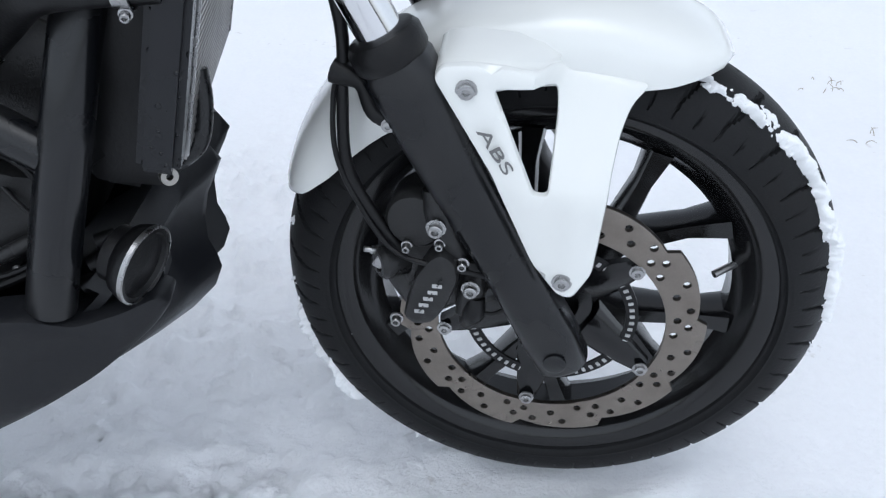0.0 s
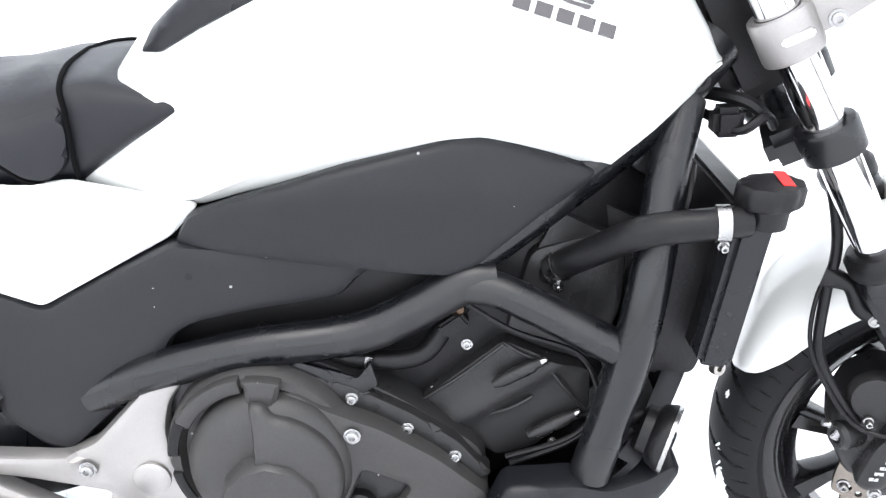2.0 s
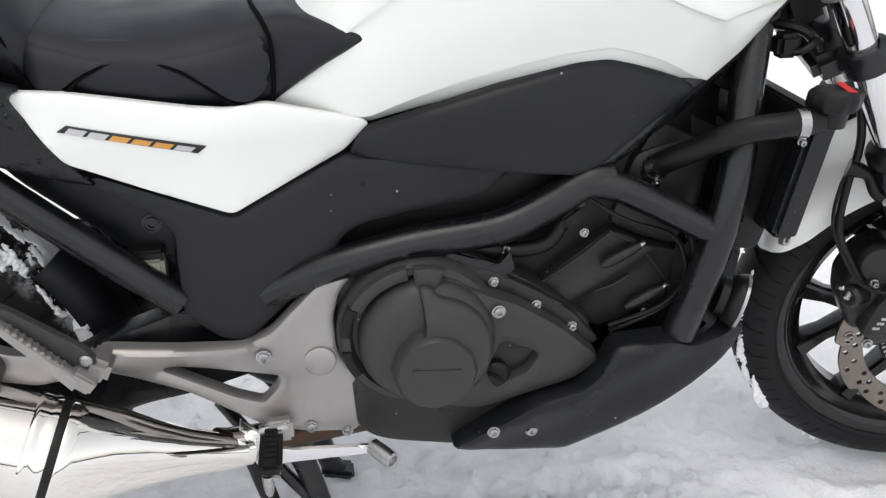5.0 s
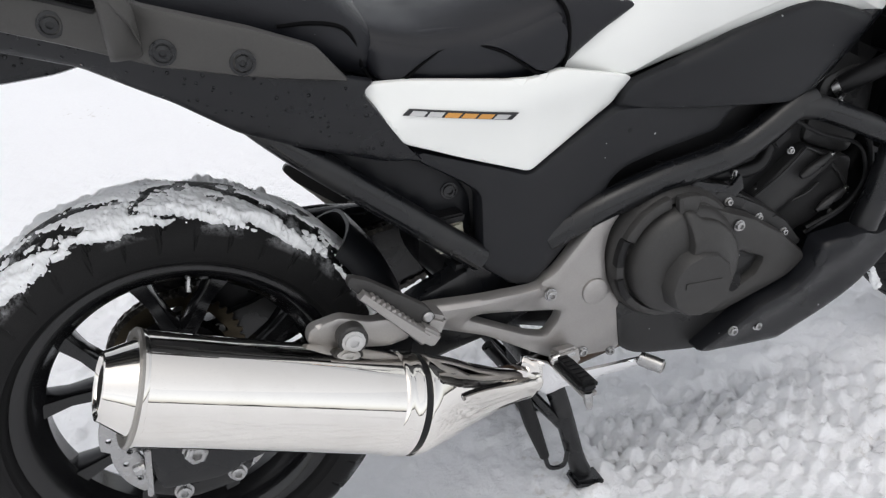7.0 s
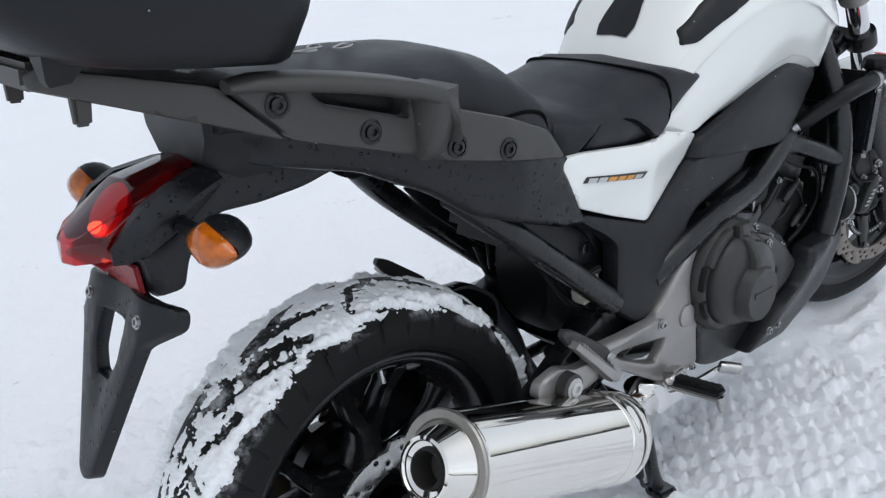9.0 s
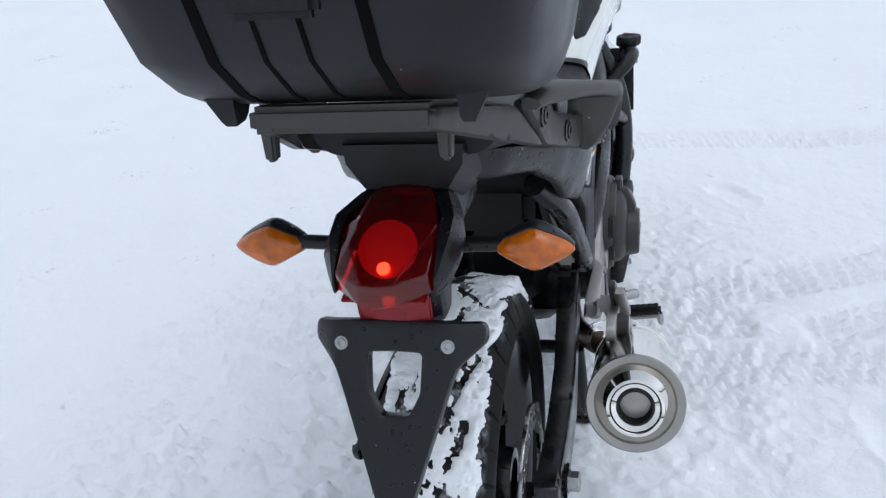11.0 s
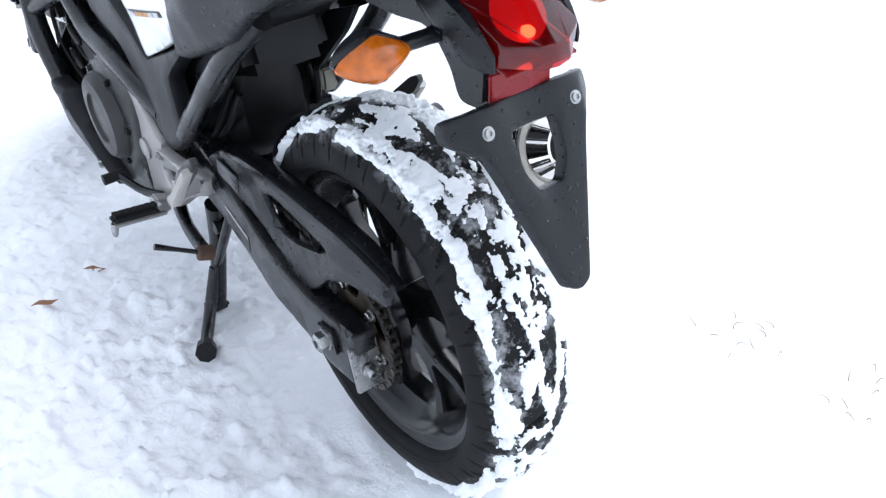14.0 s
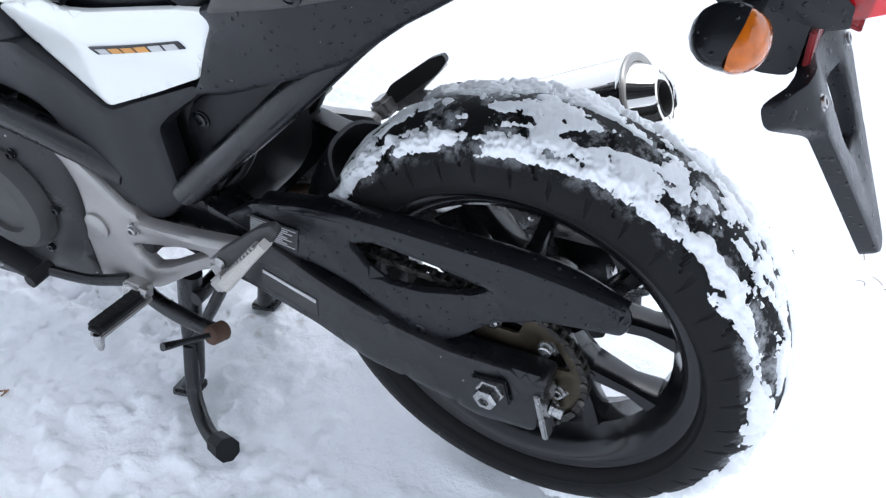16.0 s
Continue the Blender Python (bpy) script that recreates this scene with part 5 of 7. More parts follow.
# ---- frame tubes ----
for s in (-1, 1):
    part("frame_tube", tube([(0.950, s * 0.138, 0.604), (0.918, s * 0.139, 0.601), (0.862, s * 0.142, 0.572), (0.803, s * 0.145, 0.551), (0.697, s * 0.148, 0.540), (0.600, s * 0.147, 0.519), (0.52, s * 0.135, 0.484)], [0.020, 0.0215, 0.0215, 0.0215, 0.0215, 0.021, 0.02], 18, 7), FRAME, bike, "satin black main frame tube")
    part("frame_spar", tube([(1.170, s * 0.055, 0.815), (1.11, s * 0.088, 0.758), (1.03, s * 0.108, 0.695), (0.93, s * 0.125, 0.622)], [0.032, 0.028, 0.024, 0.02], 16, 6), FRAME, bike, "satin black upper frame spar")
    part("frame_brace", tube([(0.870, s * 0.141, 0.578), (0.905, s * 0.140, 0.597), (0.945, s * 0.146, 0.597), (0.99, s * 0.158, 0.579), (1.078, s * 0.178, 0.534)], [0.018, 0.019, 0.0185, 0.0185, 0.0185], 16, 6), FRAME, bike, "satin black diagonal frame tube")
    part("down_tube", tube([(1.140, s * 0.085, 0.765), (1.118, s * 0.125, 0.70), (1.101, s * 0.160, 0.63), (1.084, s * 0.178, 0.555), (1.062, s * 0.182, 0.475), (1.040, s * 0.176, 0.395)], [0.021, 0.0205, 0.0205, 0.0210, 0.0215, 0.0215], 18, 7), FRAME, bike, "satin black down tube of the frame")
    part("seat_tube", tube([(0.135, s * 0.100, 0.745), (0.195, s * 0.126, 0.686), (0.28, s * 0.135, 0.608), (0.42, s * 0.138, 0.482)], 0.019, 16, 5), FRAME, bike, "satin black seat rail tube")
    gus = panel([(1.105, 0.775), (1.150, 0.79), (1.140, 0.735), (1.122, 0.685), (1.085, 0.70)], flat(0.10), 0.02, 0.006, 0.02, 0.012, side=s)
    part("frame_gusset", gus, FRAME, bike, "black gusset at the steering head")

# ---- engine ----
core = []
for x, zl, zh, w in ((0.36, 0.44, 0.58, 0.055), (0.42, 0.36, 0.66, 0.10), (0.50, 0.30, 0.69, 0.105), (0.60, 0.265, 0.69, 0.110), (0.72, 0.262, 0.70, 0.112), (0.86, 0.27, 0.71, 0.112), (0.98, 0.33, 0.70, 0.108), (1.06, 0.42, 0.74, 0.095), (1.11, 0.55, 0.76, 0.07)):
    ring = []
    for k in range(24):
        a = 2 * math.pi * k / 24
        c, q = math.cos(a), math.sin(a)
        f = (abs(c) ** 4 + abs(q) ** 4) ** -0.25
        ring.append(Vector((x, w * c * f, (zl + zh) / 2 + (zh - zl) / 2 * q * f)))
    core.append(ring)
block = part("engine_block", skin(core), DARK, bike, "dark engine block between the frame tubes")
CASE = [(0.600, 0.520), (0.720, 0.545), (0.790, 0.515), (0.860, 0.470), (0.935, 0.410), (0.930, 0.340), (0.82, 0.300), (0.74, 0.262), (0.66, 0.268), (0.615, 0.300), (0.604, 0.420)]
CYL = [(0.866, 0.462), (0.956, 0.530), (1.000, 0.508), (1.048, 0.490), (1.046, 0.438), (0.985, 0.395), (0.945, 0.385), (0.908, 0.418)]
HEAD = [(0.985, 0.625), (1.045, 0.640), (1.085, 0.62), (1.080, 0.55), (1.048, 0.490), (1.000, 0.508), (0.956, 0.530)]
part("cam_cover", box((0.135, 0.225, 0.150), (1.030, 0, 0.595), Matrix.Rotation(radians(28), 3, "Y"), 0.022), ENGINE, block, "black cam cover behind the frame tubes")
both("crankcase", lambda s: panel(CASE, flat(0.150), 0.05, 0.012, 0.02, 0.02, side=s), ENGINE, block, "matt black crankcase")
both("cylinder", lambda s: panel(CYL, lambda x, z: 0.128 + 0.008 * np.exp(-((z - 0.6 * x + 0.105) / 0.012) ** 2), 0.06, 0.006, 0.010, 0.008, side=s), ENGINE, block, "ribbed black cylinder block")
both("cylinder_head", lambda s: panel(HEAD, flat(0.118), 0.06, 0.010, 0.016, 0.014, side=s), ENGINE, block, "black cylinder head cover")
for s in (-1, 1):
    # straight casting ribs on the cylinder
    for p, q in (((0.869, 0.461), (0.956, 0.526)), ((0.869, 0.461), (0.911, 0.420)), ((0.940, 0.440), (0.985, 0.462)), ((0.956, 0.526), (0.996, 0.505)), ((0.996, 0.505), (1.042, 0.441))):
        part("rib", tube([(p[0], s * 0.127, p[1]), ((p[0] + q[0]) / 2, s * 0.134, (p[1] + q[1]) / 2), (q[0], s * 0.131, q[1])], 0.0022, 8, 4), ENGINE, block)
    for q in ((0.993, 0.508), (1.029, 0.443)):
        way = Vector((0.83, 0, 0.42)).normalized()
        boss = Vector((q[0], s * 0.139, q[1])) - way * 0.055
        part("stud_boss", lathe([(0.004, 0), (0.0075, 0.012), (0.0075, 0.045), (0.0055, 0.05), (0.0055, 0.056)], 14, boss, way), ENGINE, block)
        part("stud_tip", lathe([(0.0042, 0), (0.0042, 0.006), (0.003, 0.008)], 10, Vector((q[0], s * 0.139, q[1])), way), STEEL, block, "bright stud tip")
    part("wiring", tube([(0.95, s * 0.135, 0.60), (1.00, s * 0.142, 0.568), (1.05, s * 0.150, 0.53), (1.062, s * 0.15, 0.47), (1.03, s * 0.146, 0.42), (0.96, s * 0.14, 0.385)], 0.0045, 8, 6), DARK, block, "black cable")
    part("coolant_hose", tube([(0.70, s * 0.118, 0.545), (0.76, s * 0.13, 0.528), (0.816, s * 0.134, 0.516), (0.87, s * 0.132, 0.518), (0.90, s * 0.12, 0.55), (0.93, s * 0.11, 0.585)], 0.0105, 12, 6), DARK, block, "black coolant hose")
    part("hose_clip", box((0.008, 0.006, 0.020), (0.816, s * 0.146, 0.516), Matrix.Rotation(0.2, 3, "Y"), 0.001), STEEL, block)
    part("injector", tube([(0.89, s * 0.122, 0.565), (0.925, s * 0.128, 0.588)], [0.011, 0.008], 10, 3), COVER, block)
    part("connector", box((0.030, 0.02, 0.018), (0.905, s * 0.128, 0.552), Matrix.Rotation(-0.6, 3, "Y"), 0.003), DARK, block)

# right: clutch cover with its raised rounds and the arm to the pump
arm_out = lambda x, z: 0.188 - 0.05 * np.clip(x - 0.80, 0, 1) - 0.03 * np.clip(np.hypot(x - 0.80, z - 0.41) - 0.06, 0, 1)
ARM = [(0.700, 0.330), (0.690, 0.505), (0.745, 0.510), (0.768, 0.492), (0.829, 0.464), (0.885, 0.424), (0.934, 0.376), (0.936, 0.362), (0.905, 0.340), (0.836, 0.326), (0.775, 0.312)]
NOTCH = [(0.806, 0.412), (0.852, 0.388), (0.838, 0.366), (0.800, 0.352), (0.790, 0.375)]
cover = part("clutch_cover", panel(ARM, arm_out, 0.03, 0.012, 0.012, 0.016, [NOTCH]), COVER, bike, "charcoal clutch cover with a round raised cap")
part("notch_floor", panel(NOTCH, flat(0.170), 0.004, 0.001, 0.02, 0.006), ENGINE, cover)
part("outer_ring", lathe([(0.103, 0.145), (0.101, 0.168), (0.095, 0.178), (0.086, 0.180), (0.082, 0.168), (0.03, 0.168)], 64, (0.703, 0, 0.429), (0, -1, 0)), COVER, cover, "charcoal outer ring")
part("cover_dome", lathe([(0.086, 0.165), (0.085, 0.184), (0.082, 0.192), (0.074, 0.200), (0.060, 0.2055), (0.040, 0.2085), (0.0004, 0.209)], 64, (0.712, 0, 0.424), (0, -1, 0)), COVER, cover, "round charcoal dome")
part("cover_cap", lathe([(0.054, 0.202), (0.050, 0.2265), (0.047, 0.2305), (0.0004, 0.2315)], 12, (0.716, 0, 0.403), (0, -1, 0)), COVER, cover, "flat cap with a worn maker's bar")
part("maker_mark", box((0.058, 0.0016, 0.009), (0.716, -0.2316, 0.407), Matrix.Rotation(0.09, 3, "Y"), 0), COVER, cover, "dark bar in place of the maker's name")
# two raised ribs; two dark strips paint the shade of recessed slots
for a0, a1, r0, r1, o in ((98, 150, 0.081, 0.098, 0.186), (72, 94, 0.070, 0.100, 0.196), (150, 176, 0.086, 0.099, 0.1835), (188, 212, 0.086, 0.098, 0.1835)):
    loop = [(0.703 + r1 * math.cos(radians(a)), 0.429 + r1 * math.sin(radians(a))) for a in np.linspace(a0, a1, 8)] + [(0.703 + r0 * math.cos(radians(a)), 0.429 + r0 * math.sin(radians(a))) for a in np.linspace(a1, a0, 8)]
    part("rib_or_slot_shade", panel(loop, flat(o), 0.01, 0.004, 0.014, 0.003), COVER if o > 0.185 else DARK, cover)
raised = [(0.713 + 0.0765 * math.cos(radians(a)), 0.420 + 0.0765 * math.sin(radians(a))) for a in range(-62, 90, 12)] + [(0.716, 0.507), (0.700, 0.508), (0.704, 0.482), (0.705, 0.458), (0.699, 0.438), (0.684, 0.420), (0.676, 0.398), (0.684, 0.366), (0.705, 0.350)]
part("cover_ridge", panel(raised, lambda x, z: 0.2235 - 0.42 * np.clip(np.hypot(x - 0.713, z - 0.420) - 0.046, 0, 1), 0.030, 0.007, 0.010, 0.008), COVER, cover, "raised half of the dome")
part("cover_bolt", hexbolt((0.799, -0.190, 0.460), (0, -1, 0), 0.0066, 0.006), STEEL, cover, "bright round-head bolt")
part("oil_filler", lathe([(0.019, 0.168), (0.019, 0.182), (0.015, 0.186), (0.0004, 0.186)], 18, (0.797, 0, 0.362), (0, -1, 0)), DARK, cover, "black oil filler plug")
part("filler_grip", box((0.026, 0.008, 0.006), (0.797, -0.188, 0.362), Matrix.Rotation(0.7, 3, "Y"), 0.002), DARK, cover)
bracket = panel([(0.735, 0.522), (0.745, 0.530), (0.805, 0.508), (0.820, 0.525), (0.826, 0.500), (0.802, 0.484), (0.742, 0.508)], flat(0.160), 0.004, 0.0015, 0.02, 0.004)
part("cable_bracket", bracket, FRAME, cover, "black sheet bracket")
flange = panel([(0.742, 0.520), (0.800, 0.500), (0.858, 0.466), (0.905, 0.430), (0.940, 0.385), (0.925, 0.380), (0.885, 0.418), (0.830, 0.456), (0.770, 0.486), (0.740, 0.495)], flat(0.162), 0.02, 0.004, 0.012, 0.006)
part("case_flange", flange, ENGINE, cover, "black joint flange")
for q in ((0.738, 0.514), (0.798, 0.487), (0.853, 0.449), (0.901, 0.413)):
    part("case_bolt", hexbolt((q[0], -0.162, q[1]), (0, -1, 0), 0.0050, 0.007), STEEL, cover, "zinc case bolt")
# left: round alternator cover and sprocket cover
cover_l = part("alternator_cover", panel(CASE, lambda x, z: 0.172 - 0.25 * np.clip(np.hypot(x - 0.74, z - 0.40) - 0.10, 0, 1), 0.03, 0.014, 0.014, 0.03, side=1), ENGINE, bike, "black alternator cover")
part("cover_dome", lathe([(0.088, 0.16), (0.084, 0.186), (0.076, 0.194), (0.05, 0.196), (0.048, 0.190), (0.0004, 0.190)], 48, (0.74, 0, 0.41), (0, 1, 0)), COVER, cover_l, "round charcoal cover")
for k in range(6):
    a = 2 * math.pi * k / 6
    part("case_bolt", hexbolt((0.74 + 0.094 * math.cos(a), 0.170, 0.41 + 0.094 * math.sin(a)), (0, 1, 0), 0.006, 0.008), FRAME, cover_l)
part("drive_cover", panel([(0.52, 0.50), (0.60, 0.52), (0.64, 0.44), (0.62, 0.34), (0.56, 0.32), (0.50, 0.36)], flat(0.150), 0.02, 0.01, 0.016, 0.02, side=1), ENGINE, cover_l, "black drive sprocket cover")

SUMP = [(0.614, 0.370), (0.618, 0.292), (0.640, 0.272), (0.668, 0.262), (0.745, 0.246), (0.800, 0.240), (0.850, 0.262), (0.850, 0.322), (0.760, 0.330), (0.680, 0.350)]
both("sump", lambda s: panel(SUMP, flat(0.166), 0.05, 0.008, 0.016, 0.012, side=s), ENGINE, block, "matt black sump casting")
for q, r in (((0.918, 0.533), 0.0045), ((0.830, 0.539), 0.003), ((0.892, 0.585), 0.0028), ((1.005, 0.412), 0.0035)):
    part("case_bolt", hexbolt((q[0], -0.140, q[1]), (0, -1, 0), r, 0.006), STEEL, block, "small zinc bolt")
part("sensor_plug", lathe([(0.008, 0), (0.009, 0.006), (0.007, 0.012), (0.004, 0.016)], 14, (0.908, -0.128, 0.570), (0.3, -0.9, 0.2)), TITAN, block, "brown sensor plug")
part("wiring", tube([(0.905, -0.142, 0.590), (0.964, -0.150, 0.552), (1.027, -0.152, 0.526), (1.048, -0.154, 0.493), (1.048, -0.154, 0.455), (1.02, -0.150, 0.421), (0.955, -0.148, 0.399)], 0.0032, 8, 6), DARK, block, "thin black cable")

# belly pan
BELLY = [(0.738, 0.262), (0.760, 0.250), (0.800, 0.240), (0.896, 0.228), (0.967, 0.262), (1.066, 0.320), (1.125, 0.366), (1.140, 0.386), (1.128, 0.398), (1.100, 0.392), (1.060, 0.383), (1.020, 0.402), (0.950, 0.396), (0.938, 0.372), (0.905, 0.336), (0.842, 0.324), (0.800, 0.302), (0.752, 0.272)]
belly_out = lambda x, z: 0.196 - 0.10 * np.clip(x - 1.0, 0, 1) - 0.35 * np.clip(x - 1.10, 0, 1) - 0.22 * np.clip(0.30 - z, 0, 1) + 0.012 * np.clip(1 - np.abs(z - 0.30 - 0.45 * (x - 0.80)) / 0.05, 0, 1)
pan = both("belly_pan", lambda s: panel(BELLY, belly_out, 0.03, 0.010, 0.013, 0.010, side=s), PLASTIC, bike, "matt black belly pan half with wet drops")
bot = []
for x, z, w in ((0.72, 0.285, 0.14), (0.80, 0.262, 0.165), (0.90, 0.252, 0.165), (0.97, 0.275, 0.165), (1.07, 0.335, 0.155), (1.13, 0.39, 0.14)):
    bot.append([Vector((x, -w, z)), Vector((x, w, z)), Vector((x, w * 0.9, z + 0.03)), Vector((x, -w * 0.9, z + 0.03))])
part("belly_floor", skin(bot), PLASTIC, pan[0])
for s, half in zip((-1, 1), pan):
    for q in ((0.791, 0.291), (0.844, 0.278)):
        o = float(belly_out(np.array([q[0]]), np.array([q[1]]))[0])
        part("pan_bolt", hexbolt((q[0], s * (o - 0.001), q[1]), (0, s, 0), 0.0062, 0.006), STEEL, half, "zinc pan bolt")


# the nose: two prows with a hollow between them, swept back to the flanks
PROW = [(1.060, 0.262), (1.095, 0.274), (1.132, 0.296), (1.157, 0.322), (1.166, 0.345), (1.163, 0.360), (1.156, 0.378), (1.156, 0.405), (1.162, 0.432), (1.172, 0.452), (1.179, 0.468), (1.168, 0.484)]
nose = []
for y in np.linspace(-0.172, 0.172, 45):
    b = abs(y)
    d = float(np.interp(b, [0, 0.02, 0.038, 0.10, 0.15, 0.172], [-0.040, -0.034, 0.0, -0.026, -0.062, -0.088]))
    tall = float(np.interp(b, [0, 0.02, 0.038, 0.10, 0.15, 0.172], [0.80, 0.84, 1.0, 0.92, 0.66, 0.50]))
    rise = float(np.interp(b, [0.04, 0.15, 0.172], [0.0, 0.026, 0.036]))
    line = [(x + d, 0.262 + rise + (z - 0.262) * tall) for x, z in PROW]
    nose.append([Vector((x, y, z)) for x, z in line] + [Vector((x - 0.010, y, z + 0.002)) for x, z in line[::-1]])
part("belly_nose", skin(nose), PLASTIC, pan[0], "black rounded nose of the belly pan", 60)

# radiator with cap, hoses and horn
RAD_TURN = Matrix.Rotation(radians(11.5), 3, "Y")
RAD_MID = Vector((1.169, 0, 0.606))
core_bm = box((0.030, 0.34, 0.160), RAD_MID, RAD_TURN, 0.004)
rad = part("radiator", core_bm, DARK, bike, "black radiator with fine fins behind the front wheel")
for s in (-1, 1):
    part("radiator_tank", box((0.034, 0.034, 0.156), RAD_MID + Vector((0, s * 0.185, 0)), RAD_TURN, 0.006), PLASTIC_WET, rad, "black radiator side tank with drops")
for k in range(24):
    part("fin", box((0.0036, 0.333, 0.0030), RAD_MID + RAD_TURN @ Vector((0.0160, 0, -0.076 + 0.0066 * k)), RAD_TURN, 0), ALLOY, rad)
for s in (-1, 1):
    part("core_edge", box((0.004, 0.005, 0.150), RAD_MID + RAD_TURN @ Vector((0.0175, s * 0.1655, 0)), RAD_TURN, 0.001), STEEL, rad, "bright edge of the radiator core")
    part("mount_eye", lathe([(0.003, -0.004), (0.0072, -0.004), (0.0072, 0.004), (0.003, 0.004)], 18, (1.160, s * 0.190, 0.524), (0.5, s, 0.1), closed=True), BRUSHED, rad, "steel mounting eye")
part("lower_hose", tube([(1.176, -0.10, 0.580), (1.178, -0.105, 0.550), (1.170, -0.11, 0.515), (1.140, -0.10, 0.490)], [0.011, 0.0105, 0.010, 0.010], 14, 5), FRAME, rad, "grey-black lower coolant pipe")
# added dark sheets fill the see-through gap behind the radiator
for s in (-1, 1):
    part("radiator_filler", panel([(1.085, 0.500), (1.150, 0.490), (1.162, 0.530), (1.165, 0.660), (1.120, 0.675), (1.100, 0.620)], flat(0.145), 0.006, 0.003, 0.03, 0.012, side=s), DARK, rad, "added black filler sheet behind the radiator")
fan = part("fan_shroud", box((0.050, 0.26, 0.150), (1.120, 0, 0.555), RAD_TURN, 0.012), DARK, rad, "black fan shroud behind the radiator")
for y in (-0.09, -0.03, 0.03, 0.09):
    part("shroud_rib", box((0.012, 0.006, 0.120), Vector((1.120, y, 0.555)) + RAD_TURN @ Vector((-0.027, 0, 0)), RAD_TURN, 0.002), PLASTIC, fan)
neck = lathe([(0.021, 0), (0.021, 0.02)], 20, (1.192, -0.186, 0.672), (0.1, -0.1, 1))
part("filler_neck", neck, DARK, rad)
ringpts = []
for h, grow in ((0.0, 0.9), (0.004, 1.0), (0.018, 1.0), (0.022, 0.92), (0.024, 0.6)):
    ringpts.append([Vector((1.194, -0.188, 0.690)) + Vector((0.1, -0.1, 1)).normalized() * h + Vector((math.cos(a), math.sin(a), 0)) * 0.029 * grow * (1 + 0.06 * (k % 4 < 2)) for k, a in ((k, 2 * math.pi * k / 40) for k in range(40))])
part("radiator_cap", skin(ringpts), DARK, rad, "black ribbed radiator cap with a red warning label")
part("cap_label", box((0.011, 0.032, 0.001), (1.206, -0.191, 0.7152), Matrix.Rotation(0.1, 3, "Y") @ Matrix.Rotation(0.1, 3, "X"), 0), RED_PAINT, rad, "red warning label")
hose = part("radiator_hose", tube([(1.176, -0.196, 0.678), (1.13, -0.200, 0.677), (1.085, -0.188, 0.668), (1.045, -0.148, 0.634), (0.985, -0.088, 0.580)], [0.0150, 0.0152, 0.0155, 0.015, 0.015], 18, 7), DARK, bike, "thick black radiator hose")
for q, w, r in (((1.152, -0.199, 0.6775), (1, -0.10, 0.02), 0.0162), ((1.013, -0.117, 0.606), (0.72, -0.68, 0.62), 0.0165)):
    part("hose_clamp", lathe([(r - 0.001, -0.006), (r + 0.0012, -0.006), (r + 0.0012, 0.006), (r - 0.001, 0.006)], 24, q, w, closed=True), STEEL, hose, "bright steel hose clamp")
    part("clamp_screw", hexbolt(Vector(q) + Vector((0, -0.006, -r - 0.002)), (0, -1, -0.3), 0.004, 0.008), STEEL, hose)
horn = part("horn", lathe([(0.020, -0.026), (0.026, -0.022), (0.026, -0.012), (0.032, -0.008), (0.036, 0.002), (0.0365, 0.008), (0.031, 0.009), (0.029, 0.005), (0.010, 0.007), (0.0004, 0.008)], 36, (1.117, -0.168, 0.432), (0.88, -0.40, -0.25)), DARK, bike, "black horn with a bright steel rim")
part("horn_rim", lathe([(0.0352, 0.005), (0.0372, 0.0055), (0.0372, 0.0095), (0.0352, 0.010)], 40, (1.117, -0.168, 0.432), (0.88, -0.40, -0.25), closed=True), STEEL, horn, "bright steel horn rim")
for k in range(3):
    part("horn_stay", tube([(1.098 - 0.010 * k, -0.150, 0.448 - 0.02 * k), (1.082 - 0.010 * k, -0.155, 0.445 - 0.022 * k)], 0.008, 10, 3), DARK, horn)
# loose wiring under the steering head
for k, line in enumerate((((1.165, -0.06, 0.745), (1.19, -0.10, 0.735), (1.215, -0.10, 0.748), (1.228, -0.09, 0.735)), ((1.16, -0.05, 0.765), (1.20, -0.085, 0.76), (1.222, -0.09, 0.742)), ((1.15, -0.09, 0.70), (1.14, -0.12, 0.675), (1.13, -0.13, 0.65)))):
    part("wiring", tube(line, 0.005 + 0.002 * (k == 1), 8, 5), DARK, bike, "black wiring")
part("wiring_plug", box((0.03, 0.03, 0.03), (1.182, -0.085, 0.742), None, 0.006), DARK, bike)

# ---- foot rests, hangers, exhaust ----
HANGER = [(0.318, 0.446), (0.406, 0.435), (0.488, 0.430), (0.520, 0.440), (0.596, 0.516), (0.636, 0.523), (0.609, 0.488), (0.600, 0.455), (0.602, 0.410), (0.629, 0.355), (0.630, 0.300), (0.618, 0.283), (0.560, 0.288), (0.505, 0.303), (0.470, 0.328), (0.415, 0.367), (0.322, 0.412)]
HANGER_HOLE = [(0.388, 0.405), (0.404, 0.408), (0.528, 0.378), (0.523, 0.363), (0.504, 0.342), (0.472, 0.355)]
hanger_out = lambda x, z: 0.162 + 0.010 * np.clip(1 - np.abs(z - 0.43 + 0.0 * x) / 0.03, 0, 1) * (x < 0.5) + 0.006 * np.exp(-((x - 0.575) / 0.03) ** 2 - ((z - 0.40) / 0.03) ** 2) + 0.03 * np.clip(0.40 - x, 0, 1)
hangers = both("footrest_hanger", lambda s: panel(HANGER, hanger_out, 0.014, 0.007, 0.010, 0.012, [HANGER_HOLE], s), ALLOY, bike, "cast grey alloy footrest hanger plate")
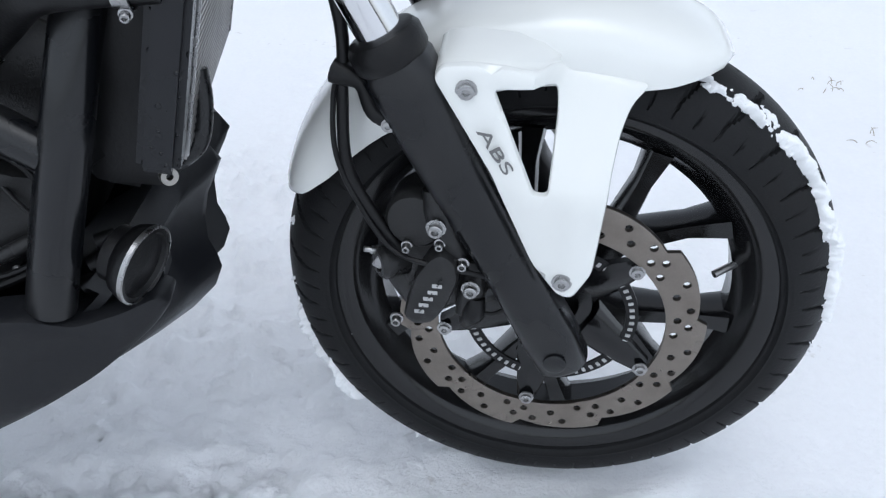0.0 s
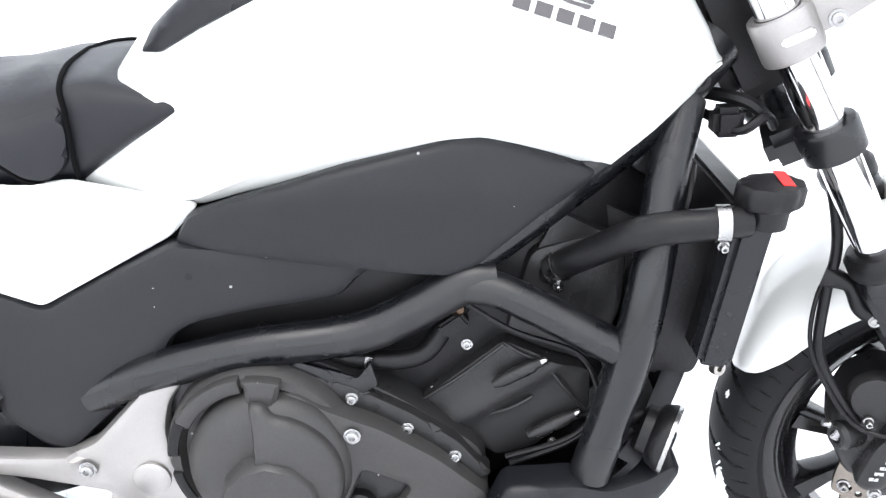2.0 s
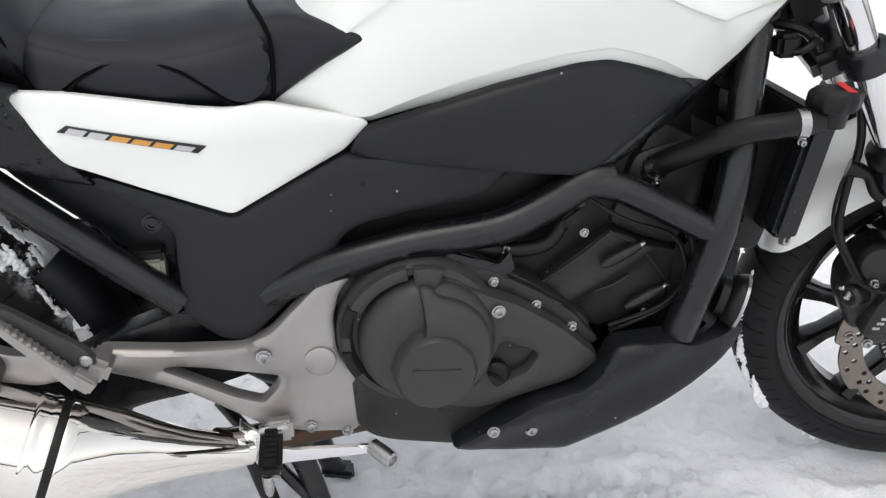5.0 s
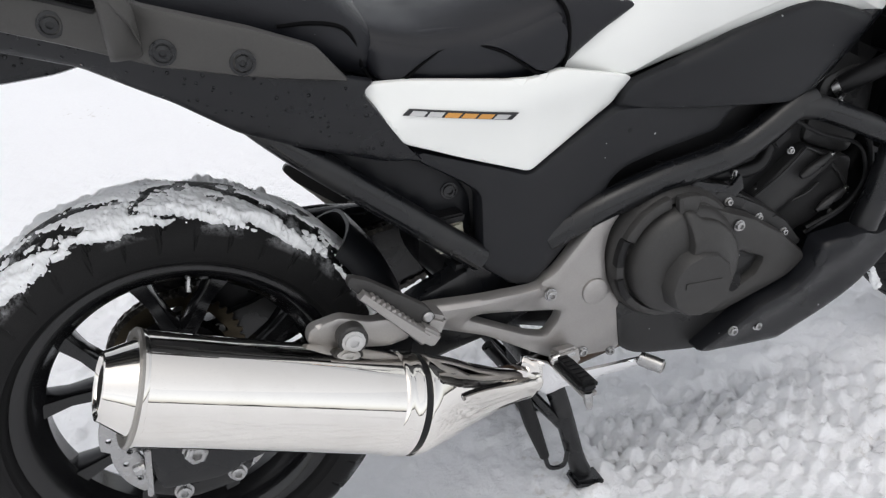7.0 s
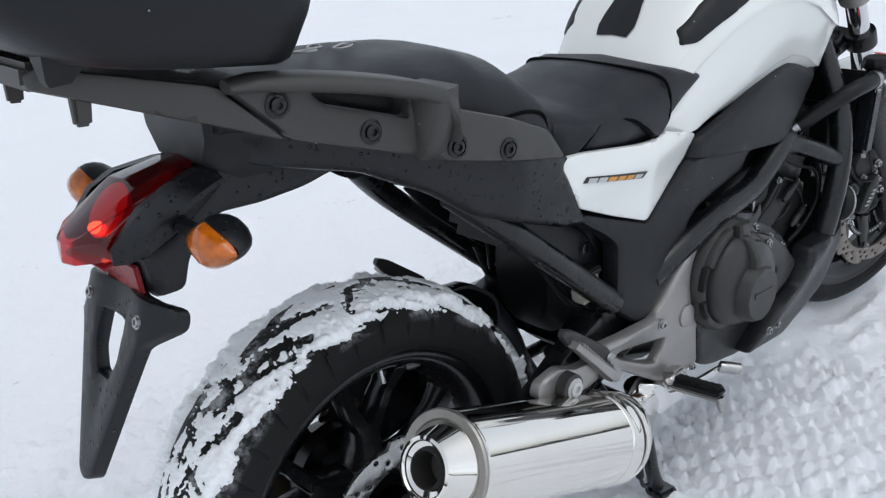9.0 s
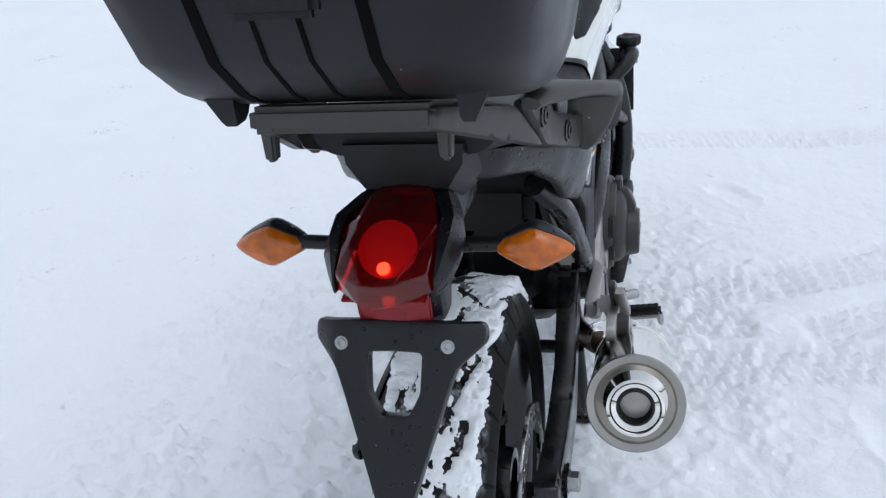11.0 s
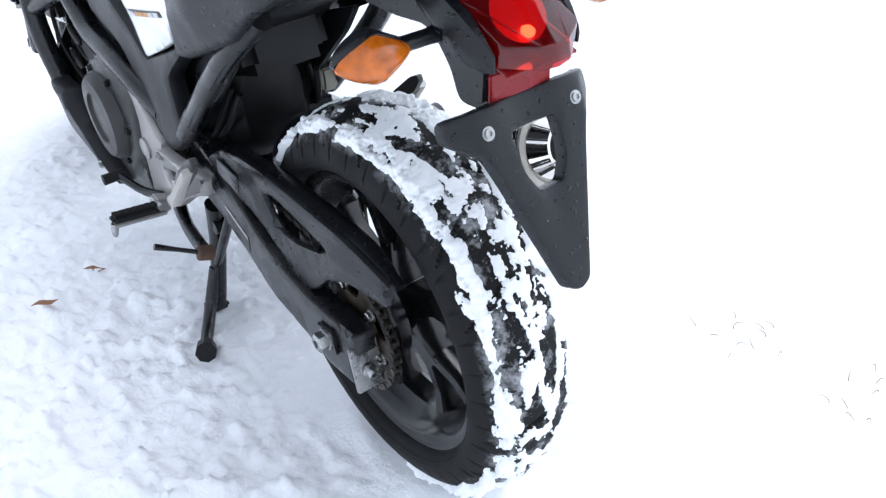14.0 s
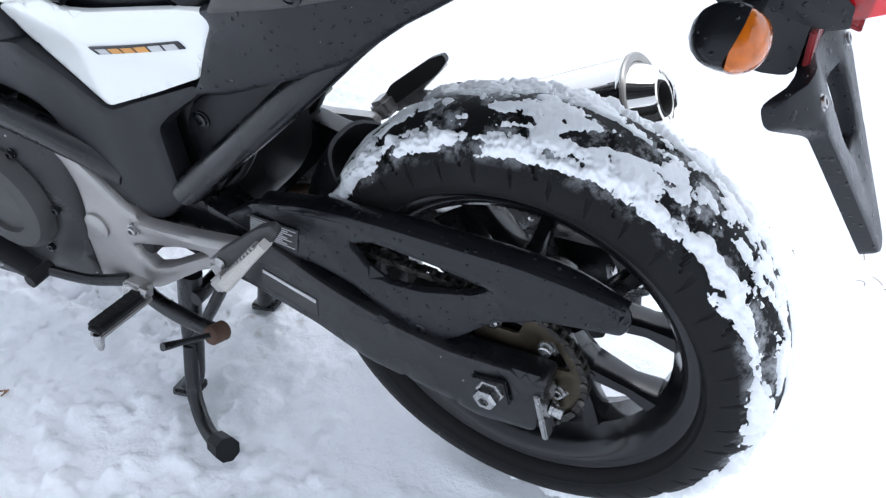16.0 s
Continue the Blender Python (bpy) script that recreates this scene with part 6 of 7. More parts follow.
for s, hg in zip((-1, 1), hangers):
    part("hanger_bolt", hexbolt((0.511, s * 0.165, 0.412), (0, s, 0), 0.0072, 0.007), STEEL, hg, "zinc hanger bolt")
    part("pivot_cap", lathe([(0.020, 0), (0.020, 0.004), (0.017, 0.006), (0.0004, 0.006)], 28, (0.579, s * 0.166, 0.400), (0, s, 0)), ALLOY, hg, "round alloy pivot cap")
    part("hanger_bolt", hexbolt((0.560, s * 0.163, 0.300), (0, s, 0), 0.0062, 0.006), STEEL, hg)
    part("hanger_bolt", hexbolt((0.606, s * 0.162, 0.287), (0, s, 0), 0.0055, 0.006), STEEL, hg)
    # rider's footrest, hinged on a fork-shaped bracket
    part("peg_bracket", box((0.034, 0.030, 0.026), (0.522, s * 0.184, 0.317), Matrix.Rotation(s * 0.35, 3, "X"), 0.004), ALLOY, hg)
    part("peg_hinge", lathe([(0.007, -0.018), (0.008, -0.016), (0.008, 0.016), (0.007, 0.018)], 14, (0.515, s * 0.190, 0.322), (1, 0, 0.1)), STEEL, hg)
    peg = part("footrest", box((0.028, 0.092, 0.017), (0.512, s * 0.233, 0.3215), Matrix.Rotation(s * 0.12, 3, "X"), 0.006), RUBBER, bike, "black rubber rider footrest")
    for k in range(7):
        part("tread_rib", box((0.016, 0.0100, 0.0022), (0.512, s * (0.198 + 0.0118 * k), 0.3265 + 0.0014 * k), Matrix.Rotation(s * 0.12, 3, "X"), 0.001), RUBBER, peg)
    part("peg_core", box((0.021, 0.098, 0.008), (0.512, s * 0.230, 0.3095), Matrix.Rotation(s * 0.12, 3, "X"), 0.002), ALLOY, peg)
    part("bank_sensor", lathe([(0.0060, 0), (0.0068, 0.012), (0.005, 0.022), (0.003, 0.026)], 12, (0.509, s * 0.276, 0.319), (0, s * 0.15, -1)), STEEL, peg, "steel feeler tip")
    # pillion footrest folded up: a dark blade with a pale toothed edge
    pil = part("pillion_footrest", panel([(0.220, 0.530), (0.226, 0.540), (0.248, 0.529), (0.318, 0.472), (0.330, 0.452), (0.314, 0.440), (0.300, 0.452), (0.236, 0.508)], flat(0.2085), 0.008, 0.003, 0.012, 0.005, side=s), COVER, bike, "folded dark pillion footrest with a pale toothed edge")
    way = Vector((0.073, 0, -0.081)).normalized()
    p0 = Vector((0.235, s * 0.213, 0.516))
    part("footrest_pad", beam([p0, p0 + way * 0.055 + Vector((0, s * 0.003, 0)), p0 + way * 0.108 + Vector((0, s * 0.006, 0))], [0.0058, 0.0068, 0.0095], [0.008, 0.009, 0.010]), PALE_PAD if s > 0 else ALLOY, pil, "worn pale edge")
    for k in range(9):
        q = p0 + way * (0.012 + 0.0088 * k) + Vector((0.0052, s * 0.004, 0.0048))
        part("tooth", box((0.005, 0.012, 0.005), q, Matrix.Rotation(0.1, 3, "Y"), 0.0008), ALLOY, pil)
    part("footrest_foot", box((0.030, 0.022, 0.020), (0.312, s * 0.216, 0.437), Matrix.Rotation(radians(42), 3, "Y"), 0.003), ALLOY, pil)
    part("pivot_pin", lathe([(0.0075, 0), (0.0075, 0.003), (0.005, 0.005), (0.0004, 0.005)], 16, (0.318, s * 0.208, 0.457), (0, s, 0)), STEEL, pil)
    part("peg_lug", box((0.030, 0.040, 0.030), (0.326, s * 0.190, 0.440), Matrix.Rotation(0.5, 3, "Y"), 0.006), ALLOY, hg)
# brake pedal (right), gear lever (left)
pedal_out = lambda x, z: 0.150 + 1.4 * np.clip(x - 0.472, 0, 0.02) + 0.17 * np.clip(x - 0.492, 0, 1)
pd = part("brake_pedal", panel([(0.470, 0.312), (0.466, 0.268), (0.490, 0.252), (0.528, 0.262), (0.640, 0.277), (0.642, 0.289), (0.536, 0.283), (0.512, 0.286), (0.498, 0.310)], pedal_out, 0.004, 0.002, 0.010, 0.006), CHROME_TUBE, bike, "bright plated brake pedal")
part("pedal_pad", lathe([(0.006, -0.019), (0.0105, -0.017), (0.011, 0.0), (0.0105, 0.017), (0.007, 0.019), (0.007, 0.016), (0.0004, 0.016)], 16, (0.646, -0.213, 0.284), (0.62, -0.75, -0.15)), STEEL, pd, "ribbed steel pedal pad")
lever = part("gear_lever", tube([(0.56, 0.165, 0.305), (0.62, 0.185, 0.30), (0.68, 0.205, 0.315)], [0.010, 0.008, 0.008], 10, 5), FRAME, bike, "black gear lever")
part("lever_rubber", tube([(0.68, 0.195, 0.315), (0.68, 0.235, 0.315)], 0.0105, 12, 2), RUBBER, lever)

# silencer
M0, M1 = Vector((-0.064, -0.251, 0.502)), Vector((0.283, -0.236, 0.349))
MW = (M1 - M0).normalized()
can = part("silencer", lathe([(0.060, 0.024), (0.0655, 0.024), (0.0655, 0.028), (0.0655, 0.333), (0.0672, 0.335), (0.0676, 0.339), (0.0668, 0.343), (0.0668, 0.350), (0.0678, 0.354), (0.0674, 0.359), (0.064, 0.361), (0.0615, 0.380), (0.058, 0.381)], 64, M0, MW), CHROME, bike, "mirror-polished round steel silencer")
part("end_cone", lathe([(0.0640, 0.030), (0.0662, 0.029), (0.0674, 0.025), (0.0668, 0.021), (0.0640, 0.019), (0.0575, 0.020), (0.0560, 0.023), (0.0400, -0.009), (0.0385, -0.013), (0.0345, -0.014), (0.0325, -0.012), (0.0320, -0.009), (0.0252, -0.007), (0.0252, 0.060)], 64, M0, MW), CHROME, can, "polished end cone")
part("end_ring", lathe([(0.0652, 0.0280), (0.0672, 0.0235), (0.0678, 0.0200), (0.0660, 0.0175), (0.0560, 0.0190), (0.0545, 0.0220)], 64, M0, MW), BRUSHED, can, "brushed steel ring of the end cone")
part("tail_pipe", lathe([(0.0250, 0.056), (0.0250, -0.007), (0.0235, -0.011), (0.0220, -0.011), (0.0208, -0.008), (0.0205, 0.052), (0.0004, 0.054)], 40, M0, MW), SOOT, can, "sooty outlet pipe")
part("dark_gap", lathe([(0.0630, 0.356), (0.0645, 0.360), (0.0645, 0.370), (0.0630, 0.374)], 48, M0, MW, closed=True), DARK, can, "dark gap before the front cone")
cone = lathe([(0.0630, 0.368), (0.0665, 0.369), (0.0670, 0.371), (0.0650, 0.384), (0.056, 0.425), (0.044, 0.465), (0.0325, 0.510), (0.026, 0.550), (0.0225, 0.582), (0.0215, 0.588)], 48, M0, MW)
for v in cone.verts:
    t = max(0, (v.co - M0).dot(MW) - 0.38) / 0.13
    v.co += Vector((0, 0.040 * t, 0.004 * t))
part("front_cone", cone, CHROME, can, "polished front cone with a bolt")
part("cone_bolt", hexbolt((0.394, -0.205, 0.318), (0.05, -1, 0.15), 0.0085, 0.006), STEEL, can)
part("exhaust_pipe", tube([(0.440, -0.168, 0.288), (0.47, -0.150, 0.274), (0.56, -0.105, 0.256), (0.68, -0.08, 0.254), (0.80, -0.06, 0.262)], [0.024, 0.023, 0.021, 0.021, 0.022], 18, 6), TITAN, bike, "brown heat-stained exhaust pipe")
shield = lathe([(0.0225, 0), (0.0255, 0.002), (0.0255, 0.030), (0.0225, 0.032)], 28, (0.452, -0.163, 0.281), (0.80, 0.30, -0.22), closed=False)
part("pipe_sleeve", shield, CHROME, bike, "plated pipe sleeve")
lug = panel([(0.160, 0.464), (0.166, 0.484), (0.206, 0.490), (0.240, 0.474), (0.270, 0.470), (0.288, 0.452), (0.292, 0.434), (0.262, 0.430), (0.222, 0.440), (0.186, 0.448)], flat(0.212), 0.012, 0.004, 0.010, 0.008)
part("silencer_stay", lug, ALLOY, can, "cast alloy silencer stay")
part("stay_bush", lathe([(0.0195, 0), (0.0195, 0.018), (0.0175, 0.0205), (0.0004, 0.0205)], 28, (0.2145, -0.210, 0.463), (0, -1, 0)), COVER, can)
part("stay_bolt", hexbolt((0.2145, -0.2302, 0.463), (0, -1, 0), 0.0112, 0.006), SILVER_INK, can, "large zinc stay bolt")
part("stay_tab", box((0.075, 0.028, 0.004), (0.240, -0.234, 0.427), Matrix.Rotation(radians(19), 3, "Y"), 0.0015), CHROME, can)

# ---- swing arm, chain, guard ----
for s in (-1, 1):
    arm = panel([(-0.070, 0.352), (-0.055, 0.253), (0.024, 0.246), (0.074, 0.262), (0.173, 0.279), (0.254, 0.312), (0.360, 0.338), (0.420, 0.345), (0.500, 0.365), (0.500, 0.450), (0.430, 0.470), (0.330, 0.440), (0.243, 0.400), (0.130, 0.361), (0.060, 0.349)], lambda x, z: 0.142 - np.clip(x - 0.20, 0, 1) * 0.06, 0.030, 0.006, 0.016, 0.010, side=s)
    sw = part("swing_arm", arm, FRAME, bike, "satin black box-section swing arm")
    plate = box((0.008, 0.046, 0.076), (-0.064, s * 0.124, 0.290), Matrix.Rotation(0.16, 3, "Y"), 0.002)
    part("chain_adjuster", plate, STEEL, sw, "bright adjuster end plate")
    part("adjuster_nut", hexbolt((-0.068, s * 0.124, 0.286), (-1, 0, -0.1), 0.008, 0.016), STEEL, sw)
    part("axle_block", box((0.046, 0.006, 0.040), (0.0, s * 0.1455, 0.312), Matrix.Rotation(0.16, 3, "Y"), 0.002), FRAME, sw)
    part("axle_nut", lathe([(0.018, 0), (0.018, 0.003), (0.0155, 0.004), (0.0155, 0.016), (0.012, 0.019), (0.007, 0.019), (0.007, 0.012), (0.0004, 0.012)], 6, (0.0, s * 0.148, 0.312), (0, s, 0)), STEEL, sw, "large zinc axle nut")
part("swing_arm_bridge", box((0.06, 0.26, 0.09), (0.415, 0, 0.43), Matrix.Rotation(0.2, 3, "Y"), 0.012), FRAME, bike, "black swing arm bridge")
GUARD = [(0.385, 0.446), (0.332, 0.480), (0.261, 0.496), (0.196, 0.502), (0.120, 0.501), (0.049, 0.499), (-0.019, 0.498), (-0.083, 0.491), (-0.146, 0.479), (-0.156, 0.466), (-0.150, 0.446), (-0.123, 0.442), (-0.058, 0.432), (0.004, 0.405), (0.045, 0.366), (0.075, 0.346), (0.102, 0.340), (0.144, 0.362), (0.196, 0.398), (0.244, 0.412), (0.313, 0.414), (0.375, 0.428)]
GSLOT = [(0.193, 0.458), (0.165, 0.468), (0.139, 0.468), (0.080, 0.462), (0.010, 0.450), (0.031, 0.436), (0.099, 0.416), (0.146, 0.413), (0.175, 0.431)]
guard = part("chain_guard", panel(GUARD, lambda x, z: 0.124 + 0.006 * np.clip((edge_distance(x, z, [GSLOT]) - 0.010) / 0.012, 0, 1) * (z < 0.470), 0.004, 0.007, 0.012, 0.010, [GSLOT], 1), PLASTIC_WET, bike, "black plastic chain guard with an oval window")
top_edge = tube([(0.320, 0.108, 0.478), (0.255, 0.106, 0.486), (0.189, 0.104, 0.490), (0.069, 0.102, 0.489), (-0.064, 0.100, 0.483), (-0.146, 0.104, 0.466)], [0.016, 0.019, 0.020, 0.020, 0.018, 0.010], 12, 5, 0.5)
part("guard_top", top_edge, PLASTIC_WET, guard)
part("guard_screw", hexbolt((0.100, 0.1275, 0.362), (0, 1, 0), 0.006, 0.004), FRAME, guard)
label = part("warning_label", panel([(0.331, 0.469), (0.259, 0.464), (0.267, 0.428), (0.339, 0.436)], flat(0.1315), 0.001, 0.0003, 0.03, 0.001, side=1), BLACK_INK, guard, "black warning label with rows of fine print")
for k in range(9):
    t = 0.06 + 0.88 * k / 8
    a, b = Vector((0.329, 0.467)).lerp(Vector((0.3365, 0.438)), t), Vector((0.262, 0.4625)).lerp(Vector((0.2695, 0.4305)), t)
    b = a.lerp(b, 1.0 if k in (0, 8) else 0.72 + 0.1 * (k % 3))
    w = 0.0009 if k in (0, 8) else 0.0014
    part("print_line", panel([(a.x, a.y), (b.x, b.y), (b.x, b.y - w), (a.x, a.y - w)], flat(0.1321), 0.0005, 0.0001, 0.05, 0.0, side=1), SILVER_INK, label)
arm_face = lambda x, z: 0.1432 - np.clip(x - 0.20, 0, 1) * 0.06
arm_label = part("arm_label", panel([(0.330, 0.381), (0.244, 0.361), (0.249, 0.331), (0.333, 0.353)], arm_face, 0.001, 0.0003, 0.03, 0.001, side=1), COVER, guard, "worn grey label on the swing arm")
part("label_edge", panel([(0.328, 0.381), (0.246, 0.3615), (0.2468, 0.3555), (0.3284, 0.376)], lambda x, z: arm_face(x, z) + 0.0006, 0.001, 0.0002, 0.03, 0.0005, side=1), SILVER_INK, arm_label)
# chain: top and bottom runs of links round both sprockets
links = []
F0 = Vector((0.535, 0.096, 0.425))
r0, r1 = 0.036, 0.101
run = [(F0 + Vector((0, 0, r0))).lerp(REAR + Vector((0, 0.096, r1)), t) for t in np.linspace(0, 1, 40)]
run += [REAR + Vector((r1 * math.cos(a), 0.096, r1 * math.sin(a))) for a in np.linspace(math.pi / 2, 3 * math.pi / 2, 22)[1:]]
run += [(REAR + Vector((0, 0.096, -r1))).lerp(F0 + Vector((0, 0, -r0)), t) for t in np.linspace(0, 1, 40)[1:]]
plate_bm = box((0.0155, 0.0016, 0.0088), bevel=0.0)
pin_bm = lathe([(0.0048, -0.0075), (0.0048, 0.0075)], 8, (0, 0, 0), (0, 1, 0))
chain_bm = bmesh.new()
for p, q in zip(run, run[1:]):
    a = math.atan2(q.z - p.z, q.x - p.x)
    turn = Matrix.Rotation(-a, 4, "Y")
    odd = len(links) % 2
    links.append(p)
    for off in ((-0.0062, 0.0062) if odd else (-0.0043, 0.0043)):
        c = plate_bm.copy()
        c.transform(Matrix.Translation((p + q) / 2 + Vector((0, off, 0))) @ turn)
        join(chain_bm, c)
    c = pin_bm.copy()
    c.transform(Matrix.Translation(p))
    join(chain_bm, c)
plate_bm.free(), pin_bm.free()
tagged(part("drive_chain", chain_bm, CHAIN, bike, "oily steel drive chain"), kind="stuff")
# shock, inner mudguard and dark things behind the side panels
inner = []
for k in range(13):
    a = radians(6 + 32 * k / 12)
    ring = []
    for lay in (0.345, 0.339):
        vs = np.linspace(-1, 1, 11)
        for v in vs if lay > 0.34 else vs[::-1]:
            rr = lay - 0.040 * abs(v) ** 3
            ring.append(REAR + Vector((rr * math.cos(a), 0.066 * v, rr * math.sin(a))))
    inner.append(ring)
part("inner_mudguard", skin(inner), PLASTIC, bike, "black inner mudguard over the rear tyre")
part("shock_absorber", lathe([(0.018, 0), (0.018, 0.03), (0.030, 0.032), (0.030, 0.038), (0.024, 0.04), (0.024, 0.16), (0.030, 0.162), (0.030, 0.19), (0.016, 0.2), (0.016, 0.23)], 24, (0.40, 0, 0.42), (0.12, 0, 1)), DARK, bike, "black rear shock absorber")
for k in range(7):
    part("spring_coil", lathe([(0.030, -0.005), (0.037, 0), (0.030, 0.005)], 24, (0.407 + 0.0026 * k, 0, 0.472 + 0.019 * k), (0.12, 0.1, 1), closed=True), FRAME, bike)
part("battery_box", box((0.16, 0.15, 0.16), (0.36, 0, 0.66), Matrix.Rotation(0.3, 3, "Y"), 0.02), DARK, bike, "black box under the seat")
part("brake_reservoir", box((0.040, 0.030, 0.045), (0.385, -0.112, 0.515), None, 0.005), material("pale_reservoir", (0.45, 0.44, 0.36), 0.4, trans=0.2), bike, "cloudy white brake fluid reservoir")
part("reservoir_lid", box((0.044, 0.034, 0.012), (0.385, -0.112, 0.543), None, 0.003), DARK, bike)
for s in (-1, 1):
    part("inner_cover", panel([(0.215, 0.690), (0.330, 0.650), (0.405, 0.596), (0.424, 0.560), (0.424, 0.500), (0.36, 0.545), (0.26, 0.635)], flat(0.104), 0.01, 0.004, 0.02, 0.012, side=s), PLASTIC, bike, "black inner cover beside the seat rail")
    part("cover_screw", hexbolt((0.395, s * 0.105, 0.575), (0, s, 0), 0.009, 0.004), FRAME, bike)
    for k in range(4):
        part("cable", tube([(0.33 + 0.03 * k, s * 0.07, 0.56), (0.38 + 0.02 * k, s * (0.09 + 0.01 * (k % 2)), 0.48 - 0.01 * k), (0.47, s * 0.10, 0.44 + 0.012 * k), (0.54, s * 0.11, 0.46)], 0.0055, 8, 5), DARK, bike, "black cable")
# rear caliper on the right
rc = part("rear_caliper", panel([(-0.075, 0.232), (-0.02, 0.205), (0.055, 0.212), (0.075, 0.245), (0.02, 0.262), (-0.06, 0.262)], flat(0.118), 0.045, 0.008, 0.014, 0.012), ENGINE, bike, "black rear brake caliper")
for q in ((-0.03, -0.119, 0.226), (0.045, -0.119, 0.232)):
    part("caliper_bolt", hexbolt(q, (0, -1, 0), 0.010, 0.010), STEEL, rc, "zinc caliper bolt")

# ---- centre stand and side stand ----
stand = part("centre_stand", tube([(0.520, -0.098, 0.270), (0.550, -0.100, 0.17), (0.575, -0.102, 0.050), (0.585, -0.104, 0.010)], [0.019, 0.016, 0.0155, 0.018], 14, 5, 0.7), FRAME, bike, "black tubular centre stand, lowered into the snow")
part("stand_leg", tube([(0.525, 0.088, 0.270), (0.552, 0.088, 0.178), (0.562, 0.100, 0.090), (0.575, 0.106, 0.030), (0.588, 0.112, 0.004)], [0.021, 0.0195, 0.0185, 0.0175, 0.017], 14, 5, 0.8), FRAME, stand)
part("stand_cross_tube", tube([(0.520, -0.10, 0.225), (0.520, 0.10, 0.225)], 0.014, 12, 2), FRAME, stand)
for s in (-1, 1):
    part("stand_foot", box((0.055, 0.040, 0.016), (0.588, s * 0.112, 0.004), Matrix.Rotation(0.25, 3, "Y"), 0.005), FRAME, stand)
    part("stand_brace", tube([(0.44, s * 0.085, 0.30), (0.50, s * 0.095, 0.20), (0.560, s * 0.10, 0.11)], 0.0095, 10, 4), FRAME, stand)
part("tread_lever", tube([(0.560, 0.104, 0.110), (0.556, 0.122, 0.065), (0.548, 0.138, 0.032), (0.520, 0.162, 0.008), (0.485, 0.182, 0.006), (0.455, 0.194, 0.016)], 0.0125, 12, 6), FRAME, stand, "curved black tread lever")
part("tread_rubber", tube([(0.464, 0.191, 0.014), (0.430, 0.204, 0.028)], [0.019, 0.021], 8, 3), RUBBER, stand, "black rubber tread pad")
part("stand_spring", tube([(0.470, -0.118, 0.255), (0.492, -0.120, 0.16), (0.512, -0.120, 0.085)], [0.012, 0.0125, 0.008], 12, 5), DARK, stand, "black spring sleeve")
part("spring_hook", tube([(0.512, -0.120, 0.085), (0.520, -0.122, 0.060), (0.545, -0.12, 0.055), (0.555, -0.116, 0.078)], 0.004, 8, 5), FRAME, stand)
side = part("side_stand", tube([(0.615, 0.125, 0.262), (0.555, 0.140, 0.246), (0.490, 0.150, 0.242), (0.428, 0.156, 0.244)], [0.014, 0.0125, 0.0125, 0.012], 12, 6), FRAME, bike, "folded black side stand")
part("stand_boss", lathe([(0.012, -0.015), (0.0145, -0.012), (0.0145, 0.012), (0.012, 0.015)], 18, (0.425, 0.157, 0.244), (0.2, 1, 0.3)), RUST, side, "rusty round boss")
part("stand_tang", tube([(0.426, 0.162, 0.246), (0.434, 0.200, 0.266), (0.442, 0.238, 0.286)], [0.0045, 0.0042, 0.0062], 10, 4), FRAME, side, "thin black tang")

# ---- tail ----
TAIL = [(0.300, 0.760), (0.282, 0.750), (0.330, 0.672), (0.355, 0.640), (0.300, 0.650), (0.211, 0.690), (0.136, 0.722), (0.070, 0.772), (-0.016, 0.822), (-0.110, 0.850), (-0.165, 0.868), (-0.160, 0.905), (0.060, 0.840), (0.200, 0.795)]
tail_out = lambda x, z: np.interp(x, [-0.165, -0.10, 0.05, 0.20, 0.30], [0.062, 0.110, 0.158, 0.178, 0.168]) - 0.30 * np.clip(0.868 - 0.42 * (x + 0.05) - z, 0, 0.2)
both("tail_panel", lambda s: panel(TAIL, tail_out, 0.006, 0.008, 0.014, 0.010, side=s), PLASTIC_WET, bike, "black tail side panel beaded with water")
under = []
for x, zl, zh, w in ((0.34, 0.62, 0.74, 0.10), (0.26, 0.685, 0.78, 0.112), (0.16, 0.735, 0.83, 0.112), (0.06, 0.795, 0.88, 0.105), (-0.05, 0.832, 0.90, 0.095), (-0.13, 0.838, 0.905, 0.082), (-0.17, 0.862, 0.915, 0.07)):
    under.append([Vector((x, -w, zh)), Vector((x, -w * 0.98, zl + 0.03)), Vector((x, -w * 0.7, zl)), Vector((x, w * 0.7, zl)), Vector((x, w * 0.98, zl + 0.03)), Vector((x, w, zh))])
part("under_tail", skin(under), PLASTIC, bike, "black under-tail tray")
GRAB = [(-0.178, 0.962), (-0.105, 0.958), (0.000, 0.930), (0.046, 0.914), (0.054, 0.892), (0.160, 0.852), (0.231, 0.818), (0.264, 0.772), (0.180, 0.792), (0.065, 0.824), (0.030, 0.838), (-0.035, 0.862), (-0.116, 0.893)]
GRAB_SLOT = [(-0.090, 0.937), (-0.040, 0.924), (0.022, 0.905), (0.018, 0.886), (-0.030, 0.904), (-0.076, 0.921)]
grab_out = lambda x, z: np.interp(x, [-0.18, -0.128, -0.027, 0.03, 0.072, 0.15, 0.26], [0.148, 0.155, 0.169, 0.186, 0.194, 0.199, 0.192]) + 0.0 * z
grabs = both("grab_rail", lambda s: panel(GRAB, grab_out, 0.012, 0.006, 0.011, 0.008, [GRAB_SLOT], s), GREY, bike, "dark grey grab rail with a hand slot")
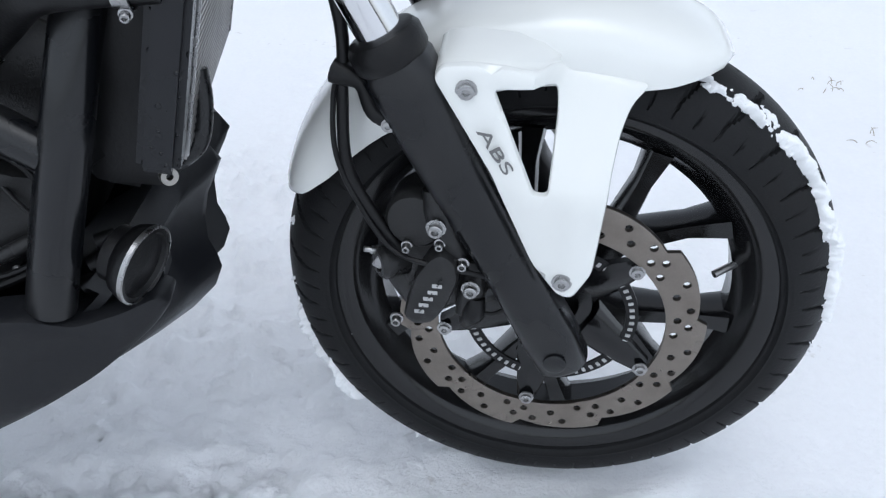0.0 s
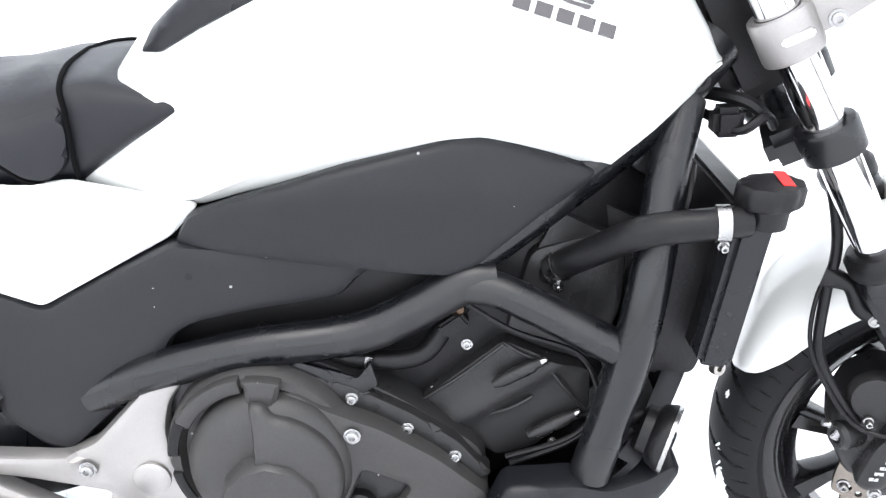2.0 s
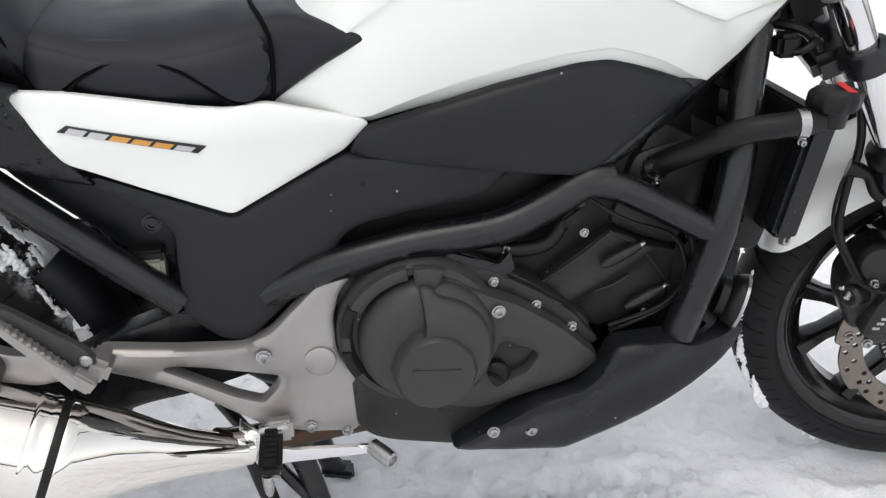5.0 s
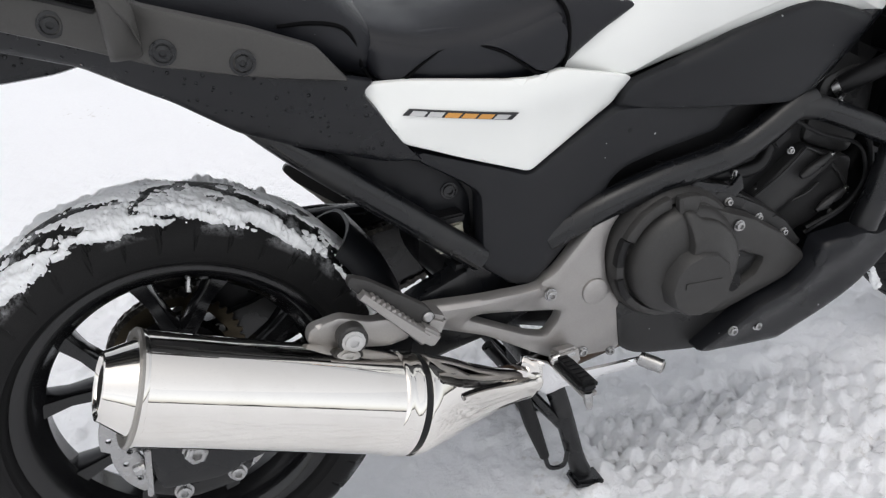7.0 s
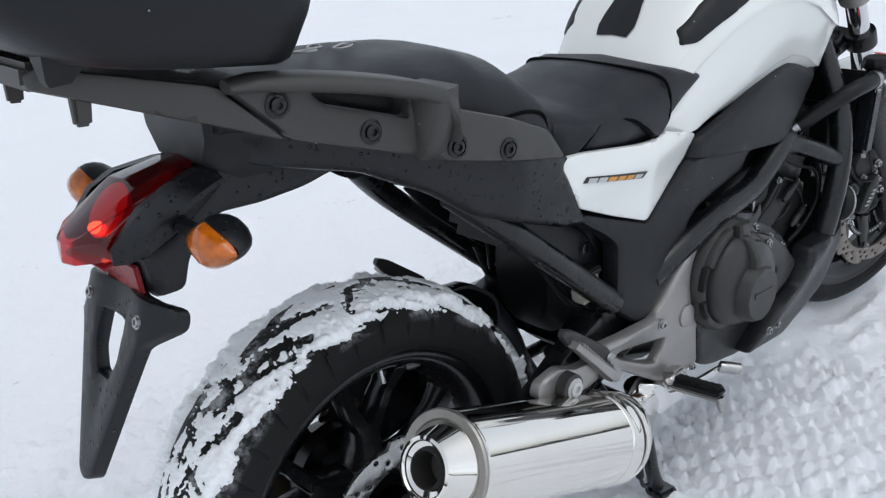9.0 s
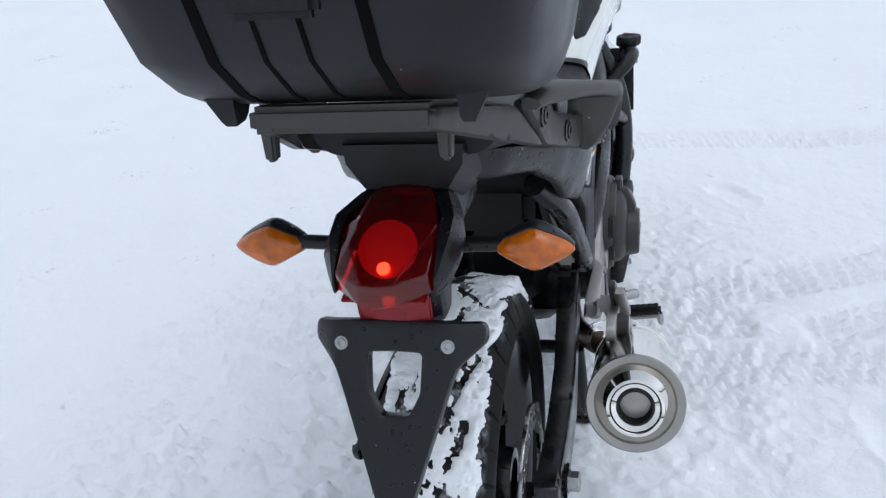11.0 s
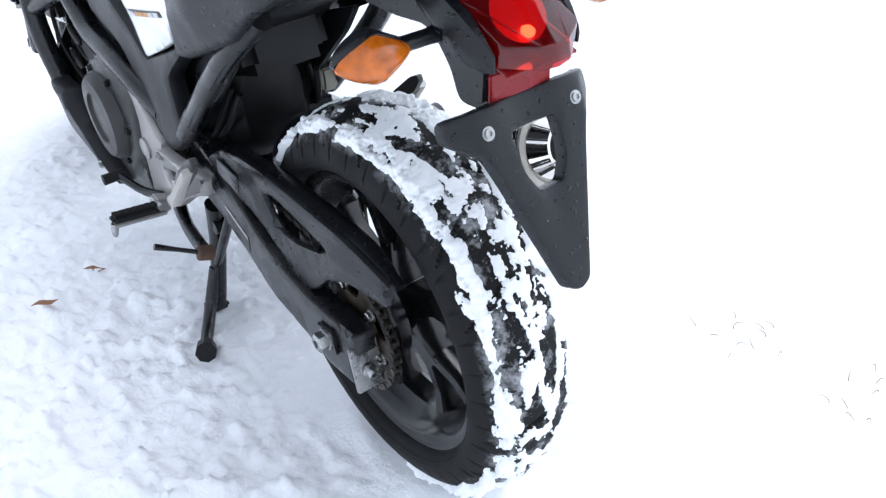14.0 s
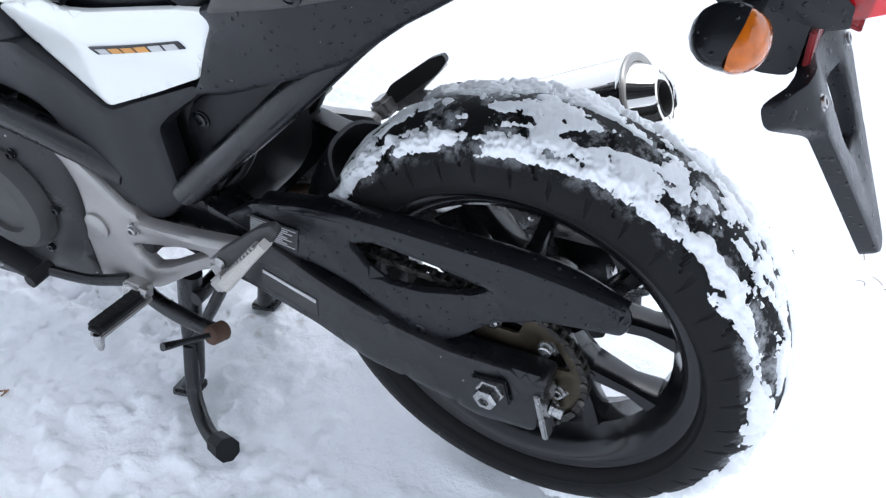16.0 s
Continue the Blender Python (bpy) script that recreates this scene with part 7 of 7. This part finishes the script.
for s, g in zip((-1, 1), grabs):
    part("slot_floor", panel(GRAB_SLOT, lambda x, z: grab_out(x, z) - 0.030, 0.004, 0.001, 0.02, 0.01, side=s), DARK, g)
    # the upper bar stands out over the plate and turns down at its front end
    rings = []
    for x, yi, yo, zt, th in ((-0.178, 0.140, 0.160, 0.968, 0.014), (-0.150, 0.140, 0.172, 0.969, 0.018), (-0.100, 0.148, 0.193, 0.962, 0.020), (-0.040, 0.156, 0.212, 0.948, 0.020), (0.005, 0.162, 0.230, 0.935, 0.021), (0.030, 0.166, 0.234, 0.926, 0.024), (0.046, 0.172, 0.231, 0.912, 0.034), (0.053, 0.180, 0.225, 0.900, 0.046)):
        r = min(0.006, th * 0.35)
        rings.append([Vector((x, s * y, z)) for y, z in ((yi, zt - 0.003), (yi + 0.006, zt), (yo - r, zt - 0.003), (yo - r * 0.3, zt - 0.004 - r * 0.4), (yo, zt - 0.004 - r), (yo, zt - th + r), (yo - r, zt - th), (yi, zt - th))])
    part("rail_top", skin(rings), GREY, g, angle=50)
    post = skin([[Vector((x, s * y, z)) for x, y in ((0.022, yi), (0.020, yo - 0.006), (0.026, yo), (0.042, yo), (0.052, yo - 0.006), (0.054, yi))] for z, yi, yo in ((0.920, 0.165, 0.232), (0.900, 0.170, 0.230), (0.870, 0.176, 0.218), (0.845, 0.180, 0.203), (0.838, 0.180, 0.194))])
    part("rail_post", post, GREY, g, angle=50)
    for q in ((-0.128, 0.932), (-0.027, 0.880), (0.072, 0.840), (0.149, 0.817)):
        o = float(grab_out(np.array([q[0]]), np.array([q[1]]))[0])
        part("rail_bolt", lathe([(0.014, 0), (0.014, 0.002), (0.0105, 0.003), (0.0105, 0.0005), (0.008, 0.0005), (0.008, 0.004), (0.004, 0.005), (0.004, 0.002), (0.0004, 0.002)], 18, (q[0], s * (o - 0.0005), q[1]), (0.1 * s, s, 0)), FRAME, g, "black recessed rail bolt")
# luggage rack behind the grab rails
RACKP = [(-0.120, 0.893), (-0.182, 0.962), (-0.325, 1.006), (-0.337, 1.000), (-0.335, 0.986), (-0.224, 0.938)]
both("rack_side", lambda s: panel(RACKP, lambda x, z: 0.153 + 0.32 * np.clip(x + 0.13, -0.3, 0), 0.010, 0.005, 0.014, 0.008, side=s), GREY, bike, "dark grey luggage rack side")
part("rack_rear", box((0.028, 0.182, 0.026), (-0.324, 0.004, 0.996), Matrix.Rotation(0.16, 3, "Y"), 0.006), GREY, bike, "dark grey rear bar of the rack")
part("rack_plate", box((0.16, 0.17, 0.008), (-0.245, 0, 0.972), Matrix.Rotation(0.17, 3, "Y"), 0.003), GREY, bike, "dark grey rack plate")
for y in (-0.084, 0.096):
    part("rack_lug", box((0.016, 0.011, 0.046), (-0.292, y, 0.966), Matrix.Rotation(0.12, 3, "Y"), 0.003, taper=(1.3, 1.5)), GREY, bike, "grey lug below the rack")
part("lock_cover", panel([(-0.085, 0.905), (-0.075, 0.945), (0.075, 0.945), (0.085, 0.905), (0.06, 0.880), (-0.06, 0.880)], flat(0.0), 0.02, 0.008, 0.02, 0.012, frame=lambda x, o, z: (-0.158 - o + 0.25 * (z - 0.9), x, z)), PLASTIC, bike, "black tail end cover")
part("maker_mark", box((0.0016, 0.070, 0.007), (-0.1590, 0, 0.922), None, 0), COVER, bike, "dark bar in place of the maker's name")
# number plate carrier and tail light
CARRIER = [(-0.262, 0.786), (-0.232, 0.794), (-0.200, 0.806), (-0.168, 0.836), (-0.150, 0.858), (-0.130, 0.878), (-0.020, 0.862), (0.030, 0.812), (-0.046, 0.799), (-0.105, 0.798), (-0.158, 0.803), (-0.178, 0.796), (-0.204, 0.766), (-0.216, 0.732), (-0.254, 0.734), (-0.259, 0.778)]
carrier = part("plate_carrier", panel(CARRIER, lambda x, z: 0.054 + 0.0 * x, 0.090, 0.010, 0.014, 0.012), PLASTIC_WET, bike, "black plastic tail light and plate carrier beaded with water")
for s in (-1, 1):
    cheek = []
    for x, yi, yo, z0, z1 in ((-0.130, 0.022, 0.046, 0.828, 0.860), (-0.180, 0.036, 0.066, 0.818, 0.860), (-0.225, 0.054, 0.078, 0.804, 0.854), (-0.254, 0.055, 0.077, 0.793, 0.842), (-0.276, 0.055, 0.066, 0.788, 0.822), (-0.290, 0.055, 0.058, 0.790, 0.808)):
        ym, zm = yi * 0.45 + yo * 0.55, z0 * 0.45 + z1 * 0.55
        cheek.append([Vector((x, s * y, z)) for y, z in ((yi, z0), (ym, z0), (yo, zm - (z1 - z0) * 0.15), (yo, zm), (ym, z1), (yi, z1))])
    part("light_housing", skin(cheek), PLASTIC_WET, carrier, "black housing beside the tail light", 30)
# the lens: an upright band below, two raked facets beside a raked middle, a long hood behind
lens_bm = bmesh.new()
for x, y, z in ((-0.322, 0, 0.790), (-0.317, 0.020, 0.790), (-0.287, 0.053, 0.793), (-0.236, 0.053, 0.806), (-0.318, 0, 0.813), (-0.315, 0.019, 0.8135), (-0.295, 0.050, 0.817), (-0.236, 0.053, 0.846), (-0.240, 0.034, 0.856), (-0.240, 0, 0.859), (-0.180, 0.036, 0.862), (-0.152, 0.018, 0.868), (-0.152, 0, 0.870), (-0.160, 0.026, 0.845), (-0.200, 0.030, 0.806)):
    for side in ((1, -1) if y else (1,)):
        lens_bm.verts.new((x, y * side, z))
bmesh.ops.convex_hull(lens_bm, input=lens_bm.verts)
bmesh.ops.bevel(lens_bm, geom=[e for e in lens_bm.edges if len(e.link_faces) == 2 and e.calc_face_angle(0) > 0.12], offset=0.0011, segments=1, profile=0.5, affect="EDGES")
bmesh.ops.recalc_face_normals(lens_bm, faces=lens_bm.faces)
lens = part("tail_light", lens_bm, RED, carrier, "glowing faceted red tail light lens", 8)
LIT = Vector((-0.76, 0, 0.65))
refl = lathe([(0.0330, 0.014), (0.0310, 0.010), (0.0285, 0.006), (0.0260, 0.006), (0.0235, 0.001), (0.0205, 0.001), (0.0175, -0.004), (0.0145, -0.004), (0.0110, -0.008), (0.0004, -0.009)], 32, (-0.250, 0, 0.820), LIT)
part("reflector_bowl", refl, LIT_BOWL, carrier, "lit red stepped reflector bowl")
# added red plate; its colour stands in for the red-lit inside
part("red_fill_plate", box((0.130, 0.094, 0.004), (-0.236, 0, 0.804), Matrix.Rotation(-0.30, 3, "Y"), 0.001), RED_REFLEX, carrier, "added red plate under the lens, coloured as its lit inside")
part("bulb", lathe([(0.003, -0.002), (0.0060, 0.002), (0.0070, 0.007), (0.0058, 0.012), (0.0025, 0.015)], 20, (-0.270, 0.002, 0.812), (-1, 0, 0.2)), GLOW, carrier, "lit amber-red bulb")
for s in (-1, 1):
    part("lens_rib", tube([(-0.2385, s * 0.050, 0.8470), (-0.276, s * 0.035, 0.8315), (-0.3125, s * 0.0185, 0.8145)], 0.0012, 6, 3), RED, carrier, "red moulded rib of the lens")
part("red_reflector", box((0.006, 0.084, 0.036), (-0.262, 0, 0.758), Matrix.Rotation(-0.04, 3, "Y"), 0.002), RED_REFLEX, carrier, "flat red reflector")
PL_TOP, PL_WAY = Vector((-0.264, 0, 0.738)), Vector((-0.088, 0, -0.200)).normalized()
PLN = Vector((PL_WAY.z, 0, -PL_WAY.x))
PLATE = [(-0.098, -0.004), (-0.100, 0.018), (-0.070, 0.046), (-0.060, 0.075), (-0.016, 0.216), (0.0, 0.224), (0.016, 0.216), (0.060, 0.075), (0.070, 0.046), (0.100, 0.018), (0.098, -0.004), (0.05, -0.006), (-0.05, -0.006)]
PLATE_HOLE = [(-0.031, 0.030), (0.031, 0.030), (0.029, 0.075), (0.016, 0.100), (-0.016, 0.100), (-0.029, 0.075)]
bend = lambda a, b: 0.008 * np.clip((np.abs(a) - 0.045 + 0.25 * b) / 0.03, -1, 0) - 0.75 * np.clip(np.abs(a) - 0.070, 0, 1)
holder = part("plate_holder", panel(PLATE, bend, 0.014, 0.004, 0.012, 0.008, [PLATE_HOLE], frame=lambda a, o, b: tuple(PL_TOP + PL_WAY * b + PLN * (o + 0.012) + Vector((0, a, 0)))), PLASTIC_WET, carrier, "empty black number plate holder beaded with water")
for s in (-1, 1):
    c = PL_TOP + PL_WAY * 0.021 + PLN * 0.011 + Vector((0, s * 0.061, 0))
    part("plate_screw", hexbolt(c, PLN, 0.0058, 0.004), STEEL, carrier, "cross-head steel screw")
    # turn signals
    part("signal_stalk", tube([(-0.215, s * 0.045, 0.815), (-0.218, s * 0.085, 0.816), (-0.220, s * 0.125, 0.818)], [0.014, 0.010, 0.010], 12, 4, 0.8), PLASTIC_WET, carrier, "black signal stalk")
    body, glass = [], []
    for t in np.linspace(0, 1, 15):
        y = 0.112 + 0.082 * t
        h = float(np.interp(t, [0, 0.12, 0.42, 0.52, 0.80, 0.95, 1], [0.007, 0.0125, 0.0265, 0.0270, 0.0155, 0.0065, 0.002]))
        d = 0.004 + 0.024 * math.sin(math.pi * min(1, t * 0.94 + 0.05)) ** 0.7
        body.append([Vector((-0.218 + d * (1.15 if math.cos(a) > 0 else 0.9) * math.cos(a), s * y, 0.8165 + h * math.sin(a))) for a in np.linspace(-math.pi / 2 - 0.4, math.pi / 2 + 0.4, 13)])
        glass.append([Vector((-0.2225 - d * 0.82 * math.cos(a), s * (y + 0.001), 0.8150 + h * 0.95 * math.sin(a))) for a in np.linspace(-math.pi / 2, math.pi / 2, 11)])
    sig = part("turn_signal", skin(body), PLASTIC_WET, bike, "black turn signal housing with an amber lens")
    part("lens", skin(glass), AMBER, sig, "ribbed amber lens")

# ---- top case (locked on the rack) ----
case = thing("top_case", (-0.26, 0, 1.0), "large black plastic top case on the luggage rack", "top case")
case.location = (0, 0, 0)
TILT = Matrix.Translation((-0.26, 0, 0.9955)) @ Matrix.Rotation(radians(9.5), 4, "Y")


def case_ring(z, x0, x1, half, p=4.5):
    ring = []
    for k in range(48):
        a = 2 * math.pi * k / 48
        c, q = math.cos(a), math.sin(a)
        f = (abs(c) ** p + abs(q) ** p) ** (-1 / p)
        rear = max(0.0, -c * f)
        ring.append(Vector(((x0 + x1) / 2 + (x1 - x0) / 2 * c * f, half * q * f * (1 - 0.10 * rear ** 2), z)))
    return ring


shell = part("case_base", skin([case_ring(0.0, -0.025, 0.158, 0.166, 7), case_ring(0.005, -0.062, 0.165, 0.174, 7), case_ring(0.018, -0.100, 0.170, 0.182, 7), case_ring(0.05, -0.148, 0.180, 0.194, 7), case_ring(0.12, -0.19, 0.194, 0.206, 7), case_ring(0.150, -0.195, 0.198, 0.209, 7)]), PLASTIC, case, "black lower shell with dark strips for its moulded grooves", 50, turn=TILT)
lid = part("case_lid", skin([case_ring(0.151, -0.200, 0.203, 0.214, 7), case_ring(0.165, -0.200, 0.203, 0.214, 7), case_ring(0.24, -0.19, 0.18, 0.200, 4), case_ring(0.29, -0.15, 0.14, 0.165, 3.0), case_ring(0.305, -0.09, 0.08, 0.10, 2.5)]), PLASTIC, case, "black domed lid", 50, turn=TILT)
# dark strips laid on the wall stand for the shade in its grooves
for y, w in ((0.084, 0.010), (0.036, 0.004), (-0.004, 0.004), (-0.060, 0.010)):
    wall = ((-0.072, 0.008), (-0.100, 0.018), (-0.148, 0.050), (-0.190, 0.120), (-0.194, 0.148))
    part("groove_shade_strip", skin([[Vector((x - 0.0012, y - w / 2, z - 0.0006)), Vector((x - 0.0012, y + w / 2, z - 0.0006)), Vector((x + 0.006, y + w / 2, z + 0.003)), Vector((x + 0.006, y - w / 2, z + 0.003))] for x, z in wall]), GROOVE_SHADE, case, turn=TILT)
part("case_latch", box((0.018, 0.075, 0.06), (-0.205, 0, 0.115), None, 0.006), PLASTIC, case, "black latch", turn=TILT)
for s in (-1, 1):
    peg = skin([[Vector((x, s * y, z)) for x, y in ((x0, yi), (x0, yo), (x1, yo), (x1, yi))] for z, x0, x1, yi, yo in ((1.024, -0.334, -0.285, 0.107, 0.139), (1.014, -0.333, -0.290, 0.108, 0.134), (0.997, -0.331, -0.303, 0.109, 0.125), (0.991, -0.328, -0.308, 0.111, 0.122))])
    part("case_foot", peg, PLASTIC, case, "tapered black peg under the case")

# ---- snow on the tyres ----
def rear_keep(U, V):
    """Caked over the top from the back to just ahead of the crown; broken up along the middle."""
    a, side = np.degrees(U), np.abs(V)
    ends = np.clip((18 - a) / 25, 0, 2) + np.clip((a - 262) / 25, 0, 2)
    rag = 0.05 * (fractal(U * 13, V * 0 + 3, 3, 77, 0.6) - 0.5)
    outer = np.clip((side - 0.405 - rag) / 0.06, 0, 3)
    band = 0.10 * np.exp(-((side - 0.33) / 0.075) ** 2)
    slits = 0.07 * (np.abs(((U * 19 / (2 * math.pi) - side * 1.1) % 1.0) - 0.5) < 0.06) * (side < 0.30)
    return 0.492 - band + slits + 0.16 * outer + 0.35 * ends


def front_keep(U, V):
    a = np.degrees(U)
    a = np.where(a > 180, a - 360, a)
    ahead = np.exp(-((a - 30) / 36) ** 4)
    behind = np.exp(-((np.abs(a) - 172) / 24) ** 4) + np.exp(-((a + 150) / 16) ** 4)
    edge = 0.34 * np.exp(-((V + 0.29) / 0.11) ** 2) - 0.4 * np.clip((np.abs(V) - 0.43) / 0.05, 0, 2)
    return 0.975 - 0.225 * np.clip(ahead + 0.66 * behind, 0, 1) - edge


snow_on_tyre(REAR, 0.312, 0.080, 0.066, rear_keep, 21, None, "white snow caked on the rear tyre tread")
snow_on_tyre(FRONT, 0.300, 0.061, 0.052, front_keep, 33, TURNED, "thin white snow stuck to the front tyre")

# ---- litter on the snow ----
lit = random.Random(11)


def leaf_mesh():
    bm = panel([(-0.029, 0), (-0.013, 0.009), (0.010, 0.011), (0.032, 0.0), (0.010, -0.009), (-0.016, -0.008)], lambda x, z: 0.003 * np.sin(x * 120), 0.0006, 0.0002, 0.008, 0.003, frame=lambda x, o, z: (x, z, o))
    return finish("fallen_leaf", bm, LEAF)


leaf = tagged(leaf_mesh(), "curled brown dead leaf lying on the snow", "leaf", "leaves on the snow")
for k, (x, y, a) in enumerate(((0.894, 0.266, 0.7), (0.876, 0.358, 2.0), (0.802, 0.397, 1.1))):
    m = pose(x, y, ground_at(x, y) + 0.004, 8, 5, math.degrees(a))
    if k == 0:
        leaf.matrix_basis = m
    else:
        copy_thing(leaf, m)
first = None
for k in range(34):
    x, y = lit.choice(((-0.14, -0.63), (-0.22, -0.66), (-0.40, -0.62), (-0.41, -0.71), (2.54, 1.32), (2.6, 1.34), (2.5, 0.95)))
    x, y = x + lit.uniform(-0.05, 0.05), y + lit.uniform(-0.05, 0.05)
    if first is None:
        bm = tube([(0, 0, -0.004), (0.004, 0.002, 0.006), (0.012, 0.004, 0.010), (0.022, 0.006, 0.008)], [0.0009, 0.0008, 0.0007, 0.0004], 5, 3)
        first = tagged(finish("grass_stalk", bm, TWIG), "dry grass stalk poking out of the snow", "stalk", "stalks in the snow")
        first.matrix_basis = pose(x, y, ground_at(x, y), 0, 0, lit.uniform(0, 360))
    else:
        copy_thing(first, pose(x, y, ground_at(x, y), lit.uniform(-25, 25), lit.uniform(-25, 25), lit.uniform(0, 360)))

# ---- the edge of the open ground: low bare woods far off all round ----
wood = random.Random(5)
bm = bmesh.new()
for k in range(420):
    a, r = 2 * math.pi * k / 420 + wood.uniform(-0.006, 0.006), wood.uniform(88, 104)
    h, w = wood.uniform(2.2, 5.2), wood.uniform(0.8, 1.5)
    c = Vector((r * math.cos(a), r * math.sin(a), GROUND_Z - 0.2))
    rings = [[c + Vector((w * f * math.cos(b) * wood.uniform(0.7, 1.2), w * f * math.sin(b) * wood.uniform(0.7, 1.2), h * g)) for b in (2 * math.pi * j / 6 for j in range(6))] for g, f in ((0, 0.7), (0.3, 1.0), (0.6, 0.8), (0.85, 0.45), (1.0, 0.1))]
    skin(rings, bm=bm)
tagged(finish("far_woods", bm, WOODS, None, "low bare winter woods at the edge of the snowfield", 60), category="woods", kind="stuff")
